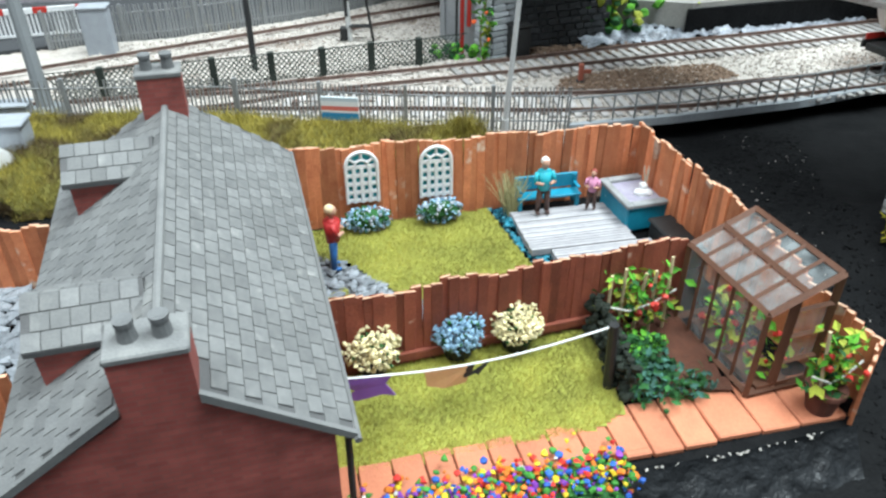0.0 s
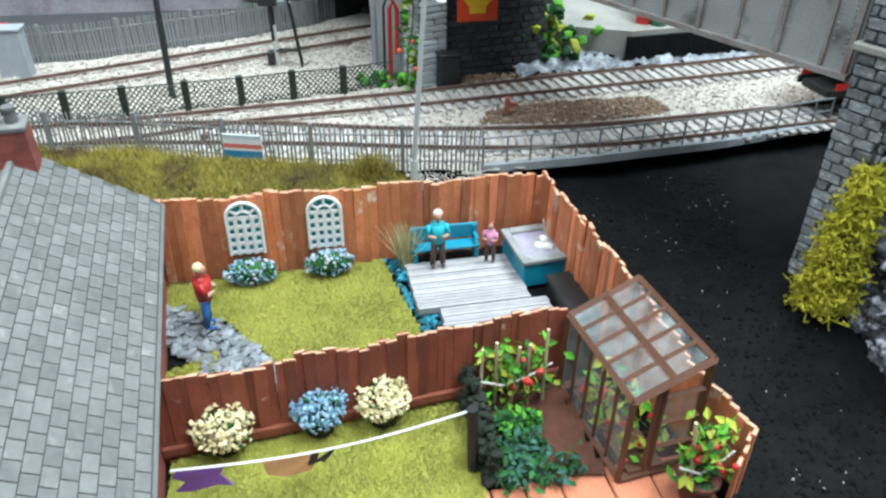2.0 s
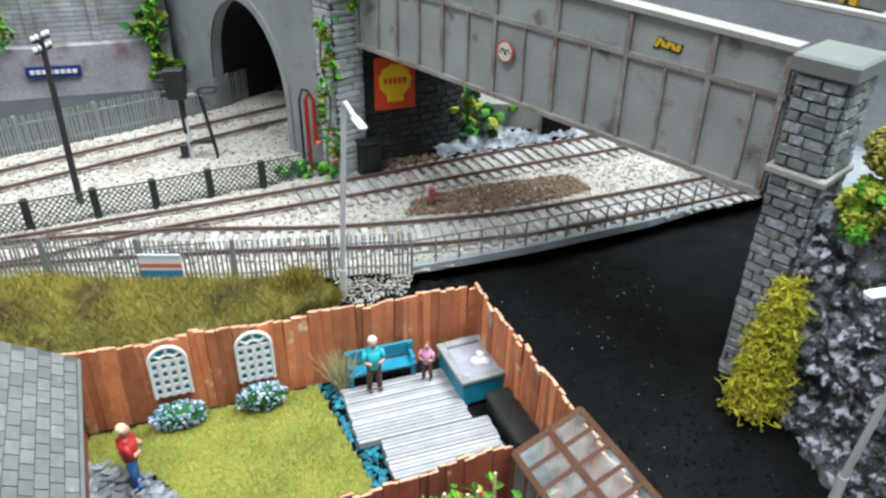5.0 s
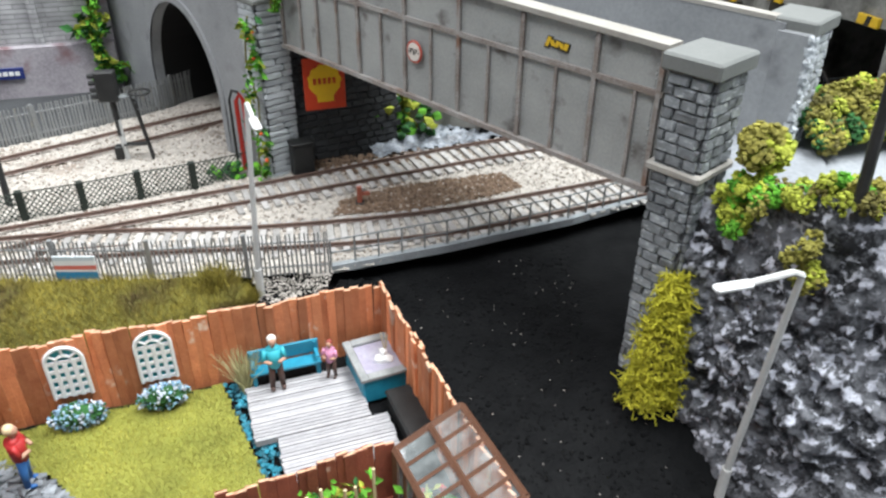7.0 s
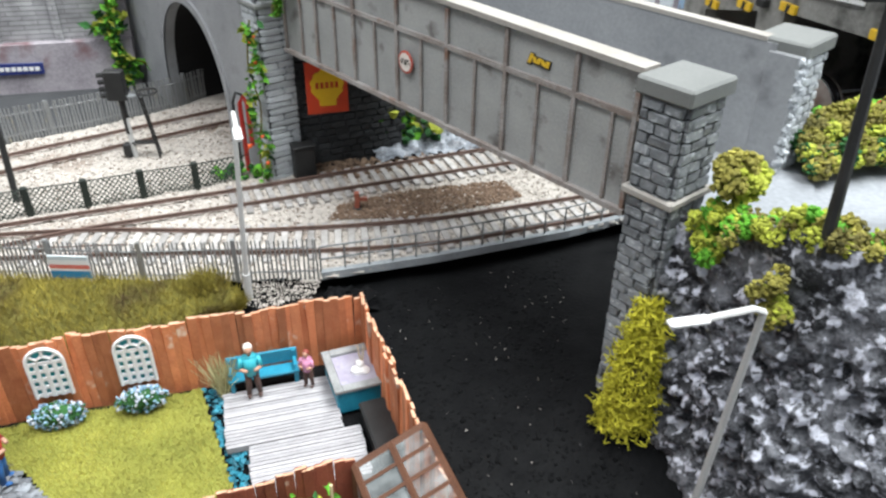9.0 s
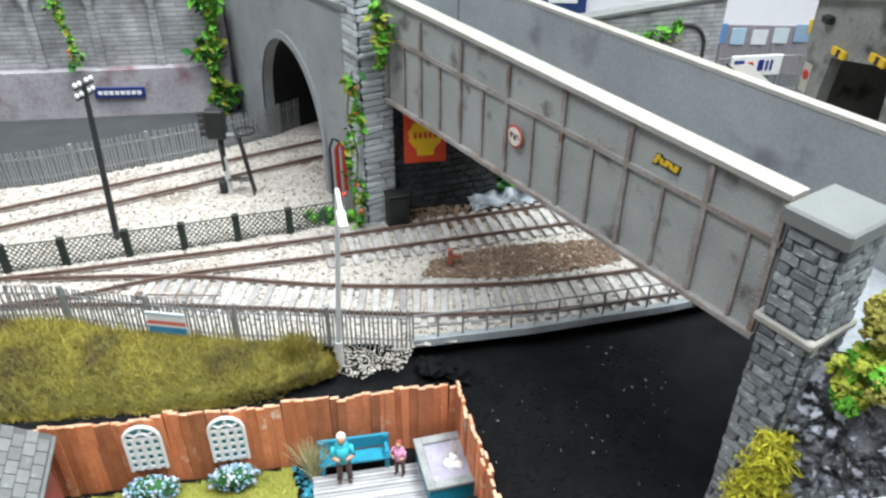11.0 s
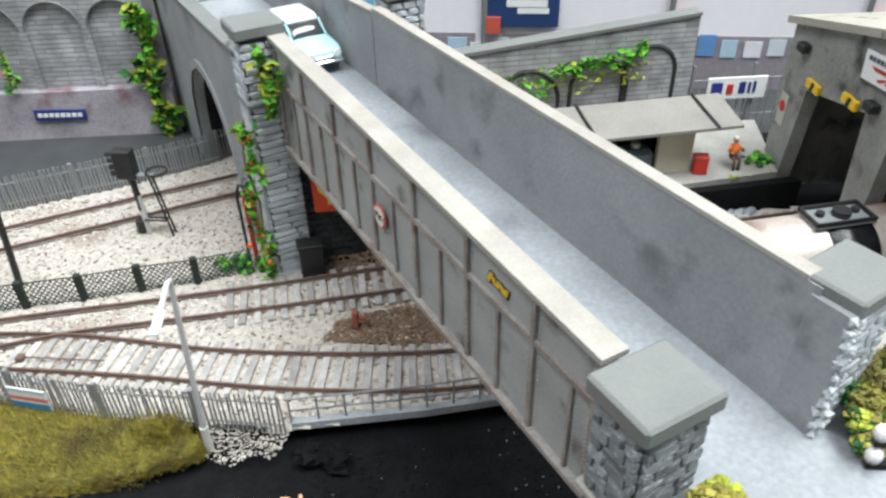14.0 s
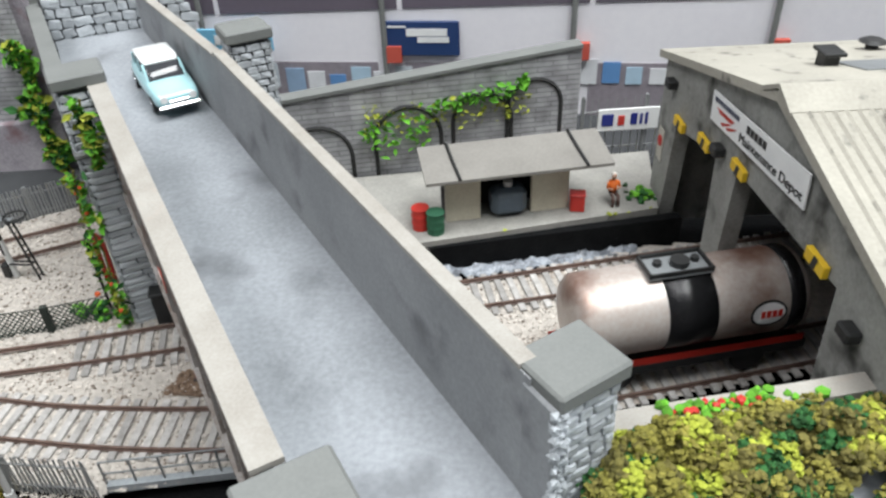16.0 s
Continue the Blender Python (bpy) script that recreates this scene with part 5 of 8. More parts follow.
def basket(x, y, z, label, seed, cols, w=0.62, h=0.38, d=0.32, n=420, name="flower_basket", cat="flowers"):
    t = thing(name, x, y, z, label, cat, "planters", rz=11.9)
    rng = random.Random(seed)

    def spot(r):
        a, b = r.uniform(0, 6.28), math.acos(r.uniform(-1, 1))
        k = r.uniform(0.75, 1.08)
        return (w * k * math.sin(b) * math.cos(a), d * k * math.sin(b) * math.sin(a), h * k * math.cos(b))
    bm = bmesh.new()
    ball(bm, (0, 0, 0), 0.9, 2, (w * 0.95, d * 0.95, h * 0.95), 0.12, rng)
    part("green_mass", bm, M_LEAFD, t)
    for i, (nm, m) in enumerate(cols):
        pebbles(nm, n // len(cols), spot, m, t, 0.055, rng, 1.0)
    return t


M_FBLUE = mat("pale_blue_blossom", (0.30, 0.45, 0.57), (0.15, 0.28, 0.40), 0.8, 300, 1500, 0.1, rand=0.3)
M_FLILAC = mat("lilac_white_blossom", (0.55, 0.60, 0.66), (0.38, 0.42, 0.5), 0.8, 300, 1500, 0.1, rand=0.25)
M_FCREAM = mat("cream_blossom", (0.80, 0.73, 0.46), (0.66, 0.57, 0.30), 0.8, 300, 1500, 0.1, rand=0.2)
for x, y, zz in ((-2.33, 18.95, 2.33), (-0.2, 19.38, 2.30)):
    trellis(x, y, zz)
basket(-2.2, 18.55, 1.98, "hanging basket of pale blue and white flowers", 51, [("blue_blossom", M_FBLUE), ("white_blossom", M_FLILAC), ("leaves", M_LEAFD), ("blue_blossom", M_FBLUE)], 0.72)
basket(-0.1, 18.98, 2.05, "hanging basket of blue flowers below the trellis", 52, [("blue_blossom", M_FBLUE), ("white_blossom", M_FLILAC), ("leaves", M_LEAFD), ("blue_blossom", M_FBLUE)], 0.68)


def pot_bush(x, y, label, seed, m, r=0.68):
    z = garden_z(x, y)
    t = thing("potted_bush", x, y, z, label, "potted plant", "bushes in pots")
    rng = random.Random(seed)
    bm = bmesh.new()
    rod(bm, (0, 0, 0), (0, 0, 0.42), 0.3, 16, 0.38)
    rod(bm, (0, 0, 0.36), (0, 0, 0.44), 0.41, 16)
    part("pot", bm, M_BLKPLASTIC, t, "black round pot")

    def spot(q):
        a, b = q.uniform(0, 6.28), math.acos(q.uniform(-0.75, 1))
        k = r * q.uniform(0.55, 1.05)
        return (k * math.sin(b) * math.cos(a), k * math.sin(b) * math.sin(a), 0.78 + k * 0.8 * math.cos(b))
    twigs = bmesh.new()
    for _ in range(40):
        rod(twigs, (0, 0, 0.4), spot(rng), 0.014, 3)
    part("twigs", twigs, M_OLIVE, t)
    pebbles("blossom", 620, spot, m, t, 0.06, rng, 1.0)
    pebbles("leaves", 90, spot, M_LEAFD, t, 0.05, rng, 1.0)
    return t


pot_bush(-1.62, 12.95, "round cream-flowering bush in a black pot", 61, M_FCREAM)
pot_bush(0.35, 13.45, "round pale blue flowering bush in a black pot", 62, M_FBLUE, 0.62)
pot_bush(1.75, 13.75, "cream-flowering bush in a black pot by the fence", 63, M_FCREAM, 0.62)
# dry ornamental grass
og = thing("ornamental_grass", 2.05, 19.45, 1.6, "tuft of dry straw-coloured ornamental grass", "grass tuft")
rg = random.Random(8)
bm = bmesh.new()
for _ in range(110):
    rod(bm, (rg.gauss(0, 0.08), rg.gauss(0, 0.08), 0), (rg.gauss(0, 0.3), rg.gauss(0, 0.2), rg.uniform(0.9, 1.55)), 0.018, 3, 0.006)
part("stalks", bm, mat("straw", (0.52, 0.47, 0.27), (0.36, 0.36, 0.17), 0.85, 100, 900, 0, rand=0.3), og)


# ---- figures: plain painted shapes, one mesh each ----
def figure(name, x, y, z, rz, label, top, legs, hair, h=2.2, seated=False, arm=0.5):
    """A small painted model figure: one plain mesh with coloured zones."""
    bm = bmesh.new()
    k = h / 2.2
    if seated:
        for s in (-0.12, 0.12):
            rod(bm, (s, 0, 0.62), (s * 1.2, -0.5, 0.6), 0.12, 7, 0.1, 1)
            rod(bm, (s * 1.2, -0.5, 0.6), (s * 1.2, -0.55, 0.0), 0.1, 7, 0.08, 1)
        zb = 0.6
    else:
        for s in (-0.1, 0.12):
            rod(bm, (s, 0, 0.98), (s * 1.6, 0.04, 0.04), 0.13, 7, 0.085, 1)
            ball(bm, (s * 1.6, -0.06, 0.06), 0.1, 1, (0.8, 1.5, 0.6), mi=1)
        zb = 0.95
    rod(bm, (0, 0, zb), (0, 0, zb + 0.68), 0.2, 9, 0.25, 0)
    ball(bm, (0, 0, zb + 0.68), 0.25, 1, (1.05, 0.7, 0.45), mi=0)
    for s in (-1, 1):
        rod(bm, (s * 0.26, 0, zb + 0.66), (s * 0.34, -0.12, zb + 0.32), 0.08, 6, 0.07, 0)
        rod(bm, (s * 0.34, -0.12, zb + 0.32), (s * 0.12, -0.3, zb + 0.3 * arm + 0.18), 0.065, 6, 0.055, 2)
    rod(bm, (0, 0, zb + 0.66), (0, 0, zb + 0.85), 0.07, 6, 0.07, 2)
    ball(bm, (0, -0.02, zb + 0.98), 0.155, 2, (0.9, 1, 1.15), mi=2)
    ball(bm, (0, 0.03, zb + 1.04), 0.165, 2, (0.95, 0.95, 0.95), mi=3)
    for v in bm.verts:
        v.co *= k
    ob = link(name, bm, [top, legs, paint("figure_skin_paint", (0.52, 0.30, 0.21)), hair], None, "", True)
    ob.matrix_basis = pose(x * S, y * S, z * S, 0, 0, rz)
    return tagged(ob, label, "figurine", "model figures")


P_RED, P_BLUE, P_TEAL, P_PINK = paint("figure_red", (0.42, 0.03, 0.03)), paint("figure_blue", (0.03, 0.13, 0.36)), paint("figure_teal", (0.04, 0.42, 0.50)), paint("figure_pink", (0.62, 0.27, 0.42))
P_DK, P_BLOND, P_WHITEH, P_BRN, P_ORG = paint("figure_brown", (0.09, 0.05, 0.04)), paint("figure_blond", (0.70, 0.55, 0.33)), paint("figure_white_hair", (0.78, 0.72, 0.66)), paint("figure_red_hair", (0.26, 0.05, 0.035)), paint("figure_orange", (0.75, 0.17, 0.03))
figure("painted_figurine", -2.95, 16.75, garden_z(-3, 16.8) + 0.06, 100, "painted model figurine in red top and blue trousers on the path", P_RED, P_BLUE, P_BLOND, 2.05)
figure("painted_figurine", 2.95, 19.15, 1.85, 12, "painted model figurine with turquoise top and white hair by the bench", P_TEAL, P_DK, P_WHITEH, 1.9)
figure("painted_figurine", 4.45, 19.45, 1.85, -20, "small painted model figurine in a pink coat beside the pond", P_PINK, P_DK, P_BRN, 1.35)

# ---- vegetable bed, beans, greenhouse, patio ----
BED = [(4.0, 12.0), (3.75, 14.3), (5.85, 14.95), (6.65, 12.35)]
tagged(fan_sheet("soil_bed", BED, 0.15, lambda x, y: garden_z(x, y) + 0.06 + 0.06 * fractal(x * 1.5, y * 1.5), M_SOIL), "red-brown soil of the vegetable bed", "soil", kind="structure")


def veg_row(x, y, w, d, h, label, seed, mats, n=130, rz=12, size=0.11):
    t = thing("vegetable_row", x, y, garden_z(x, y) + 0.08, label, "vegetables", "vegetable rows", rz=rz)
    rng = random.Random(seed)

    def spot(r):
        return (r.uniform(-w, w), r.gauss(0, d), abs(r.gauss(h * 0.45, h * 0.3)))
    for nm, m in mats:
        leaves(nm, t, n, spot, size, m, rng)
    bm = bmesh.new()
    for _ in range(26):
        p = spot(rng)
        ball(bm, (p[0], p[1], p[2] * 0.5), rng.uniform(0.06, 0.12), 1, jit=0.3, rng=rng)
    part("crowns", bm, M_LEAFD, t)
    return t


M_VEG = mat("blue_green_cabbage", (0.05, 0.14, 0.10), (0.02, 0.07, 0.055), 0.8, 200, 1500, 0.2, rand=0.4)
veg_row(4.75, 13.55, 0.55, 0.16, 0.4, "row of bright green seedlings in the bed", 71, [("leaves", M_LEAFD), ("light_leaves", M_LEAF)], 80)
veg_row(4.75, 12.85, 0.6, 0.18, 0.45, "row of dark green vegetables in the bed", 72, [("leaves", M_LEAFD), ("light_leaves", M_VEG)], 110)
veg_row(5.15, 12.25, 0.95, 0.22, 0.5, "row of blue-green cabbages in the bed", 73, [("leaves", M_VEG), ("light_leaves", M_LEAFD)], 90)
hd = thing("low_hedge", 3.9, 13.1, garden_z(3.9, 13.1), "dark green-black clipped hedge at the edge of the bed", "hedge")
rng = random.Random(70)
bm = bmesh.new()
for _ in range(300):
    u = rng.random()
    ball(bm, (lerp(-0.22, 0.2, u) + rng.gauss(0, 0.08), lerp(1.2, -1.1, u), rng.uniform(0.05, 1.0 + 0.3 * (u < 0.3))), rng.uniform(0.06, 0.13), 1, jit=0.3, rng=rng)
part("clipped_mass", bm, mat("black_green_foam", (0.012, 0.016, 0.012), (0.02, 0.028, 0.018), 0.9, 200, 1500, 0.5), hd)


def bean_frame(x, y, label, seed, w, h, n, pot=False):
    z = garden_z(x, y)
    t = thing("bean_plants", x, y, z, label, "bean plants", "bean plants", rz=12)
    rng = random.Random(seed)
    zo = 0.5 if pot else 0.0
    if pot:
        bm = bmesh.new()
        rod(bm, (0, 0, 0), (0, 0, 0.62), 0.3, 16, 0.42)
        rod(bm, (0, 0, 0.56), (0, 0, 0.66), 0.45, 16)
        part("pot", bm, mat("dark_terracotta", (0.16, 0.06, 0.04)), t, "dark terracotta pot")
    for i in range(n):
        xx = -w + 2 * w * i / (n - 1)
        bm = bmesh.new()
        rod(bm, (xx * (0.5 if pot else 1), rng.uniform(-0.1, 0.1), zo), (xx + rng.uniform(-0.1, 0.1), rng.uniform(-0.1, 0.1), h + rng.uniform(-0.1, 0.35)), 0.04, 6)
        part("cane", bm, mat("pale_cane", (0.62, 0.50, 0.30)), t)
    bm = bmesh.new()
    tube(bm, [(-w - 0.2, -0.15, h * 0.62), (-w * 0.4, -0.2, h * 0.5), (w * 0.3, -0.2, h * 0.58), (w + 0.1, -0.15, h * 0.75)], 0.025, 5)
    part("string", bm, mat("white_string", (0.75, 0.73, 0.66)), t)

    def spot(r):
        return (r.gauss(0, w * 0.62), r.gauss(0, 0.2), r.uniform(zo + 0.1, h + 0.1))
    leaves("leaves", t, 80, spot, 0.15, M_LEAF, rng)
    leaves("dark_leaves", t, 45, spot, 0.14, M_LEAFD, rng)
    leaves("lime_leaves", t, 55, spot, 0.14, M_LIME, rng)
    for _ in range(7):
        p = spot(rng)
        part("bloom", ball(bmesh.new(), (p[0], p[1] - 0.2, lerp(p[2], h * 0.75, 0.5)), rng.uniform(0.07, 0.12), 1, jit=0.15, rng=rng), M_RED, t)
    return t


bean_frame(4.7, 14.25, "climbing beans on pale canes with red blooms", 81, 0.75, 1.75, 5)
bean_frame(8.35, 11.85, "tomato plant on canes in a dark terracotta pot", 82, 0.42, 1.9, 3, True)

# greenhouse: lean-to with brown frame
GA = Vector((6.83, 12.2))
GU = (Vector((5.95, 14.95)) - GA)
gl = GU.length
gh = thing("greenhouse", GA.x, GA.y, garden_z(*GA), "brown-framed lean-to greenhouse with cloudy glazing", "greenhouse", rz=math.degrees(math.atan2(GU.y, GU.x)))
GW, E0, E1 = 1.68, 2.3, 3.0  # width, front and back heights


def bar(p, q, r, nm="frame_bar"):
    bm = bmesh.new()
    rod(bm, p, q, r, 4)
    return part(nm, bm, M_BROWN, gh)


for u in (0.0, gl):
    bar((u, 0, 0), (u, 0, E0), 0.09)
    bar((u, -GW, 0), (u, -GW, E1), 0.09)
    bar((u, 0, E0), (u, -GW, E1), 0.1)
    bar((u, 0, 0.1), (u, -GW, 0.1), 0.11)
for p, q in (((0, 0, E0), (gl, 0, E0)), ((0, -GW, E1), (gl, -GW, E1)), ((0, 0, 0.1), (gl, 0, 0.1)), ((0, -GW * 0.52, lerp(E0, E1, 0.52) + 0.02), (gl, -GW * 0.52, lerp(E0, E1, 0.52) + 0.02))):
    bar(p, q, 0.085)
for i in range(1, 5):
    u = gl * i / 5
    bar((u, 0, 0.1), (u, 0, E0), 0.055, "glazing_bar")
    bar((u, 0, E0 + 0.02), (u, -GW, E1 + 0.02), 0.055, "glazing_bar")
for i in range(5):
    u0, u1 = gl * i / 5 + 0.05, gl * (i + 1) / 5 - 0.05
    for (a, b) in ((0.04, 0.5), (0.54, 0.96)):
        bm = bmesh.new()
        bm.faces.new([bm.verts.new(c) for c in ((u0, -GW * a, lerp(E0, E1, a)), (u1, -GW * a, lerp(E0, E1, a)), (u1, -GW * b, lerp(E0, E1, b)), (u0, -GW * b, lerp(E0, E1, b)))])
        part("roof_pane", bm, M_GLASS, gh).visible_shadow = False
    bm = bmesh.new()
    bm.faces.new([bm.verts.new(c) for c in ((u0, 0, 0.15), (u1, 0, 0.15), (u1, 0, E0), (u0, 0, E0))])
    part("side_pane", bm, M_GLASS, gh).visible_shadow = False
# the door end
for a in (0.34, 0.42, 0.95):
    bar((0, -GW * a, 0.1), (0, -GW * a, lerp(E0, E1, a)), 0.075, "door_stile")
for k in range(4):
    z = 0.12 + k * 0.72
    bar((-0.02, -GW * 0.42, z), (-0.02, -GW * 0.95, z), 0.07, "door_rail")
for k in range(3):
    bm = bmesh.new()
    bm.faces.new([bm.verts.new(c) for c in ((0, -GW * 0.44, 0.15 + k * 0.72), (0, -GW * 0.93, 0.15 + k * 0.72), (0, -GW * 0.93, 0.8 + k * 0.72), (0, -GW * 0.44, 0.8 + k * 0.72))])
    part("door_pane", bm, M_GLASS, gh).visible_shadow = False
gp = thing("greenhouse_plants", 7.1, 13.6, garden_z(7.1, 13.6), "rows of yellow and red plants inside the greenhouse", "plants", rz=-72)
rng = random.Random(90)


def gspot(r):
    return (r.uniform(-1.2, 1.2), r.uniform(-0.5, 0.35), r.uniform(0.1, 1.3))


leaves("yellow_leaves", gp, 70, gspot, 0.16, M_LIME, rng)
leaves("green_leaves", gp, 45, gspot, 0.16, M_LEAF, rng)
pebbles("red_fruit", 26, gspot, M_RED, gp, 0.1, rng, 1.0)
part("staging", bbox(-1.3, -0.5, 0.0, 1.3, 0.35, 0.15), M_BROWN, gp)

# patio slabs along the front
patio = thing("patio", -2.0, 10.0, 1.0, "row of terracotta paving slabs along the garden front", "paving", kind="structure", rz=13.6)
slm = bbox(-0.5, -0.5, -0.12, 0.5, 0.5, 0.04, 0.03)
so = link("slab", slm, M_SLAB)
SLM = so.data
bpy.data.objects.remove(so)
rng = random.Random(17)
u = -0.4
while u < 5.9:
    w = rng.uniform(0.6, 0.75)
    piece("slab", SLM, patio, u + w / 2, -0.32 + rng.uniform(-0.03, 0.03), 0.06 + rng.uniform(-0.015, 0.015), rng.uniform(-1, 1), rng.uniform(-1, 1), rng.uniform(-1.5, 1.5), (w - 0.035, 1.0, 1))
    u += w
u = 5.75
for w in (0.62, 0.72, 0.78, 1.05, 0.95, 1.15):
    piece("slab", SLM, patio, u + w / 2, -0.22 + rng.uniform(-0.02, 0.02), 0.05 + rng.uniform(-0.015, 0.015), rng.uniform(-1, 1), rng.uniform(-1, 1), rng.uniform(-1, 1) - 1.5, (w - 0.04, 1.45, 1))
    u += w
front = thing("front_wall", 3.0, 9.95, 0.0, "rough black plaster front of the garden with a pale chipped edge", "wall", kind="structure")
FRONT = along([(3.0, 9.95), (6.0, 10.5), (8.95, 11.3)], 0.08)
vs, fs = [], []
for x, y, h in FRONT:
    ux, uy = math.sin(radians(h)), -math.cos(radians(h))
    for k in range(15):
        f = k / 14
        d = 0.75 * f ** 1.4 + (0.16 * fractal(x * 1.6, y * 1.6, f * 2.2) + 0.09 * fractal(x * 5, y * 5, f * 6)) * (0.2 + f)
        vs.append((x - 3.0 + ux * d, y - 9.95 + uy * d, 1.16 - 1.1 * f))
for i in range(len(FRONT) - 1):
    for k in range(14):
        fs.append((i * 15 + k, i * 15 + k + 1, (i + 1) * 15 + k + 1, (i + 1) * 15 + k))
quick_mesh("rough_face", vs, fs, mat("black_rough_plaster", (0.016, 0.018, 0.02), (0.006, 0.0065, 0.007), 0.45, 150, 900, 1.0, stain=((0.16, 0.17, 0.18), 190, 0.66, 0.74)), front, "", True)
pebbles("pale_chips", 34, lambda q: (lambda p: (p[0] - 3.0 + q.gauss(0, 0.03), p[1] - 9.95 + q.gauss(-0.03, 0.03), 1.15))(FRONT[q.randrange(8, 66)]), M_CREAM, front, 0.04, rng, 0.5, "pale chipped paint along the edge")["kind"] = "stuff"

# flower border
fb = thing("flower_border", 0.35, 9.5, 0.75, "long border of small bright mixed flowers", "flower bed", rz=13.2)
rng = random.Random(19)


def fspot(r):
    return (r.uniform(-2.9, 3.45), r.gauss(-0.15, 0.3) - 0.05, r.uniform(0.28, 0.72))


bm = bmesh.new()
box(bm, -3.0, -1.0, -0.4, 3.2, 0.35, 0.3, 0.15)
part("leafy_mass", bm, M_LEAFD, fb)
for nm, c in (("red_bloom", (0.60, 0.03, 0.02)), ("yellow_bloom", (0.80, 0.58, 0.03)), ("blue_bloom", (0.03, 0.12, 0.48)), ("purple_bloom", (0.22, 0.05, 0.38)), ("orange_bloom", (0.72, 0.20, 0.02)), ("white_bloom", (0.7, 0.68, 0.66)), ("leaves", (0.06, 0.26, 0.04))):
    bm = bmesh.new()
    for _ in range({"white_bloom": 20, "leaves": 330}.get(nm, 170)):
        ball(bm, fspot(rng), rng.uniform(0.04, 0.085), 1, (1, 1, 0.8), 0.45, rng)
    part(nm, bm, mat("petal_" + nm, c, tuple(v * 0.7 for v in c), 0.7, 200, 1500, 0.1, rand=0.25), fb)

# washing line with laundry
wl = thing("washing_line", -1.9, 11.3, garden_z(-1.9, 11.3), "slack white washing line with laundry over the lawn", "washing line")
x0, y0, z0 = -1.9, 11.3, garden_z(-1.9, 11.3)
bm = bmesh.new()
lp = [(lerp(-2.0, 3.66, k / 14) - x0, lerp(11.0, 12.42, k / 14) - y0, lerp(2.75, 2.95, k / 14) - 0.28 * math.sin(math.pi * k / 14) - z0) for k in range(15)]
tube(bm, lp, 0.024, 6)
part("cord", bm, M_WHITE, wl, "white cord")
bm = bmesh.new()
rod(bm, (3.75 - x0, 12.4 - y0, garden_z(3.75, 12.4) - z0), (3.68 - x0, 12.42 - y0, 3.0 - z0), 0.12, 8)
part("post", bm, M_BLKPLASTIC, wl, "black line post")


def cloth(name, k, w, h, shape, material, lab):
    a = Vector(lp[k])
    d = (Vector(lp[k + 1]) - a).normalized()
    bm = bmesh.new()
    f = []
    for px, pz in shape:
        p = a + d * (px * w)
        f.append((p.x, p.y - 0.03 + 0.02 * math.sin(px * 9), p.z - pz * h))
    lo = [bm.verts.new(c) for c in f]
    hi = [bm.verts.new((c[0] + 0.01, c[1] + 0.035, c[2])) for c in f]
    bm.faces.new(lo), bm.faces.new(hi[::-1])
    for i in range(len(f)):
        bm.faces.new((lo[i], lo[(i + 1) % len(f)], hi[(i + 1) % len(f)], hi[i]))
    part(name, bm, material, wl, lab)


cloth("shirt", 0, 1.05, 0.62, [(0.1, 0), (0.95, 0), (0.8, 0.35), (1.0, 0.9), (0.75, 0.8), (0.25, 1.0), (0.0, 0.9), (0.2, 0.55), (0.0, 0.3)], paint("purple_cloth", (0.20, 0.09, 0.36)), "purple shirt")
cloth("towel", 4, 1.05, 0.52, [(0.0, 0), (1.0, 0), (0.85, 0.9), (0.4, 1.0), (0.05, 0.8)], paint("peach_cloth", (0.62, 0.36, 0.17)), "peach towel")
cloth("socks", 6, 0.55, 0.34, [(0.1, 0), (0.45, 0), (0.35, 0.6), (0.6, 0.3), (0.9, 0.1), (1.0, 0.1), (0.6, 0.9), (0.5, 0.7), (0.1, 1.0), (0.0, 0.9)], M_BLKPLASTIC, "black socks")

# ---- the house ----
hs = thing("terraced_house", -4.26, 8.2, 0.9, "red brick model house with a grey slate roof and two dormers", "house", rz=15.84, rx=4.1)
HL, HW, EV, RG = 9.75, 2.5, 2.8, 4.58
bm = bmesh.new()
slab(bm, [(-HW, -1.0), (HW, -1.0), (HW, EV), (0, RG - 0.12), (-HW, EV)], "y", 0.0, HL)
part("brick_wall", bm, M_BRICK, hs)
for s, nm in ((1, "roof"), (-1, "roof")):
    bm = bmesh.new()
    t = 0.10
    slab(bm, [(0, RG - 0.02), (s * 2.82, EV - 0.17), (s * 2.82, EV - 0.17 + t), (0, RG - 0.02 + t)], "y", 0.012, HL + 0.15)
    part(nm, bm, M_SLATE_D, hs, "grey slate roof slope")
bm = bmesh.new()
rod(bm, (0, 0.45, RG + 0.09), (0, HL + 0.17, RG + 0.09), 0.085, 8)
part("ridge_tiles", bm, M_SLATE, hs)
# gable verge strips
for s in (-1, 1):
    bm = bmesh.new()
    slab(bm, [(s * 0.58, RG - 0.36), (s * 2.86, EV - 0.19), (s * 2.86, EV - 0.02), (s * 0.58, RG - 0.17)], "y", -0.1, 0.0)
    part("verge", bm, M_SLATE, hs)
# gutters and eave shadow line
bm = bmesh.new()
rod(bm, (2.86, -0.15, EV - 0.14), (2.86, HL + 0.1, EV - 0.14), 0.07, 6)
part("gutter", bm, M_SLATE, hs)
bm = bmesh.new()
rod(bm, (2.72, 0.12, EV - 0.2), (2.72, 0.12, -0.6), 0.07, 6)
part("drainpipe", bm, M_BLKPLASTIC, hs)


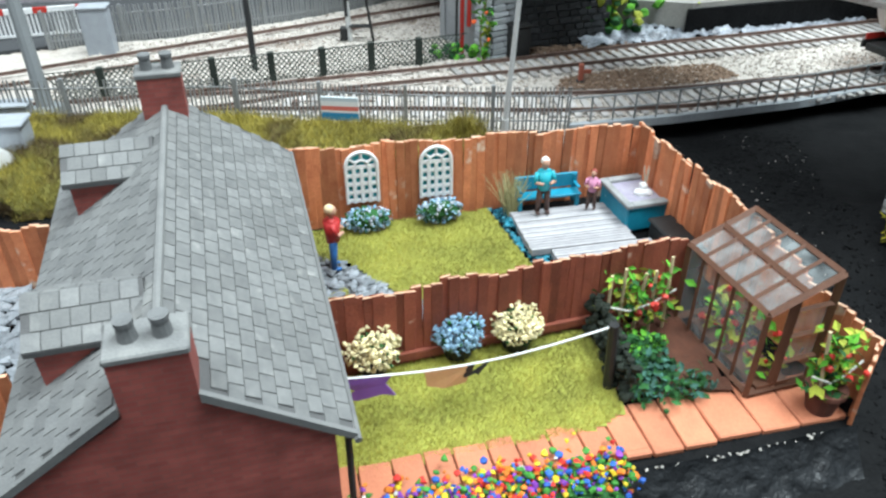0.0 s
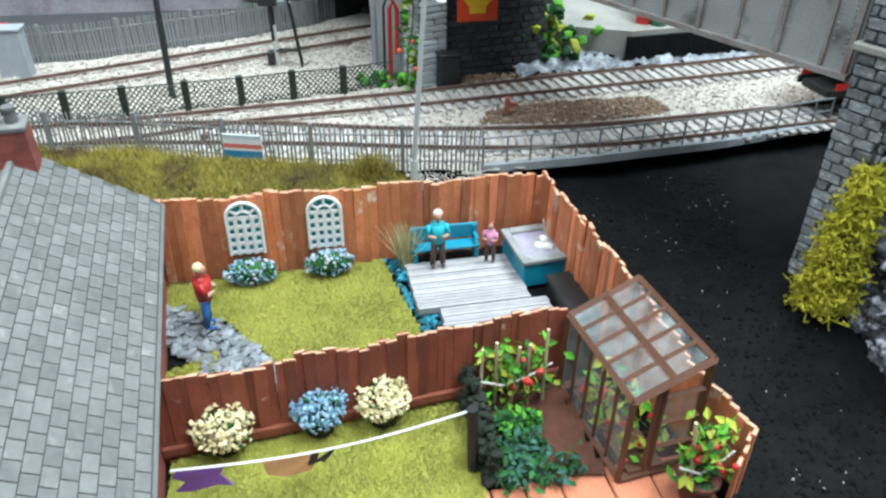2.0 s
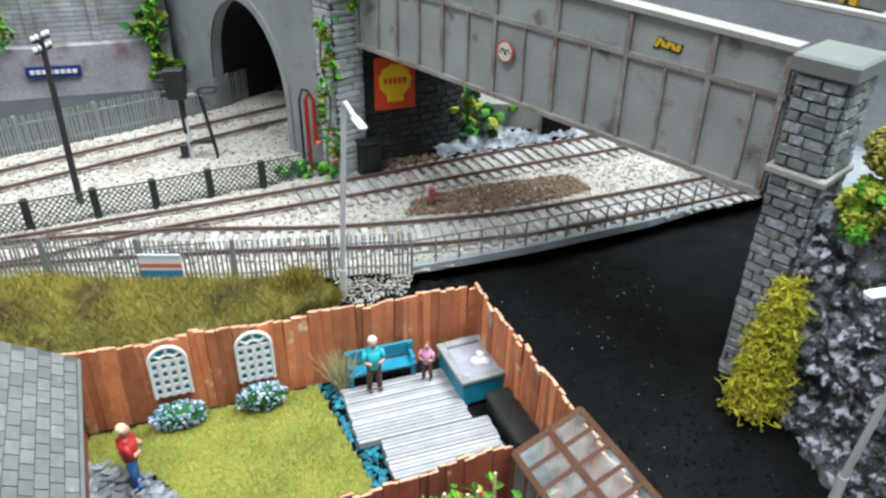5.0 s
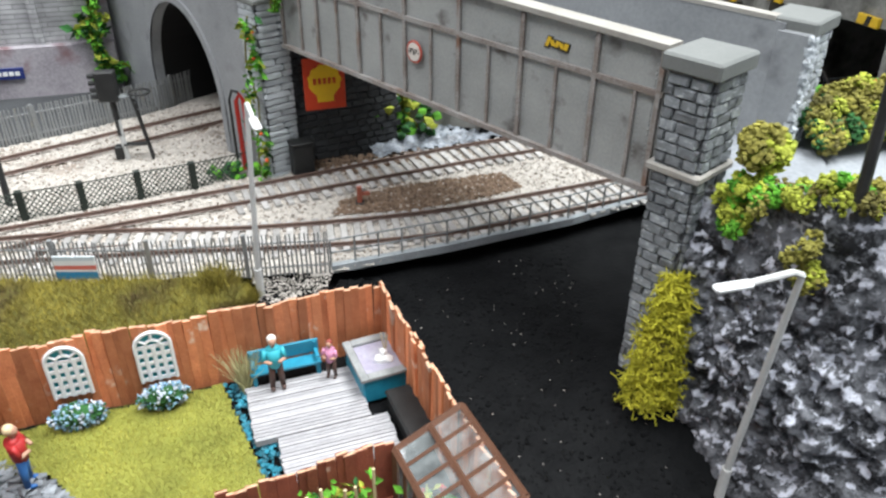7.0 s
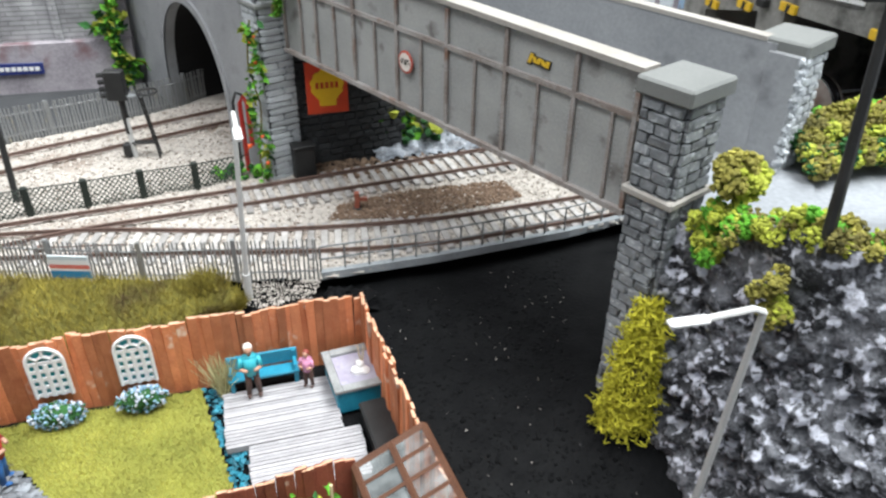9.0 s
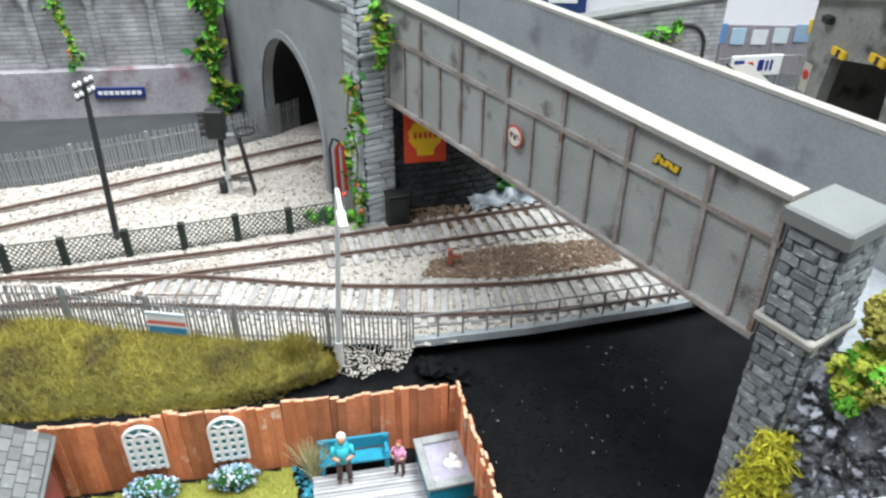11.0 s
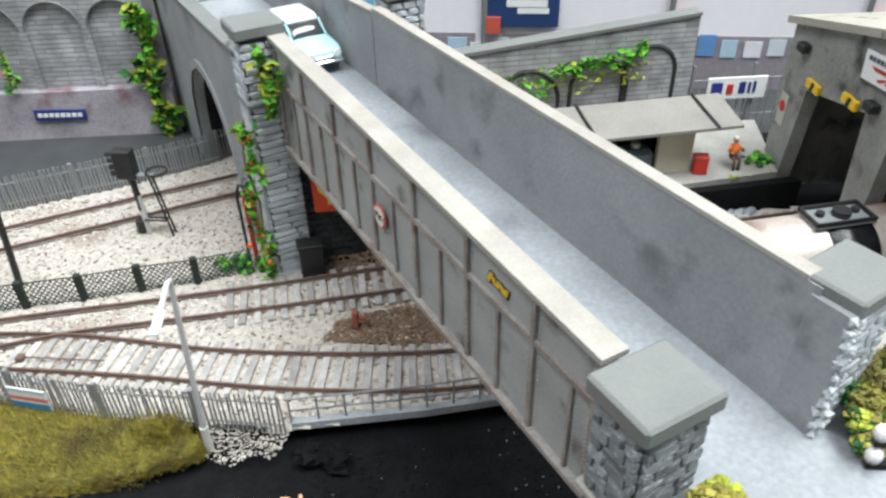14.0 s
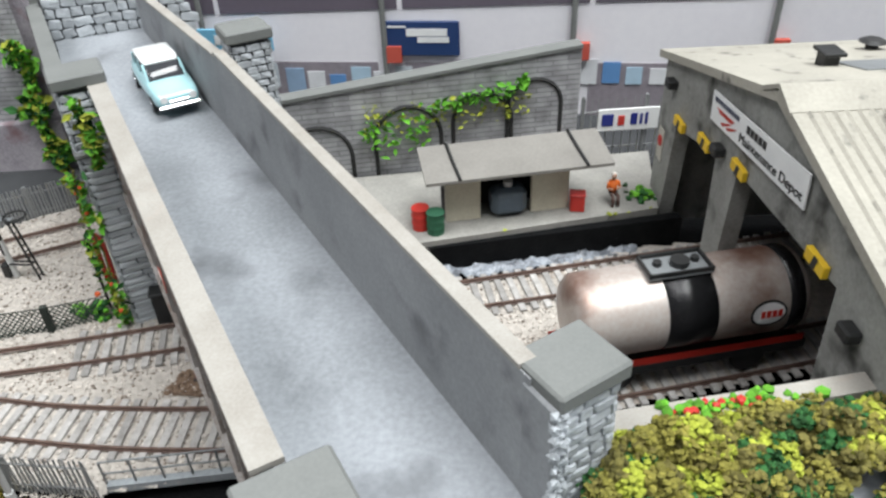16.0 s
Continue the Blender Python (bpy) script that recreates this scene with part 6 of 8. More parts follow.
def stack(y, ztop, w, d, label):
    bm = bmesh.new()
    box(bm, -w, y - d, RG - 0.75, w, y + d, ztop - 0.12)
    st = part("chimney", bm, M_BRICK, hs, label)
    bm = bmesh.new()
    box(bm, -w - 0.03, y - d - 0.03, ztop - 0.14, w + 0.03, y + d + 0.03, ztop, 0.03)
    part("chimney_cap", bm, M_SLATE, st)
    for sx in (-0.24, 0.24):
        bm = bmesh.new()
        rod(bm, (sx, y, ztop), (sx, y, ztop + 0.32), 0.15, 12, 0.12)
        rod(bm, (sx, y, ztop + 0.28), (sx, y, ztop + 0.36), 0.145, 12)
        rod(bm, (sx, y, ztop + 0.361), (sx, y, ztop + 0.365), 0.09, 12)
        part("chimney_pot", bm, mat("grey_clay_pot", (0.16, 0.165, 0.165)), st)
    return st


stack(0.376, 5.3, 0.57, 0.38, "red brick chimney stack with two grey pots")
stack(HL - 0.3, 5.55, 0.5, 0.3, "red brick chimney stack at the far gable")
sl = math.atan2(RG - EV + 0.15, 2.82)
slope_len = math.hypot(RG - EV + 0.15, 2.82)
for dy in (2.55, 7.75):
    d0, dz, dr, dw = -2.05, 3.85, 4.42, 0.85
    bm = bmesh.new()
    slab(bm, [(dy - dw + 0.1, EV), (dy + dw - 0.1, EV), (dy + dw - 0.1, dz + 0.25), (dy, dr + 0.12), (dy - dw + 0.1, dz + 0.25)], "x", d0, 0.0)
    dm = part("dormer", bm, M_BRICK, hs, "brick dormer with its own slate roof")
    for s in (-1, 1):
        bm = bmesh.new()
        slab(bm, [(dy, dr + 0.16), (dy + s * dw, dz + 0.2), (dy + s * dw, dz + 0.3), (dy, dr + 0.26)], "x", d0 - 0.12, -0.25)
        part("dormer_roof", bm, M_SLATE_D, dm)
        k = math.atan2(dr - dz, dw)
        for r in range(3):
            for c in range(6):
                f0, f1 = r / 3, (r + 1) / 3
                bm = bmesh.new()
                x = d0 - 0.12 + 0.31 * c + (0.15 if r % 2 else 0)
                x1 = min(x + 0.29, -0.25)
                if x1 - x < 0.08:
                    bm.free()
                    continue
                slab(bm, [(dy + s * dw * f0, lerp(dr + 0.26, dz + 0.3, f0) + 0.01), (dy + s * dw * f1, lerp(dr + 0.26, dz + 0.3, f1) + 0.035), (dy + s * dw * f1, lerp(dr + 0.26, dz + 0.3, f1)), (dy + s * dw * f0, lerp(dr + 0.26, dz + 0.3, f0) - 0.01)], "x", x, x1)
                part("slate", bm, M_SLATE, dm)

# grass bank and its fringe
BANK = [(-16.5, 20.2), (-13.0, 19.6), (-10.2, 20.6), (-8.0, 21.5), (-2.8, 22.1), (0.4, 22.8), (1.8, 23.5), (2.0, 23.9), (1.2, 24.2), (-2, 24.2), (-8, 25.0), (-16.5, 24.9)]


def bank_z(x, y):
    ed = 21.45 + 0.13 * (x + 8) if x > -8 else 21.45 + 0.38 * (x + 8)
    f = min(max((y - ed) / 2.8, 0), 1)
    k = min(max((2.3 - x) / 1.5, 0), 1)
    return 1.3 + (1.2 * math.sin(min(1.0, 1.25 * f ** 0.6) * math.pi * 0.5) + 0.22 * fractal(x * 0.7, y * 0.7) * min(1, 4 * f)) * (0.45 + 0.55 * k)


tagged(fan_sheet("grass_bank", BANK, 0.07, bank_z, mat("olive_grass_mat", (0.20, 0.185, 0.04), (0.09, 0.085, 0.02), 0.95, 130, 2200, 0.8)), "olive-brown rough grass bank below the railings", "grass bank", kind="structure")
tagged(blades("rough_grass", 48000, scatter_in(BANK, bank_z), M_BLADE_D, None, 0.33, 0.024, "", random.Random(44), 0.9), "rough olive grass fibres on the bank", "grass", kind="stuff")


def toe(q):
    """Places along the foot of the bank, where the fibres hang over the edge."""
    k = q.randrange(0, 7)
    f = q.random()
    x, y = lerp(BANK[k][0], BANK[k + 1][0], f) + q.gauss(0, 0.05), lerp(BANK[k][1], BANK[k + 1][1], f) + q.gauss(-0.03, 0.07)
    return (x, y, max(ground_z(x, y), bank_z(x, y) - 0.12))


tagged(blades("rough_grass", 9000, toe, M_BLADE_D, None, 0.3, 0.026, "", random.Random(47), 1.1), "fringe of olive grass fibres at the foot of the bank", "grass", kind="stuff")
tussock = thing("grass_tussock", 0.75, 23.9, 2.2, "taller olive tussock at the end of the bank", "grass tuft")
blades("long_grass", 1500, lambda q: (q.gauss(0, 0.3), q.gauss(0, 0.2), max(0.0, q.gauss(0.15, 0.15))), M_BLADE_D, tussock, 0.5, 0.03, "", random.Random(45), 0.8)
tagged(pebbles("white_gravel", 800, scatter_in([(2.1, 23.5), (2.9, 23.3), (3.6, 23.7), (4.2, 23.6), (4.5, 24.4), (1.8, 24.5)], lambda x, y: 1.75 + 0.3 * (y - 23.3)), M_BSTONE, None, 0.036, random.Random(46)), "pale gravel spilled at the end of the railings", "gravel", kind="stuff")

# roof slates, the slope the camera passes as single pieces
slm_ = bbox(-0.5, -0.5, -0.02, 0.5, 0.5, 0.035, 0.012)
so = link("slate", slm_, M_SLATE)
SLATE = so.data
bpy.data.objects.remove(so)
rng = random.Random(33)
ROWS_R, COLS_R = 12, 25
for s in (1, -1):
    joined = bmesh.new()
    for r in range(ROWS_R):
        f = (r + 0.5) / ROWS_R
        for c in range(COLS_R):
            w = (HL + 0.15) / COLS_R
            y = -0.01 + (c + 0.5 + (0.5 if r % 2 else 0)) * w
            if y > HL + 0.15 - w * 0.3:
                continue
            if abs(y - 0.36) < 0.5 and f < 0.24 or abs(y - HL + 0.3) < 0.35 and f < 0.2:
                continue
            x, z = s * 2.82 * f, lerp(RG + 0.09, EV - 0.06, f)
            if s > 0:
                piece("slate", SLATE, hs, x, y, z, 0, s * math.degrees(sl) - s * 3 + rng.uniform(-1, 1), rng.uniform(-1, 1), (slope_len / ROWS_R * 0.94, w - 0.022, 0.9))
            else:
                m = pose(x, y, z, 0, s * math.degrees(sl) - s * 3, 0)
                tmp = bmesh.ops.create_cube(joined, size=1.0)
                bmesh.ops.transform(joined, matrix=m @ Matrix.Diagonal((slope_len / ROWS_R * 1.12, w - 0.025, 0.055, 1)), verts=tmp["verts"])
    if s < 0:
        part("slate_field", joined, M_SLATE, hs)["kind"] = "stuff"
    else:
        joined.free()

# dust and grit on the black ground
ROADP = [(6.4, 20.6), (9.8, 12.3), (9.0, 9.0), (14, 8.5), (14.2, 15.0), (12.0, 18.0), (13.5, 26.5), (8.5, 25.2), (4.6, 24.2)]
tagged(pebbles("grit", 260, scatter_in(ROADP, lambda x, y: ground_z(x, y) + 0.01), M_BSTONE, None, 0.026, random.Random(101)), "pale specks of grit on the black ground", "grit", kind="stuff")
tagged(pebbles("black_lumps", 5200, scatter_in(ROADP, lambda x, y: ground_z(x, y)), M_BLACK, None, 0.075, random.Random(102), 0.6), "fine black textured lumps on the road", "grit", kind="stuff")


# ---- railings, lamps and lineside gear ----
def palisade(pts, z0, label, height, step, seed, panel, wide=0.035):
    t = thing("palisade_fence", pts[0][0], pts[0][1], z0, label, "fence", "palisade fences")
    bm = bbox(-wide, -0.02, 0, wide, 0.02, height, 0.0)
    for v in bm.verts:
        if v.co.z > height * 0.9 and abs(v.co.x) > 0:
            v.co.x *= 0.6
    o = link("pale", bm, M_PALE)
    me = o.data
    bpy.data.objects.remove(o)
    rng = random.Random(seed)
    for x, y, h in along(pts, step):
        piece("pale", me, t, x - pts[0][0], y - pts[0][1], 0, rng.uniform(-1, 1), rng.uniform(-2, 2), h)
    for x, y, h in along(pts, panel):
        piece("post", PPOST, t, x - pts[0][0], y - pts[0][1], 0, 0, 0, h, (1, 1, height * 1.04))
    for (x0, y0), (x1, y1) in zip(pts, pts[1:]):
        for f in (0.22, 0.8):
            bm = bmesh.new()
            rod(bm, (x0 - pts[0][0], y0 - pts[0][1], f * height), (x1 - pts[0][0], y1 - pts[0][1], f * height), 0.035, 5)
            part("rail", bm, M_PALE, t)
    return t


M_PALE = mat("weathered_grey_steel", (0.25, 0.26, 0.26), (0.18, 0.185, 0.185), 0.55, 120, 1500, 0.15, stain=((0.30, 0.28, 0.22), 120, 0.6, 0.75))
o = link("post", bbox(-0.07, -0.07, 0, 0.07, 0.07, 1.0, 0.01), M_PALE)
PPOST = o.data
bpy.data.objects.remove(o)
palisade([(-16.5, 24.9), (-8, 25.15), (-1.7, 24.35), (4.45, 24.3)], 2.25, "grey steel palisade fence along the top of the bank", 1.6, 0.15, 5, 3.05)
palisade([(-18, 33.4), (-15.9, 34.25), (-13, 35.1), (-7.6, 38.0), (-3.65, 40.6), (-2.4, 42.2)], 2.2, "close-set grey steel palisade fence before the tarmac yard", 1.7, 0.15, 6, 3.3, 0.052)
ps = thing("fence_sign", -3.6, 24.35, 3.05, "small sign with red, white and blue bands on the fence", "sign", rz=-6)
for i, (c, h0, h1) in enumerate((((0.50, 0.58, 0.62), 0.28, 0.42), ((0.75, 0.76, 0.76), 0.1, 0.28), ((0.62, 0.16, 0.13), -0.06, 0.1), ((0.75, 0.76, 0.76), -0.14, -0.06), ((0.03, 0.22, 0.42), -0.42, -0.14))):
    part("colour_band", bbox(-0.66, -0.06, h0, 0.66, -0.03, h1), paint("band_%d" % i, c, 0.4), ps)
part("plate", bbox(-0.68, -0.03, -0.44, 0.68, 0.0, 0.44, 0.01), M_WHITE, ps)

# chain-link fence with dark posts
CL = [(-15.3, 27.1), (-9.1, 28.85), (-7.05, 29.5), (-5.15, 30.05), (-3.08, 30.82), (-1.13, 31.4), (1.05, 32.3)]
cf = thing("chain_link_fence", CL[0][0], CL[0][1], 2.15, "dark green chain-link fence with black posts between the tracks", "fence")
ox, oy = CL[0]
wires_v, wires_f = [], []


def wire(p, q, r=0.026):
    d = (Vector(q) - Vector(p)).normalized()
    u = d.cross(Vector((0.3, 0.9, 0.1))).normalized() * r
    w = d.cross(u).normalized() * r
    i = len(wires_v)
    for b in (p, q):
        for k in (u, -0.5 * u + 0.87 * w, -0.5 * u - 0.87 * w):
            wires_v.append(tuple(Vector(b) + k))
    wires_f.extend([(i, i + 1, i + 4, i + 3), (i + 1, i + 2, i + 5, i + 4), (i + 2, i, i + 3, i + 5)])


H_CL = 1.15
cum = along(CL, 0.21)
for j in range(len(cum)):
    x, y, h = cum[j]
    for sgn_ in (1, -1):
        k = j + sgn_ * 5
        if 0 <= k < len(cum):
            x2, y2, _ = cum[k]
            wire((x - ox, y - oy, 0.0), (x2 - ox, y2 - oy, H_CL))
quick_mesh("wire_mesh", wires_v, wires_f, M_GREENWIRE, cf)["kind"] = "stuff"
for x, y, h in along([(-15.3, 27.1), (1.05, 32.3)], 17.2 / 8.0):
    b = min(range(len(cum)), key=lambda i: abs(cum[i][0] - x))
    px, py, hh = cum[b]
    bm = bmesh.new()
    box(bm, -0.13, -0.12, 0, 0.13, 0.12, 1.28, 0.02)
    q = part("post", bm, M_POSTBLK, cf)
    place(q, px - ox, py - oy, -0.05, 0, 0, hh)
bm = bmesh.new()
for a, b in zip(CL, CL[1:]):
    rod(bm, (a[0] - ox, a[1] - oy, H_CL), (b[0] - ox, b[1] - oy, H_CL), 0.02, 5)
part("top_wire", bm, M_POSTBLK, cf)

# walkway edge beam and its handrail
WK = [(4.5, 24.75), (8.6, 25.65), (13.7, 27.1), (18.6, 29.0)]
wb = thing("edge_beam", WK[0][0], WK[0][1], 1.2, "grey concrete edge beam beside the siding", "kerb", kind="structure")
bm = bmesh.new()
for (x0, y0), (x1, y1) in zip(WK, WK[1:]):
    d = (Vector((x1, y1)) - Vector((x0, y0))).normalized()
    n_ = Vector((-d.y, d.x)) * 0.12
    prism(bm, [(x0 - ox * 0 - WK[0][0] - n_.x, y0 - WK[0][1] - n_.y), (x1 - WK[0][0] - n_.x, y1 - WK[0][1] - n_.y), (x1 - WK[0][0] + n_.x, y1 - WK[0][1] + n_.y), (x0 - WK[0][0] + n_.x, y0 - WK[0][1] + n_.y)], 0.78, 1.08)
part("beam", bm, mat("blue_grey_concrete", (0.36, 0.39, 0.41), (0.22, 0.24, 0.25), 0.7, 90, 900, 0.3), wb)
hr = thing("handrail", WK[0][0], WK[0][1], 2.25, "thin grey handrail along the edge beam", "handrail")
tops = []
bm = bmesh.new()
for x, y, h in along(WK, 0.85):
    part("upright", rod(bmesh.new(), (x - WK[0][0], y - WK[0][1], 0), (x - WK[0][0], y - WK[0][1], 1.0), 0.035, 6), M_GREYPLASTIC, hr)
    tops.append((x - WK[0][0], y - WK[0][1], 1.0))
for f in (1.0, 0.5):
    bm = bmesh.new()
    tube(bm, [(a, b, f) for a, b, c in tops], 0.033, 5)
    part("rail", bm, M_GREYPLASTIC, hr)
rf = thing("rubble", 4.9, 24.0, 1.5, "low black rubble at the end of the beam", "rubble")
pebbles("lumps", 40, lambda r: (r.uniform(-0.2, 1.3), r.uniform(-0.35, 0.35), r.uniform(0, 0.35)), M_BLACK, rf, 0.3, random.Random(3))


def street_lamp(bx, by, bz, tx, ty, tz, ax, ay, az, label):
    t = thing("street_lamp", bx, by, bz, label, "street lamp", "street lamps")
    r = 0.1
    top = (tx - bx, ty - by, tz - bz)
    bm = bmesh.new()
    rod(bm, (0, 0, 0), (0, 0, 1.0), 0.13, 10)
    part("base", bm, M_LAMPGREY, t)
    bm = bmesh.new()
    rod(bm, (0, 0, 0.9), top, 0.095, 10, 0.075)
    part("post", bm, M_LAMPGREY, t)
    arm = Vector((ax - bx, ay - by, az - bz))
    tv = Vector(top)
    bm = bmesh.new()
    m = tv.lerp(arm, 0.12) + Vector((0, 0, 0.10))
    e = tv.lerp(arm, 0.62)
    tube(bm, [tuple(tv), tuple(m), tuple(e)], 0.075, 8)
    part("arm", bm, M_LAMPGREY, t)
    bm = bmesh.new()
    d = (arm - tv).normalized()
    q = d.to_track_quat("X", "Z").to_matrix().to_4x4()
    L = (arm - tv).length * 0.42
    box(bm, 0, -0.12, -0.08, L, 0.12, 0.06, 0.05)
    bmesh.ops.transform(bm, matrix=Matrix.Translation(tv.lerp(arm, 0.58)) @ q, verts=bm.verts)
    part("lantern", bm, M_WHITE, t, "white lantern head")
    return t


street_lamp(2.15, 23.8, 1.9, 2.5, 23.75, 8.5, 3.0, 21.65, 8.6, "pale grey street lamp beside the railings")
street_lamp(14.0, 14.5, 1.2, 13.94, 13.95, 8.2, 11.95, 13.6, 8.28, "pale grey street lamp with a white head before the rock")

# telegraph poles
def telegraph(bx, by, bz, tx, ty, tz, label, turn=0, r=0.12):
    t = thing("telegraph_pole", bx, by, bz, label, "telegraph pole", "telegraph poles")
    top = Vector((tx - bx, ty - by, tz - bz))
    bm = bmesh.new()
    rod(bm, (0, 0, 0), tuple(top), r * 1.15, 8, r * 0.85)
    part("pole", bm, M_BLKPLASTIC, t)
    for k in (0.93, 0.99):
        p = top * k
        bm = bmesh.new()
        box(bm, -0.5, -0.05, -0.05, 0.5, 0.05, 0.05, 0.01)
        place(part("crossarm", bm, M_BLKPLASTIC, t), *p, 0, 0, turn)
        for s in (-0.44, -0.2, 0.2, 0.44):
            bm = bmesh.new()
            ball(bm, (p.x + s * math.cos(radians(turn)), p.y + s * math.sin(radians(turn)), p.z + 0.12), 0.085, 2, (1, 1, 1.3))
            part("insulator", bm, M_WHITE, t, "white insulator")
    return t


telegraph(-8.05, 30.75, 2.1, -8.35, 31.9, 8.35, "black telegraph pole with white insulators by the fence", 75)
telegraph(15.2, 14.6, 9.0, 15.2, 15.0, 14.1, "dark telegraph pole standing above the rock face", r=0.11)

# colour light signal with ladder
sg = thing("railway_signal", -4.39, 34.6, 2.2, "black colour-light signal with a ladder and platform ring", "railway signal")
part("post", rod(bmesh.new(), (0, 0, 0), (-0.05, 0, 1.9), 0.12, 10), M_LAMPGREY, sg, "grey lower post")
part("upper_post", rod(bmesh.new(), (-0.05, 0, 1.2), (-0.1, 0, 3.2), 0.13, 10), M_BLKPLASTIC, sg)
head = part("head", bbox(-0.58, -0.25, 2.75, 0.24, 0.22, 4.05, 0.05), M_BLKPLASTIC, sg, "black lamp head")
for k in range(4):
    part("lamp_hood", rod(bmesh.new(), (-0.55, -0.02, 2.95 + 0.3 * k), (-0.86, -0.02, 2.93 + 0.3 * k), 0.11, 10), M_BLKPLASTIC, head)
part("relay_box", bbox(-0.42, -0.22, 0.1, -0.08, 0.2, 0.72, 0.04), M_BLKPLASTIC, sg)
bm = bmesh.new()
for w_ in (-0.13, 0.13):
    rod(bm, (1.12, w_, 0.0), (0.72, w_, 3.0), 0.05, 6)
for k in range(10):
    rod(bm, (1.1 - 0.04 * k, -0.13, 0.2 + 0.3 * k), (1.1 - 0.04 * k, 0.13, 0.2 + 0.3 * k), 0.03, 5)
part("ladder", bm, M_BLKPLASTIC, sg)
for w_ in (-0.1, 0.12):
    part("stay", rod(bmesh.new(), (0, w_, 0.75), (1.02, w_, 0.75), 0.05, 6), M_BLKPLASTIC, sg)
part("platform", bbox(-0.1, -0.16, 2.86, 0.85, 0.16, 2.95, 0.02), M_GREYPLASTIC, sg)
part("guard_ring", tube(bmesh.new(), [(1.05 + 0.42 * math.cos(a * math.pi / 10), 0.42 * math.sin(a * math.pi / 10), 3.08) for a in range(21)], 0.05, 6), M_BLKPLASTIC, sg)

# little red marker post, point lever
rp = thing("marker_post", 5.65, 29.3, 2.0, "small rust-red marker post in the ballast", "marker post")
part("post", bbox(-0.1, -0.1, 0, 0.1, 0.1, 0.95, 0.02), paint("rust_red", (0.36, 0.11, 0.07)), rp)
part("foot", bbox(-0.16, -0.16, 0, 0.16, 0.16, 0.28, 0.02), M_BLKPLASTIC, rp)
part("arm", bbox(0.08, -0.05, 0.55, 0.42, 0.05, 0.72, 0.02), paint("rust_red", (0.36, 0.11, 0.07)), rp)

# ---- west end: crossing barrier, cabinets, white van, post ----
cb = thing("crossing_barrier", -19.2, 34.9, 2.4, "white crossing barrier with red bands and a skirt", "barrier", rz=17)
for i in range(8):
    part("arm_band", bbox(-2.4 + i * 0.62, -0.07, 1.05, -1.78 + i * 0.62, 0.07, 1.3), M_RED if i % 3 == 1 else M_WHITE, cb)
for i in range(26):
    part("skirt_bar", bbox(-2.3 + i * 0.185, -0.03, 0.1, -2.22 + i * 0.185, 0.03, 1.05), M_WHITE, cb)
part("bottom_rail", bbox(-2.4, -0.05, 0.0, 2.56, 0.05, 0.12), M_WHITE, cb)
for x, y, w, h, lab in ((-15.4, 33.0, 0.6, 2.3, "tall grey lineside cabinet by the yard fence"), (-14.3, 22.2, 0.75, 1.5, "grey relay cabinet at the end of the bank"), (-15.4, 25.0, 0.55, 1.0, "small grey relay box beside the fence")):
    c = thing("relay_cabinet", x, y, 1.9, lab, "cabinet", "relay cabinets", rz=8)
    part("body", bbox(-w, -w * 0.6, 0, w, w * 0.6, h, 0.04), mat("pale_blue_grey_steel", (0.34, 0.37, 0.40), (0.28, 0.30, 0.33), 0.5), c)
    part("lid", bbox(-w * 1.08, -w * 0.7, h, w * 1.08, w * 0.7, h + 0.14, 0.04), mat("pale_blue_grey_steel", (0.34, 0.37, 0.40)), c)
    part("door", bbox(-w * 0.85, -w * 0.63, 0.15, w * 0.85, -w * 0.6, h - 0.15, 0.01), mat("pale_blue_grey_steel", (0.34, 0.37, 0.40)), c)
vn = thing("van", -15.2, 19.6, 1.4, "plain white model van parked beside the bank", "van", rz=75)
bm = bmesh.new()
slab(bm, [(-2.6, 0.3), (2.5, 0.3), (2.6, 0.9), (2.3, 1.2), (1.6, 1.9), (1.3, 2.0), (-2.5, 2.05), (-2.6, 1.9)], "y", -0.95, 0.95)
bmesh.ops.bevel(bm, geom=list(bm.edges), offset=0.12, segments=2, affect="EDGES")
part("body", bm, M_WHITE, vn, smooth=False)
for x in (-1.6, 1.6):
    for y in (-0.9, 0.9):
        bm = bmesh.new()
        rod(bm, (x, y - 0.15, 0.38), (x, y + 0.15, 0.38), 0.4, 16)
        part("wheel", bm, M_BLKPLASTIC, vn)
gp2 = thing("catenary_post", -14.8, 26.0, 2.0, "thick grey metal post beside the crossing", "post")
bm = bmesh.new()
rod(bm, (0, 0, 0), (-0.9, 1.5, 9.0), 0.28, 10, 0.2)
part("mast", bm, M_GREYPLASTIC, gp2)
part("foot", bbox(-0.5, -0.5, 0, 0.5, 0.5, 0.5, 0.08), M_GREYPLASTIC, gp2)

# ---- small blue and white saloon on the bridge ----
M_CARBLUE = mat("pale_turquoise_car_paint", (0.40, 0.66, 0.69), (0.36, 0.60, 0.64), 0.25, 60, 900, 0.0, coat=0.6)
M_CARWHITE = mat("glossy_white_car_paint", (0.82, 0.84, 0.83), (0.78, 0.80, 0.80), 0.25, 60, 900, 0.0, coat=0.6)
M_CARGLASS = mat("dark_car_glass", (0.03, 0.035, 0.04), (0.05, 0.05, 0.055), 0.08, 60, 900, 0.0, spec=0.6)
M_CHROME = mat("chrome_trim", (0.75, 0.76, 0.77), (0.6, 0.6, 0.62), 0.15, 60, 900, 0.0, metal=1.0)
car = thing("saloon_car", 2.1, 38.9, road_z(2.1, 38.9), "pale turquoise and white small vintage saloon on the bridge", "car", rz=math.degrees(math.atan2(-0.80, 0.60)))


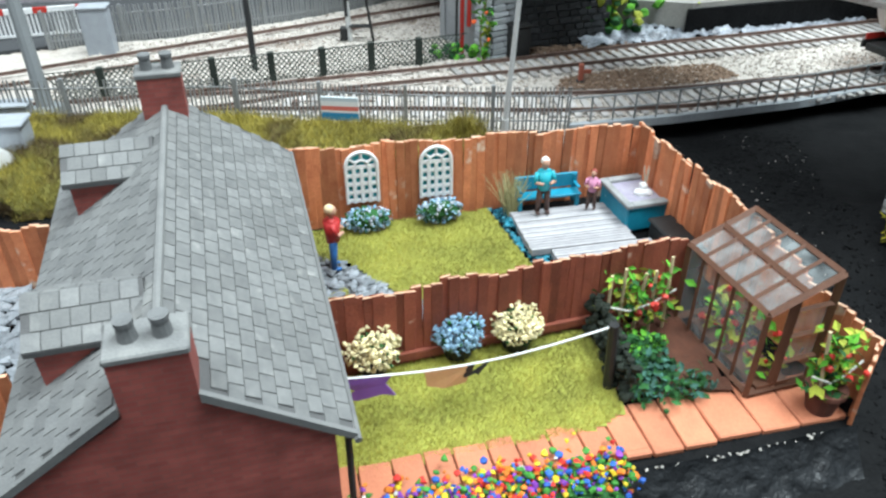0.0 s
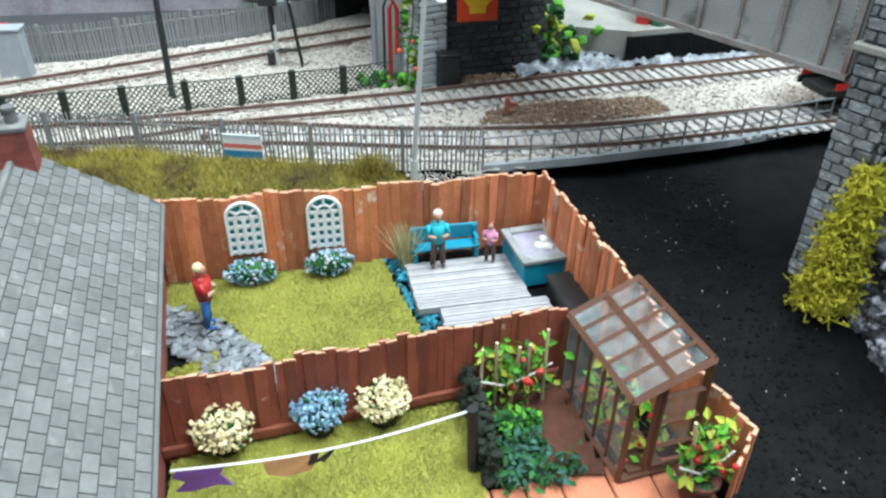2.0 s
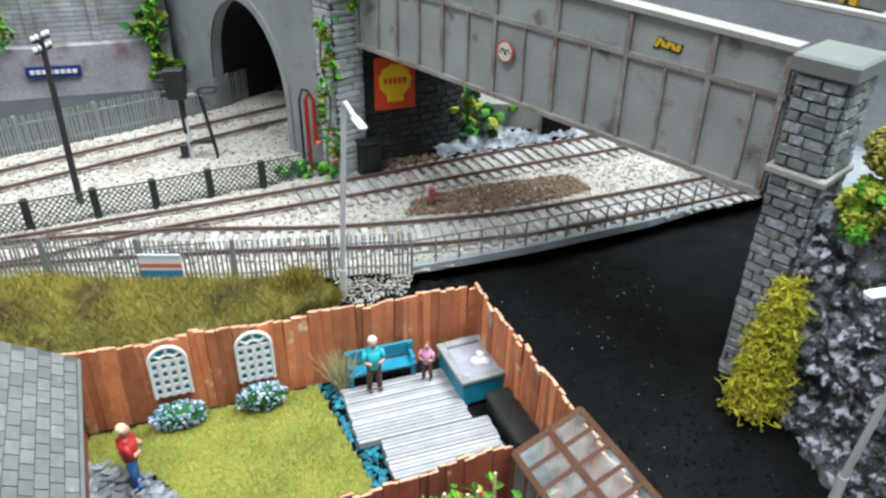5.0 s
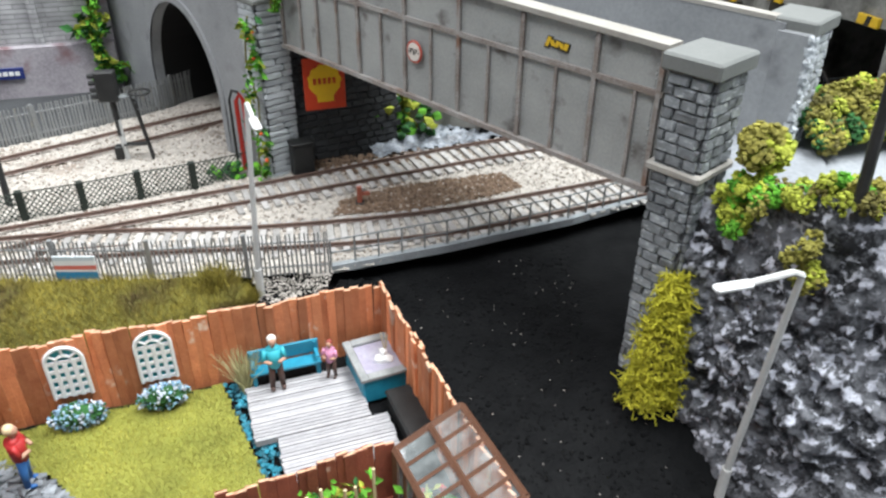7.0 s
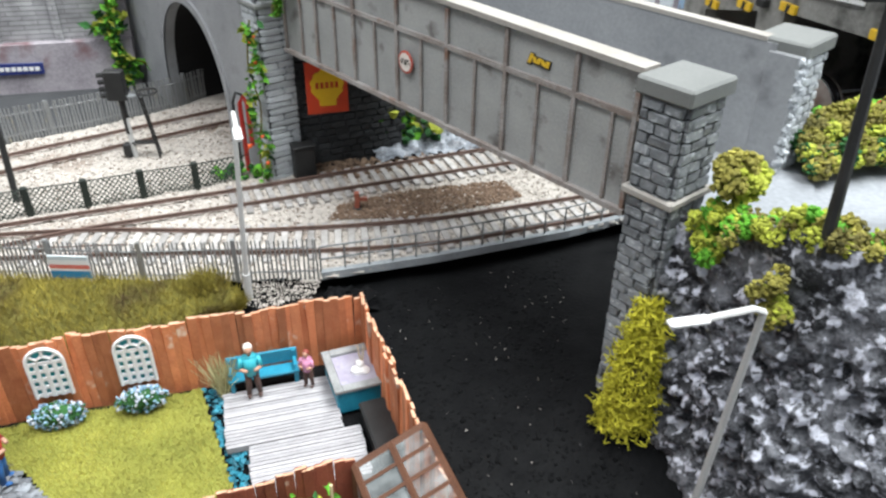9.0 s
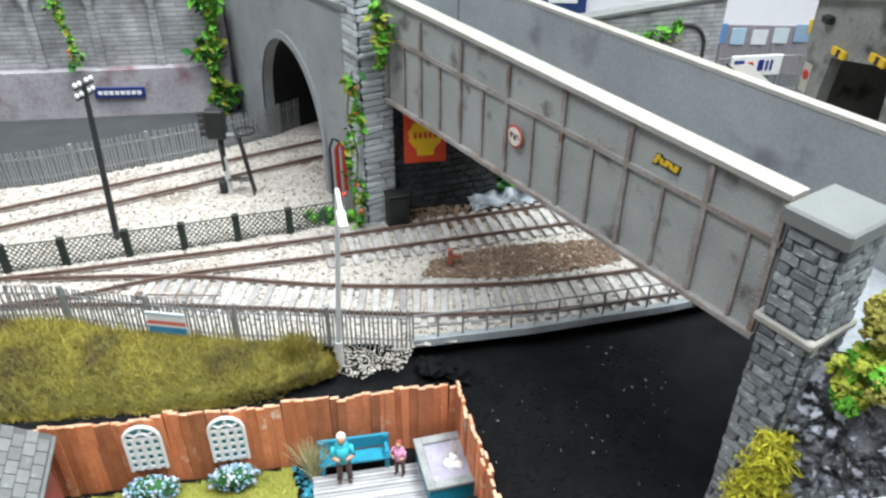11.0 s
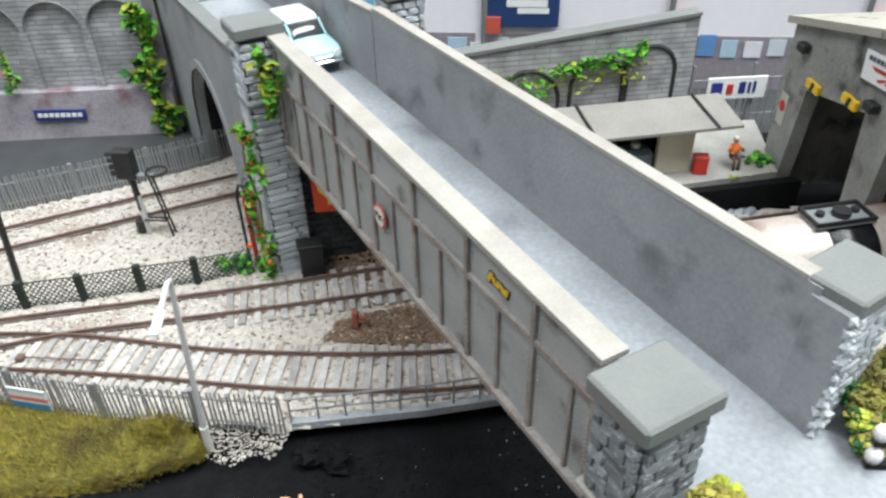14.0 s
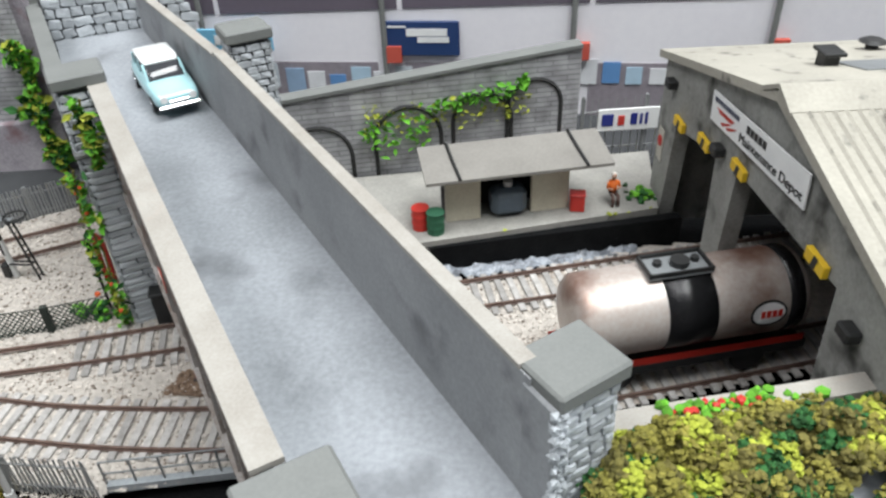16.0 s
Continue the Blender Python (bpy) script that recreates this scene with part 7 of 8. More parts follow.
def loft(sections):
    """Rings of (x, half width, z low, z high) joined into a rounded body."""
    bm = bmesh.new()
    rings = []
    for x, w, z0, z1 in sections:
        r = []
        for k in range(16):
            a = 2 * math.pi * k / 16
            c, s_ = math.cos(a), math.sin(a)
            yy = w * (abs(c) ** 0.45) * (1 if c >= 0 else -1)
            zz = (z0 + z1) / 2 + (z1 - z0) / 2 * (abs(s_) ** 0.45) * (1 if s_ >= 0 else -1)
            r.append(bm.verts.new((x, yy, zz)))
        rings.append(r)
    for a, b in zip(rings, rings[1:]):
        for k in range(16):
            bm.faces.new((a[k], a[(k + 1) % 16], b[(k + 1) % 16], b[k]))
    bm.faces.new(rings[0]), bm.faces.new(rings[-1][::-1])
    bmesh.ops.recalc_face_normals(bm, faces=bm.faces)
    return bm


part("body", loft([(-2.4, 0.62, 0.42, 0.85), (-2.25, 0.78, 0.3, 1.02), (-1.6, 0.88, 0.26, 1.06), (0.0, 0.92, 0.26, 1.06), (1.2, 0.9, 0.26, 1.05), (2.0, 0.85, 0.28, 0.98), (2.32, 0.76, 0.34, 0.86), (2.4, 0.64, 0.42, 0.74)]), M_CARBLUE, car, "", True)
part("glasshouse", loft([(-1.55, 0.66, 0.95, 1.06), (-1.15, 0.72, 0.95, 1.52), (0.35, 0.74, 0.95, 1.54), (1.02, 0.68, 0.95, 1.04)]), M_CARGLASS, car, "dark windows", True)
part("roof", loft([(-1.75, 0.6, 1.46, 1.54), (-1.4, 0.72, 1.46, 1.66), (0.1, 0.72, 1.47, 1.68), (0.42, 0.64, 1.46, 1.56)]), M_CARWHITE, car, "glossy white roof", True)
for s in (-1, 1):
    for x0, x1 in ((-1.4, -1.6), (-0.4, -0.42), (0.32, 0.95)):
        bm = bmesh.new()
        rod(bm, (x0, s * 0.71, 1.5), (x1, s * 0.72, 1.0), 0.05, 5)
        part("pillar", bm, M_CARBLUE, car)
    bm = bmesh.new()
    rod(bm, (2.3, s * 0.55, 0.72), (2.42, s * 0.55, 0.72), 0.14, 12)
    part("headlight", bm, M_WHITE, car)
    bm = bmesh.new()
    rod(bm, (-2.3, s * 0.62, 0.82), (-2.42, s * 0.62, 0.82), 0.09, 8)
    part("tail_light", bm, M_RED, car)
    for x in (-1.45, 1.45):
        bm = bmesh.new()
        rod(bm, (x, s * 0.7, 0.32), (x, s * 0.9, 0.32), 0.32, 16)
        w = part("wheel", bm, M_BLKPLASTIC, car)
        bm = bmesh.new()
        rod(bm, (x, s * 0.9, 0.32), (x, s * 0.92, 0.32), 0.17, 12)
        part("hubcap", bm, M_CHROME, w)
for x0, x1 in ((2.38, 2.52), (-2.52, -2.38)):
    part("bumper", bbox(x0, -0.82, 0.36, x1, 0.82, 0.5, 0.04), M_CHROME, car)
part("grille", bbox(2.36, -0.38, 0.5, 2.43, 0.38, 0.66, 0.02), M_CHROME, car)
ew = thing("end_wall", -5.7, 44.3, 7.9, "low rubble stone wall closing the end of the road", "wall", kind="structure", rz=26)
bm = bmesh.new()
box(bm, -0.2, 0.0, 0.0, 6.2, 0.5, 3.0, 0.03)
part("backing", bm, M_MORTAR, ew)
rng = random.Random(12)
for j in range(6):
    u = -0.1
    while u < 6.0:
        w = rng.uniform(0.45, 0.9)
        piece("stone", rng.choice(STONES_L), ew, u + w / 2, 0.0, 0.35 + j * 0.48, 0, rng.uniform(-12, 12), 0, (w - 0.06, 0.2, 0.44))
        u += w


# ---- yard behind the bridge ----
pf = bmesh.new()
prism(pf, [(11.8, 35.5), (16.5, 37.0), (22.4, 38.9), (22.6, 44.0), (6.6, 40.3), (7.5, 36.5)], 2.0, 3.75)
tagged(link("platform", pf, mat("stained_concrete", (0.36, 0.35, 0.32), (0.22, 0.215, 0.2), 0.8, 60, 900, 0.3)), "stained concrete platform in front of the hut", "platform", kind="structure")
pe = bmesh.new()
prism(pe, [(11.6, 35.35), (16.5, 36.7), (23.4, 38.6), (23.2, 39.0), (16.4, 37.05), (11.6, 35.6)], 2.0, 3.5)
tagged(link("platform_edge", pe, M_BLACK), "black platform edge dotted with moss", "kerb", kind="structure")
tagged(pebbles("moss", 160, scatter_in([(11.8, 35.45), (16.5, 36.95), (22.4, 38.8), (22.4, 39.0), (16.5, 37.1), (11.8, 35.6)], lambda x, y: 3.76), M_LIME, None, 0.09, random.Random(4)), "specks of yellow-green moss along the platform edge", "moss", kind="stuff")
STRIP = [(6.6, 33.4), (9.0, 34.0), (12.0, 34.95), (16.5, 36.1), (21.6, 37.6), (21.6, 38.2), (16.5, 36.75), (13.0, 35.8), (12.0, 36.4), (8.2, 36.3), (6.0, 34.8)]
wr = fan_sheet("rock_strip", STRIP, 0.1, lambda x, y: 2.2 + 0.24 * max(0.0, y - 33.2 - 0.29 * (x - 6.6)) + 0.3 * abs(fractal(x * 1.3, y * 1.3, 2)) + 0.12 * fractal(x * 4, y * 4), M_WROCK)
tagged(wr, "blue-white rocky strip beside the through track", "rocks", kind="structure")
bm = bmesh.new()
prism(bm, [(5.0, 33.9), (7.3, 35.4), (12.0, 35.7), (7.5, 40.6), (3.5, 38.0)], 1.0, 2.6)
tagged(link("dark_ground", bm, M_BLACK), "dark shaded ground below the abutment", "ground", kind="structure")

# arched retaining wall behind the hut
aw = thing("arched_wall", 5.0, 40.1, 2.4, "grey coursed stone wall with blind arches behind the hut", "retaining wall", rz=math.degrees(math.atan2(3.3, 12.8)))
AL = 14.6
bm = bmesh.new()
slab(bm, [(-1.0, 0), (AL, 0), (AL, 6.5), (-1.0, 4.95)], "y", 0.0, 0.6)
part("wall_face", bm, M_COURSE, aw)
bm = bmesh.new()
slab(bm, [(-1.0, 4.95), (AL, 6.5), (AL, 6.65), (-1.0, 5.1)], "y", -0.1, 0.7)
part("coping", bm, M_CAP, aw)
for c, top, r in ((2.6, 3.9, 1.5), (6.7, 4.5, 1.5), (10.1, 4.8, 1.35), (12.5, 5.25, 1.25)):
    bm = bmesh.new()
    pts = [(c + r * math.cos(math.pi * k / 14), -0.03, top - r + r * math.sin(math.pi * k / 14)) for k in range(15)]
    pts = [(c + r, -0.03, 1.0)] + pts + [(c - r, -0.03, 1.0)]
    tube(bm, pts, 0.1, 5)
    part("arch_moulding", bm, mat("soot_black_stone", (0.03, 0.03, 0.03)), aw)
ivy = thing("climbing_plant", 13.0, 42.0, 6.4, "bright green ivy draped along the arched wall", "climbing plant", "vines", rz=14.5)
rng = random.Random(95)
leaves("light_leaves", ivy, 260, lambda r: ((lambda u: (u * 7.5 - 3.6, -0.1 + r.uniform(-0.2, 0), (0.25 + 0.17 * u * 7.5 - 0.35 + r.gauss(0, 0.2)) if u > 0.4 else r.gauss(-0.5, 0.55)))(r.random())), 0.2, M_LEAF, rng)
leaves("lime_leaves", ivy, 130, lambda r: (r.uniform(-3.5, 4.0), -0.15, r.gauss(0.1, 0.35)), 0.17, M_LIME, rng)

# maintenance hut
hu = thing("hut", 13.9, 37.4, 3.75, "small cream-walled hut with a grey overhanging felt roof", "hut", rz=15.5)
M_HUT = mat("grubby_cream_render", (0.66, 0.62, 0.50), (0.50, 0.46, 0.36), 0.8, 80, 900, 0.3)
for x0, x1, nm in ((-0.3, 1.15, "front_wall"), (3.3, 4.9, "front_wall")):
    part(nm, bbox(x0, 0, 0, x1, 0.25, 2.3, 0.02), M_HUT, hu)
# Back wall, left side and lintel are painted black for the shade inside.
part("back_wall", bbox(-0.3, 1.15, 0, 4.9, 1.3, 2.7), M_SHADE, hu, "back wall painted black for the shade inside the hut")
part("side_wall", bbox(4.7, 0.25, 0, 4.9, 1.15, 2.5), M_HUT, hu)
part("side_wall", bbox(-0.3, 0.25, 0, -0.1, 1.15, 2.5), M_SHADE, hu)
part("lintel", bbox(1.15, 0.02, 2.0, 3.3, 0.22, 2.3), M_SHADE, hu)
bm = bmesh.new()
slab(bm, [(-0.95, 2.35), (1.4, 2.75), (1.4, 2.88), (-0.95, 2.48)], "x", -1.2, 6.4)
part("roof", bm, mat("weathered_grey_felt", (0.24, 0.23, 0.21), (0.18, 0.17, 0.155), 0.85, 60, 900, 0.3), hu, "weathered grey felt roof")
for x in (0.15, 5.3):
    bm = bmesh.new()
    tube(bm, [(x, -0.97, 2.52), (x - 0.1, 0.3, 2.74), (x - 0.15, 1.42, 2.93)], 0.07, 5)
    part("roof_strap", bm, M_BLKPLASTIC, hu)
ol = thing("oil_tank", 16.1, 38.2, 3.75, "dark blue-grey oil tank in the hut opening", "tank", rz=15.5)
part("body", bbox(-0.75, -0.5, 0.1, 0.75, 0.5, 1.35, 0.25), mat("slate_blue_plastic", (0.09, 0.12, 0.15), None, 0.4), ol)
bm = bmesh.new()
rod(bm, (0, 0, 1.3), (0, 0, 1.55), 0.2, 12)
part("filler_cap", bm, M_LAMPGREY, ol)
rbn = thing("bin", 19.0, 38.6, 3.75, "small red bin beside the hut", "bin")
part("body", bbox(-0.3, -0.25, 0, 0.3, 0.25, 0.75, 0.05), M_RED, rbn)
part("lid", bbox(-0.33, -0.28, 0.75, 0.33, 0.28, 0.83, 0.03), M_RED, rbn)
for x, y, m, lab in ((12.6, 36.9, M_RED, "red oil drum beside the hut"), (13.25, 36.6, mat("dark_green_paint", (0.03, 0.13, 0.07)), "dark green oil drum beside the hut")):
    d = thing("oil_drum", x, y, 3.75, lab, "drum", "oil drums")
    bm = bmesh.new()
    rod(bm, (0, 0, 0), (0, 0, 0.95), 0.35, 16)
    part("shell", bm, m, d)
    for z in (0.3, 0.62, 0.93):
        bm = bmesh.new()
        rod(bm, (0, 0, z), (0, 0, z + 0.05), 0.375, 16)
        part("hoop", bm, m, d)
figure("painted_figurine", 20.5, 39.3, 3.75, 15, "seated painted model figurine in orange work clothes and white helmet", P_ORG, P_DK, P_WHITEH, 1.75, True)
foliage("weeds", 21.9, 39.8, 3.75, "green weeds by the depot corner", "weeds", [("tufts", M_LEAFD), ("light_tufts", M_LEAF)], lambda r: (r.gauss(0, 0.35), r.gauss(0, 0.25), abs(r.gauss(0.1, 0.15))), 40, 0.08, 0.16, 3)

# depot shed: gable front towards the yard
dp = thing("depot_shed", 22.3, 40.7, 2.2, "grimy grey engine shed with a stained pale roof", "engine shed", rz=-82.3)
DL = 19.6
mid = DL / 2
DE, DR = 7.4, 9.9


def gable(u):
    return lerp(DE, DR, 1 - abs(u - mid) / mid)


bm = bmesh.new()
slab(bm, [(-0.1, 0), (1.35, 0), (2.0, 5.35), (6.1, 6.3), (6.5, 0), (7.5, 0), (7.9, 6.7), (14.3, 7.1), (14.8, 0), (DL + 0.1, 0), (DL + 0.1, DE), (mid, DR), (-0.1, DE)], "y", 0.0, 0.6)
part("gable_wall", bm, M_SHEDGREY, dp)
part("side_wall", bbox(-0.1, 0.6, 0, 0.4, 26, DE), M_SHEDGREY, dp)
part("side_wall", bbox(DL - 0.4, 0.6, 0, DL + 0.1, 26, DE), M_SHEDGREY, dp)
# Far wall painted black to stand for the shed's shaded inside.
part("back_wall", bbox(-0.1, 26, 0, DL + 0.1, 26.4, DE), M_SHADE, dp)
for s in (0, 1):
    bm = bmesh.new()
    e = -0.45 if s == 0 else DL + 0.45
    ez = DE - 0.1
    slab(bm, [(e, ez), (mid, DR), (mid, DR + 0.3), (e, ez + 0.3)], "y", -0.25, 26.3)
    part("roof", bm, M_SHEDROOF, dp, "stained cream roof slope")
for i in range(44):
    y = 0.2 + i * 0.32
    bm = bmesh.new()
    rod(bm, (mid + 0.9, y, gable(mid + 0.9) + 0.3), (DL - 0.2, y, gable(DL - 0.2) + 0.3), 0.07, 4)
    part("roof_rib", bm, M_SHEDROOF, dp)
bm = bmesh.new()
slab(bm, [(mid - 0.9, DR - 0.02), (mid, DR + 0.38), (mid + 0.9, DR - 0.02), (mid + 0.9, DR + 0.1), (mid, DR + 0.52), (mid - 0.9, DR + 0.1)], "y", -0.3, 26.3)
part("ridge_cap", bm, M_SHEDROOF, dp)
for u, y, w, d in ((5.6, 3.2, 0.6, 0.5), (mid + 1.6, 2.4, 0.65, 0.55), (5.2, 8.0, 0.7, 0.5), (mid + 1.7, 9.0, 0.7, 0.6)):
    v = thing("roof_vent", 0, 0, 0, "black box ventilator on the shed roof", "vent", "roof vents")
    v.matrix_basis = dp.matrix_basis @ pose(u * S, y * S, (gable(u) + 0.2) * S)
    part("body", bbox(-w / 2, -d / 2, 0, w / 2, d / 2, 0.55, 0.03), M_BLKPLASTIC, v)
    part("lid", bbox(-w / 2 - 0.15, -d / 2 - 0.1, 0.5, w / 2 + 0.15, d / 2 + 0.1, 0.62, 0.02), M_BLKPLASTIC, v)
for u, y in ((2.4, 6.5), (2.2, 12.0)):
    v = thing("roof_cowl", 0, 0, 0, "round dark cowl on the shed roof", "vent", "roof vents")
    v.matrix_basis = dp.matrix_basis @ pose(u * S, y * S, (gable(u) + 0.2) * S)
    bm = bmesh.new()
    rod(bm, (0, 0, 0), (0, 0, 0.4), 0.22, 12)
    rod(bm, (0, 0, 0.4), (0, 0, 0.5), 0.5, 16, 0.3)
    part("cowl", bm, M_BLKPLASTIC, v)
bm = bmesh.new()
box(bm, -0.0, 0.0, 0.0, 2.0, 4.4, 0.05)
sk = part("skylight", bm, M_GREYPLASTIC, dp, "grey skylight panel")
sk.matrix_basis = pose((mid - 4.6) * S, 3.6 * S, (gable(mid - 4.6) + 0.3) * S, 0, -math.degrees(math.atan2(DR - DE, mid)), 0)
# yellow and black bumpers and lamps on the lintel
for u, z in ((2.6, 5.6), (5.2, 6.15), (8.2, 6.75), (13.4, 7.05)):
    hz = part("warning_plate", bbox(u - 0.5, -0.2, z, u + 0.5, -0.02, z + 0.36, 0.02), M_YEL, dp, "yellow and black warning plate")
    for k in (-0.12,):
        bm = bmesh.new()
        slab(bm, [(u + k, z), (u + k + 0.22, z), (u + k + 0.32, z + 0.36), (u + k + 0.1, z + 0.36)], "y", -0.215, -0.2)
        part("stripe", bm, M_BLKPLASTIC, hz)
for u, z in ((1.3, 6.7), (6.6, 6.6), (15.5, 6.6)):
    part("flood_lamp", bbox(u - 0.28, -0.4, z, u + 0.28, -0.02, z + 0.35, 0.05), M_BLKPLASTIC, dp)
part("notice", bbox(0.2, -0.04, 3.2, 0.85, -0.01, 4.6), paint("cream_notice", (0.5, 0.48, 0.42)), dp)
bm = bmesh.new()
ball(bm, (0.52, -0.06, 4.05), 0.25, 2, (1, 0.2, 1))
part("red_disc", bm, M_RED, dp)
db = thing("depot_sign", 0, 0, 0, "white sign board with black lettering and a red emblem", "sign")
db.matrix_basis = dp.matrix_basis @ pose(8.75 * S, -0.08 * S, 8.15 * S, 0, -5.5, 0) @ Matrix.Diagonal((0.86, 1, 0.66, 1))
part("board", bbox(-4.0, -0.06, -0.75, 4.0, 0.0, 0.75, 0.01), M_WHITE, db)
bm = bmesh.new()
for i in range(9):
    box(bm, -3.7 + i * 0.27, -0.08, 0.32, -3.5 + i * 0.27, -0.065, 0.55)
part("lettering_bars", bm, paint("dull_blue_ink", (0.05, 0.06, 0.10)), db)
bm = bmesh.new()
for dx in (0, 0.55):
    slab(bm, [(-3.4 + dx, 0.1), (-2.2 + dx, 0.1), (-2.5 + dx, -0.08), (-3.1 + dx, -0.08)], "y", -0.08, -0.065)
    slab(bm, [(-2.9 + dx, -0.45), (-1.9 + dx, -0.1), (-2.1 + dx, -0.25), (-2.7 + dx, -0.55)], "y", -0.08, -0.065)
part("red_emblem", bm, M_RED, db)
letters("lettering", "Maintenance Depot", 0.62, M_BLKPLASTIC, db, 1.35, -0.075, -0.3)
for k in range(5):
    part("lettering_bar", bbox(-0.6 + k * 0.34, -0.08, 0.15, -0.34 + k * 0.34, -0.065, 0.5), M_BLKPLASTIC, db)

# tank wagon half inside the shed
M_TANK = mat("weathered_silver_tank", (0.55, 0.52, 0.49), (0.40, 0.30, 0.25), 0.42, 30, 600, 0.1, metal=0.35, stain=((0.17, 0.085, 0.06), 30, 0.50, 0.64))
tw = thing("tank_wagon", 21.9, 31.0, 2.4, "dirty silver and black railway tank wagon by the shed", "tank wagon", rz=16.5)
R_T, ZC = 1.42, 2.75


def drum(x0, x1, r, n=40):
    bm = bmesh.new()
    rod(bm, (x0, 0, ZC), (x1, 0, ZC), r, n)
    return bm


bm = bmesh.new()
rings = []
for x, r in ((-3.95, 0.3), (-3.92, 0.8), (-3.8, 1.2), (-3.62, 1.38), (-3.5, R_T), (3.5, R_T), (3.62, 1.38), (3.8, 1.2), (3.92, 0.8), (3.95, 0.3)):
    rings.append([bm.verts.new((x, r * math.cos(2 * math.pi * k / 40), ZC + r * math.sin(2 * math.pi * k / 40))) for k in range(40)])
for a, b in zip(rings, rings[1:]):
    for k in range(40):
        bm.faces.new((a[k], a[(k + 1) % 40], b[(k + 1) % 40], b[k]))
bm.faces.new(rings[0]), bm.faces.new(rings[-1][::-1])
bmesh.ops.recalc_face_normals(bm, faces=bm.faces)
part("tank_barrel", bm, M_TANK, tw, "dirty silver barrel", True)
part("black_band", drum(-1.05, 0.55, R_T + 0.015), mat("gloss_black_band", (0.012, 0.012, 0.013), None, 0.25), tw, "glossy black band", True)
part("black_band", drum(2.95, 3.45, R_T + 0.015), mat("gloss_black_band", (0.012, 0.012, 0.013)), tw, "", True)
part("chassis", bbox(-4.2, -0.75, 0.75, 4.2, 0.75, 1.05, 0.03), M_BLKPLASTIC, tw)
for y in (-0.98, 0.94):
    part("solebar_stripe", bbox(-4.1, y, 1.12, 4.1, y + 0.04, 1.38), M_RED, tw, "red stripe along the frame")
    part("solebar", bbox(-4.2, y - 0.03, 0.8, 4.2, y + 0.07, 1.12), M_BLKPLASTIC, tw)
for x in (-2.3, 2.3):
    for y in (-0.82, 0.82):
        bm = bmesh.new()
        rod(bm, (x, y - 0.06, 0.6), (x, y + 0.06, 0.6), 0.58, 20)
        part("wheel", bm, M_BLKPLASTIC, tw)
plat_ = part("walkway", bbox(-1.5, -0.55, ZC + R_T + 0.02, 0.6, 0.55, ZC + R_T + 0.1, 0.01), M_GREYPLASTIC, tw, "dark grey top walkway")
for a in ((-1.5, -0.55, 0.6, -0.48), (-1.5, 0.48, 0.6, 0.55), (-1.5, -0.55, -1.43, 0.55), (0.53, -0.55, 0.6, 0.55)):
    part("walkway_kerb", bbox(a[0], a[1], ZC + R_T + 0.1, a[2], a[3], ZC + R_T + 0.24), M_BLKPLASTIC, plat_)
bm = bmesh.new()
rod(bm, (-0.3, 0, ZC + R_T), (-0.3, 0, ZC + R_T + 0.3), 0.3, 14)
for x in (-1.0, 0.25):
    rod(bm, (x, 0.1, ZC + R_T), (x, 0.1, ZC + R_T + 0.25), 0.14, 10)
part("hatch", bm, M_BLKPLASTIC, tw)
bm = bmesh.new()
n_ = 24
oval = lambda r0, r1, d: [(2.2 + r0 * math.cos(2 * math.pi * k / n_), r1 * math.sin(2 * math.pi * k / n_)) for k in range(n_)]


def badge(r0, r1, lift, material, nm, lab=""):
    bm = bmesh.new()
    vs_ = []
    for x, s_ in oval(r0, r1, 0):
        an = math.radians(8) + s_ / R_T
        vs_.append(bm.verts.new((x, -(R_T + lift) * math.cos(an), ZC + (R_T + lift) * math.sin(an))))
    bm.faces.new(vs_)
    part(nm, bm, material, tw, lab)


badge(0.62, 0.46, 0.035, M_BLKPLASTIC, "badge_rim")
badge(0.54, 0.38, 0.05, M_WHITE, "badge", "oval white badge with red shapes")
bm = bmesh.new()
for k in range(4):
    x = 1.92 + 0.19 * k
    for lo_, hi_ in (((x, -0.12), (x + 0.15, 0.12)),):
        pts = []
        for xx, ss in ((lo_[0], lo_[1]), (hi_[0], lo_[1]), (hi_[0], hi_[1]), (lo_[0], hi_[1])):
            an = math.radians(8) + ss / R_T
            pts.append(bm.verts.new((xx, -(R_T + 0.065) * math.cos(an), ZC + (R_T + 0.065) * math.sin(an))))
        bm.faces.new(pts)
part("badge_shapes", bm, M_RED, tw)

# flowers on the wall top
fw = thing("trailing_flowers", 21.2, 23.4, 8.4, "small green trailing plant with red flowers on the wall", "flowers", rz=15)
rng = random.Random(66)
clumps("leaves", [(rng.gauss(0, 0.9), rng.gauss(0, 0.12), rng.uniform(0, 0.15)) for _ in range(46)], M_LEAF, fw, rng, 0.07, 0.15)
clumps("blooms", [(rng.gauss(-0.2, 0.7), rng.gauss(-0.05, 0.1), rng.uniform(0.1, 0.2)) for _ in range(12)], M_RED, fw, rng, 0.07, 0.12)

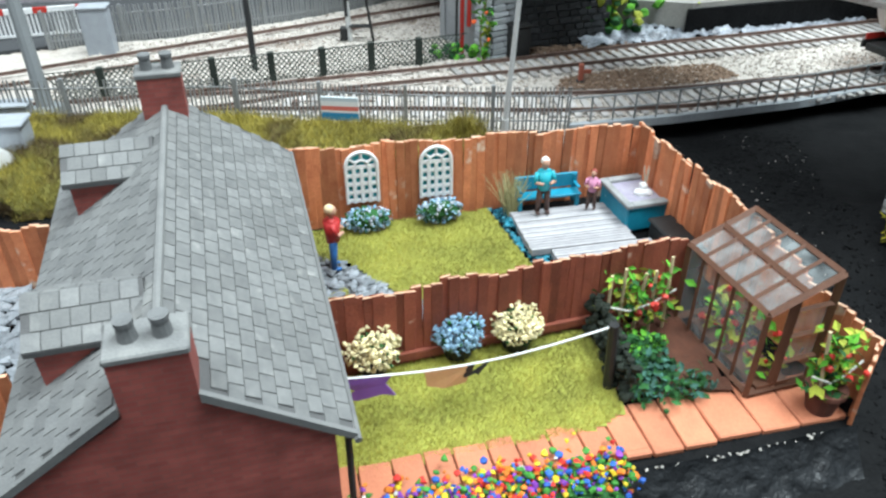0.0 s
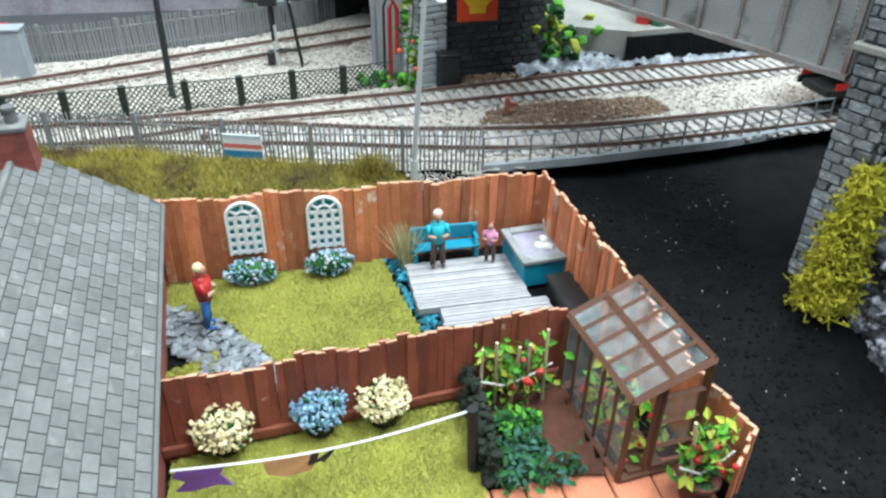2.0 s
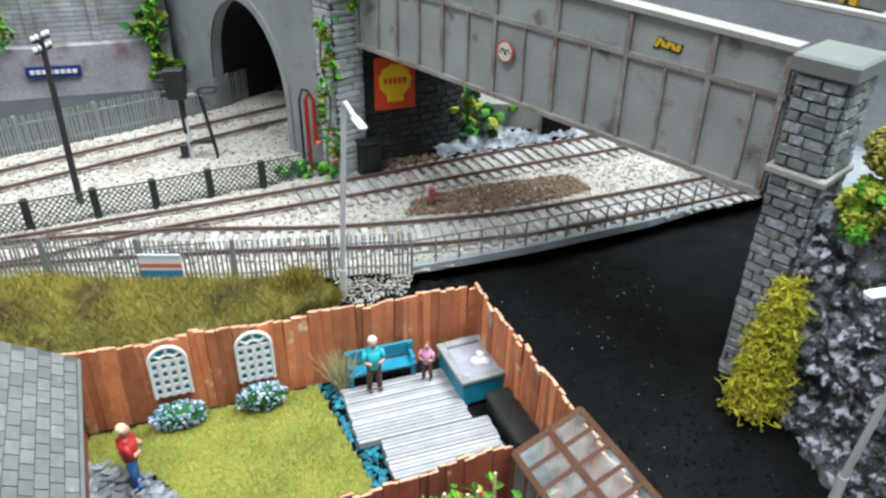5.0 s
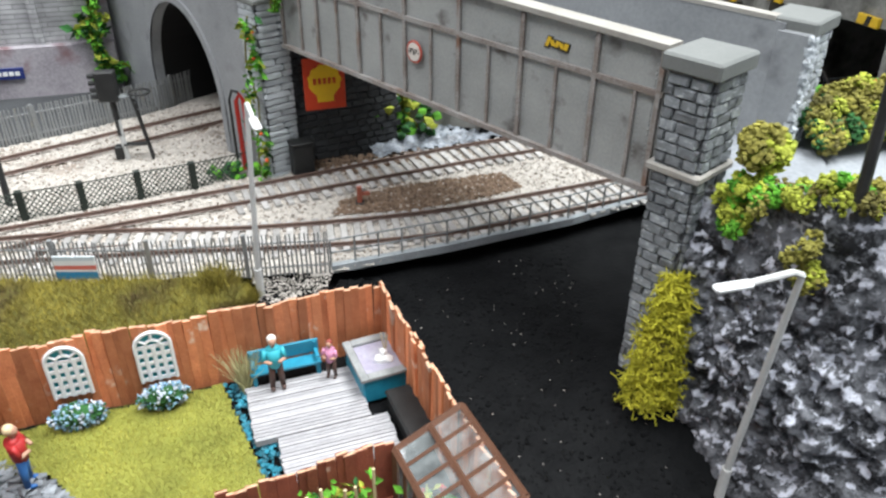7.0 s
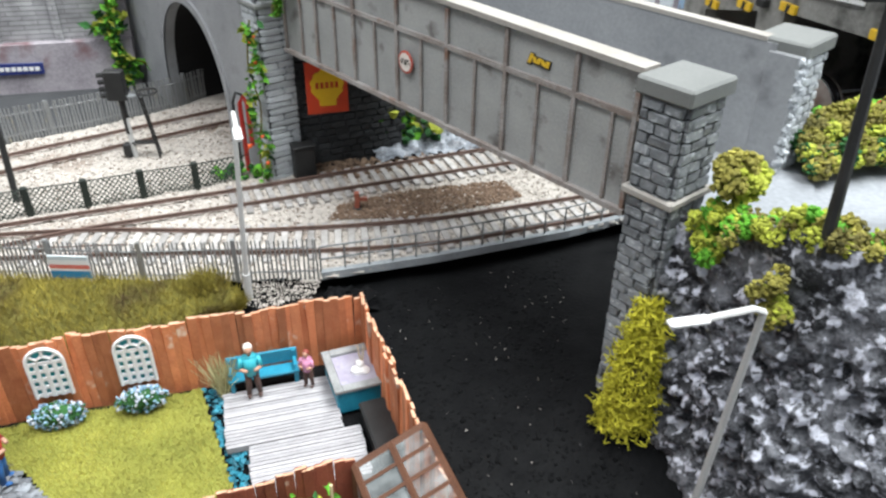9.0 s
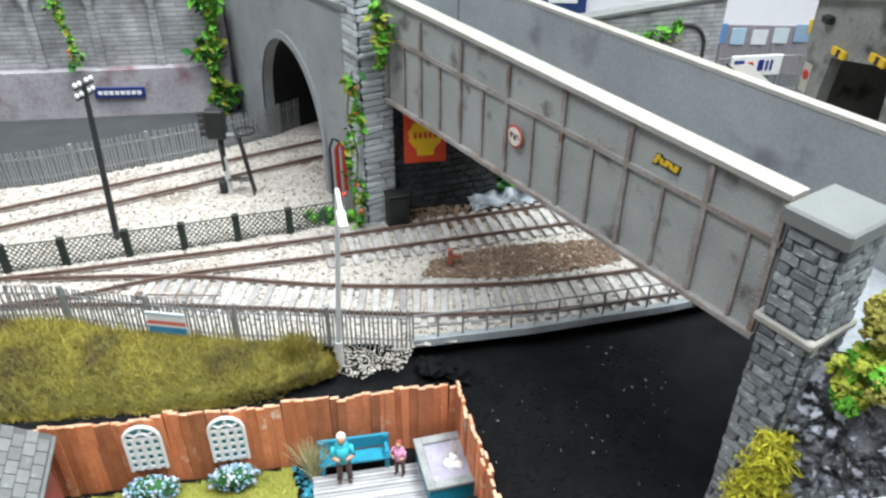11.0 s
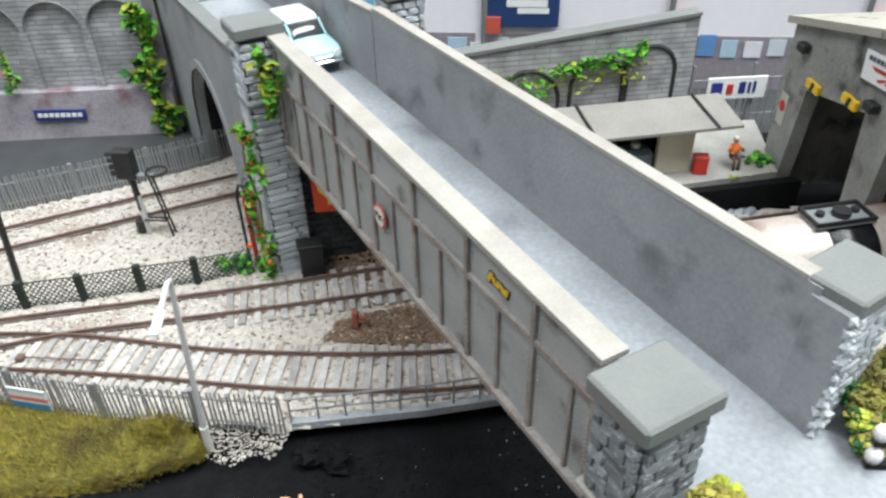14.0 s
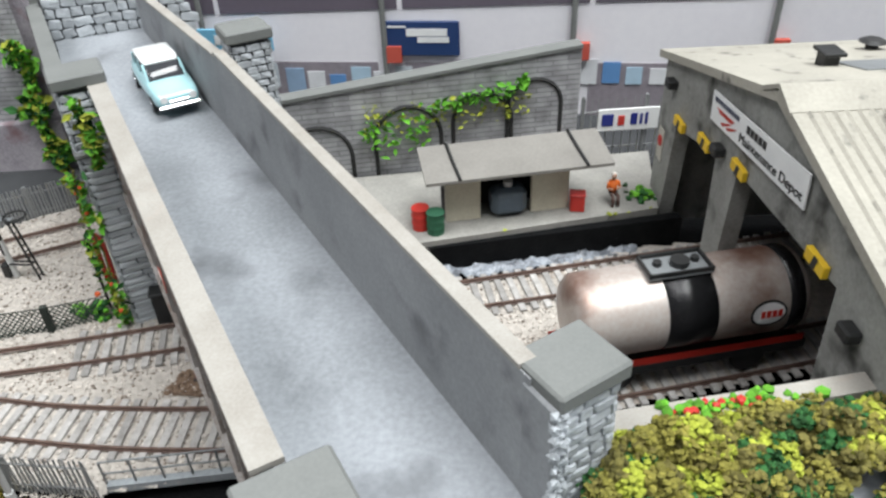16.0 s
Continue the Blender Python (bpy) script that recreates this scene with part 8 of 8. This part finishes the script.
# ---- backscene: a long low retail building with its shop windows, built in shallow relief ----
bs = thing("backscene_building", -40, 50.4, 1.0, "pale grey panelled retail building with a purple-grey upper band", "building")
M_BSW = mat("pale_panel_wall", (0.80, 0.79, 0.82), (0.74, 0.73, 0.77), 0.6, 12, 300, 0.05)
M_BSP = mat("purple_grey_band", (0.135, 0.115, 0.145), (0.11, 0.095, 0.12), 0.7, 12, 300, 0.05)
part("wall", bbox(0, 0, 0, 130, 1.0, 22), M_BSW, bs)
SLP = 0.028
for x0 in range(0, 130, 10):
    pl_ = bmesh.new()
    slab(pl_, [(x0 + 0.15, 7.25 + SLP * (x0 - 40)), (x0 + 9.85, 7.25 + SLP * (x0 + 10 - 40)), (x0 + 9.85, 11.0), (x0 + 0.15, 11.0)], "y", -0.06, 0.0)
    part("upper_band", pl_, M_BSP, bs, "dark purple-grey cladding band")
    bm = bmesh.new()
    rod(bm, (x0 - 0.9, -0.3, 0), (x0 - 0.9, -0.3, 11), 0.16, 8)
    part("column", bm, M_CAP, bs)
    part("shopfront", bbox(x0 + 0.1, -0.05, 1.2, x0 + 8.6, 0.0, 4.6), mat("mauve_grey_shopfront", (0.30, 0.27, 0.30), None, 0.5), bs)
rng = random.Random(15)
cols = [(0.12, 0.28, 0.55), (0.42, 0.58, 0.70), (0.72, 0.74, 0.76), (0.60, 0.66, 0.70), (0.28, 0.40, 0.55), (0.70, 0.72, 0.74)]
for i in range(86):
    x = 0.8 + i * 1.25
    w, h = rng.uniform(0.7, 1.1), rng.uniform(0.8, 1.5)
    z = 2.9 + 0.02 * (x - 40) + rng.uniform(-0.15, 0.3)
    part("window_poster", bbox(x, -0.11, z, x + w, -0.06, z + h), paint("poster_%d" % (i % 6), cols[i % 6]), bs)
for i in range(10):
    x = 5.5 + i * 10.0
    part("red_panel", bbox(x + 3.7, -0.45, 4.6 + 0.02 * (x - 40), x + 4.5, -0.1, 5.5 + 0.02 * (x - 40)), paint("signal_red", (0.55, 0.10, 0.07)), bs)
for i in range(4):
    x = 66.5 + i * 9
    part("yellow_panel", bbox(x, -0.14, 4.2, x + 1.0, -0.06, 5.0), M_YEL, bs)
sb_ = thing("shop_sign", 11.1, 50.25, 7.1, "navy blue shop sign with pale lettering bars", "sign")
part("board", bbox(-2.05, -0.15, -1.05, 2.05, 0.0, 0.85, 0.05), paint("navy_sign", (0.02, 0.05, 0.15)), sb_)
bm = bmesh.new()
box(bm, -0.8, -0.18, 0.05, 1.4, -0.15, 0.45)
box(bm, -0.2, -0.18, -0.3, 1.5, -0.15, 0.0)
box(bm, -1.8, -0.18, 0.5, -0.8, -0.15, 0.6)
part("lettering_bar", bm, M_WHITE, sb_)
lb = thing("shop_sign", 0.9, 49.4, 7.2, "light blue shop sign behind the far pillar", "sign")
part("board", bbox(-2.3, -0.1, -0.6, 2.3, 0.0, 0.6, 0.05), paint("sky_blue_sign", (0.18, 0.48, 0.68)), lb)
part("lettering_bar", bbox(-0.9, -0.13, -0.25, 1.6, -0.1, 0.25), M_WHITE, lb)
# wire fence and white sign beside the arched wall
palisade([(19.4, 44.2), (32, 46.6)], 3.0, "grey mesh fence beside the depot", 3.2, 0.4, 8, 3.0)
os_ = thing("fence_sign", 21.55, 44.45, 5.2, "white oil company sign with dark blue and red shapes", "sign", rz=10)
part("board", bbox(-1.45, -0.1, -0.55, 1.45, 0.0, 0.55, 0.02), M_WHITE, os_)
for i, (x, h) in enumerate(((-1.0, 0.34), (-0.35, 0.24), (0.25, 0.34), (0.6, 0.3), (0.85, 0.34))):
    w = (0.28, 0.16, 0.16, 0.07, 0.07)[i]
    part("red_shape" if i == 1 else "blue_shape", bbox(x - w, -0.14, -0.28, x + w, -0.1, h - 0.02, 0.03), M_RED if i == 1 else paint("deep_blue", (0.02, 0.03, 0.2)), os_)
ya = bmesh.new()
prism(ya, [(3.5, 40.4), (20.0, 44.4), (44, 48), (60, 60), (-30, 60), (-8, 46.5)], 0.5, 2.6)
tagged(link("back_yard", ya, M_TARMAC), "dark tarmac behind the walls", "tarmac", kind="structure")
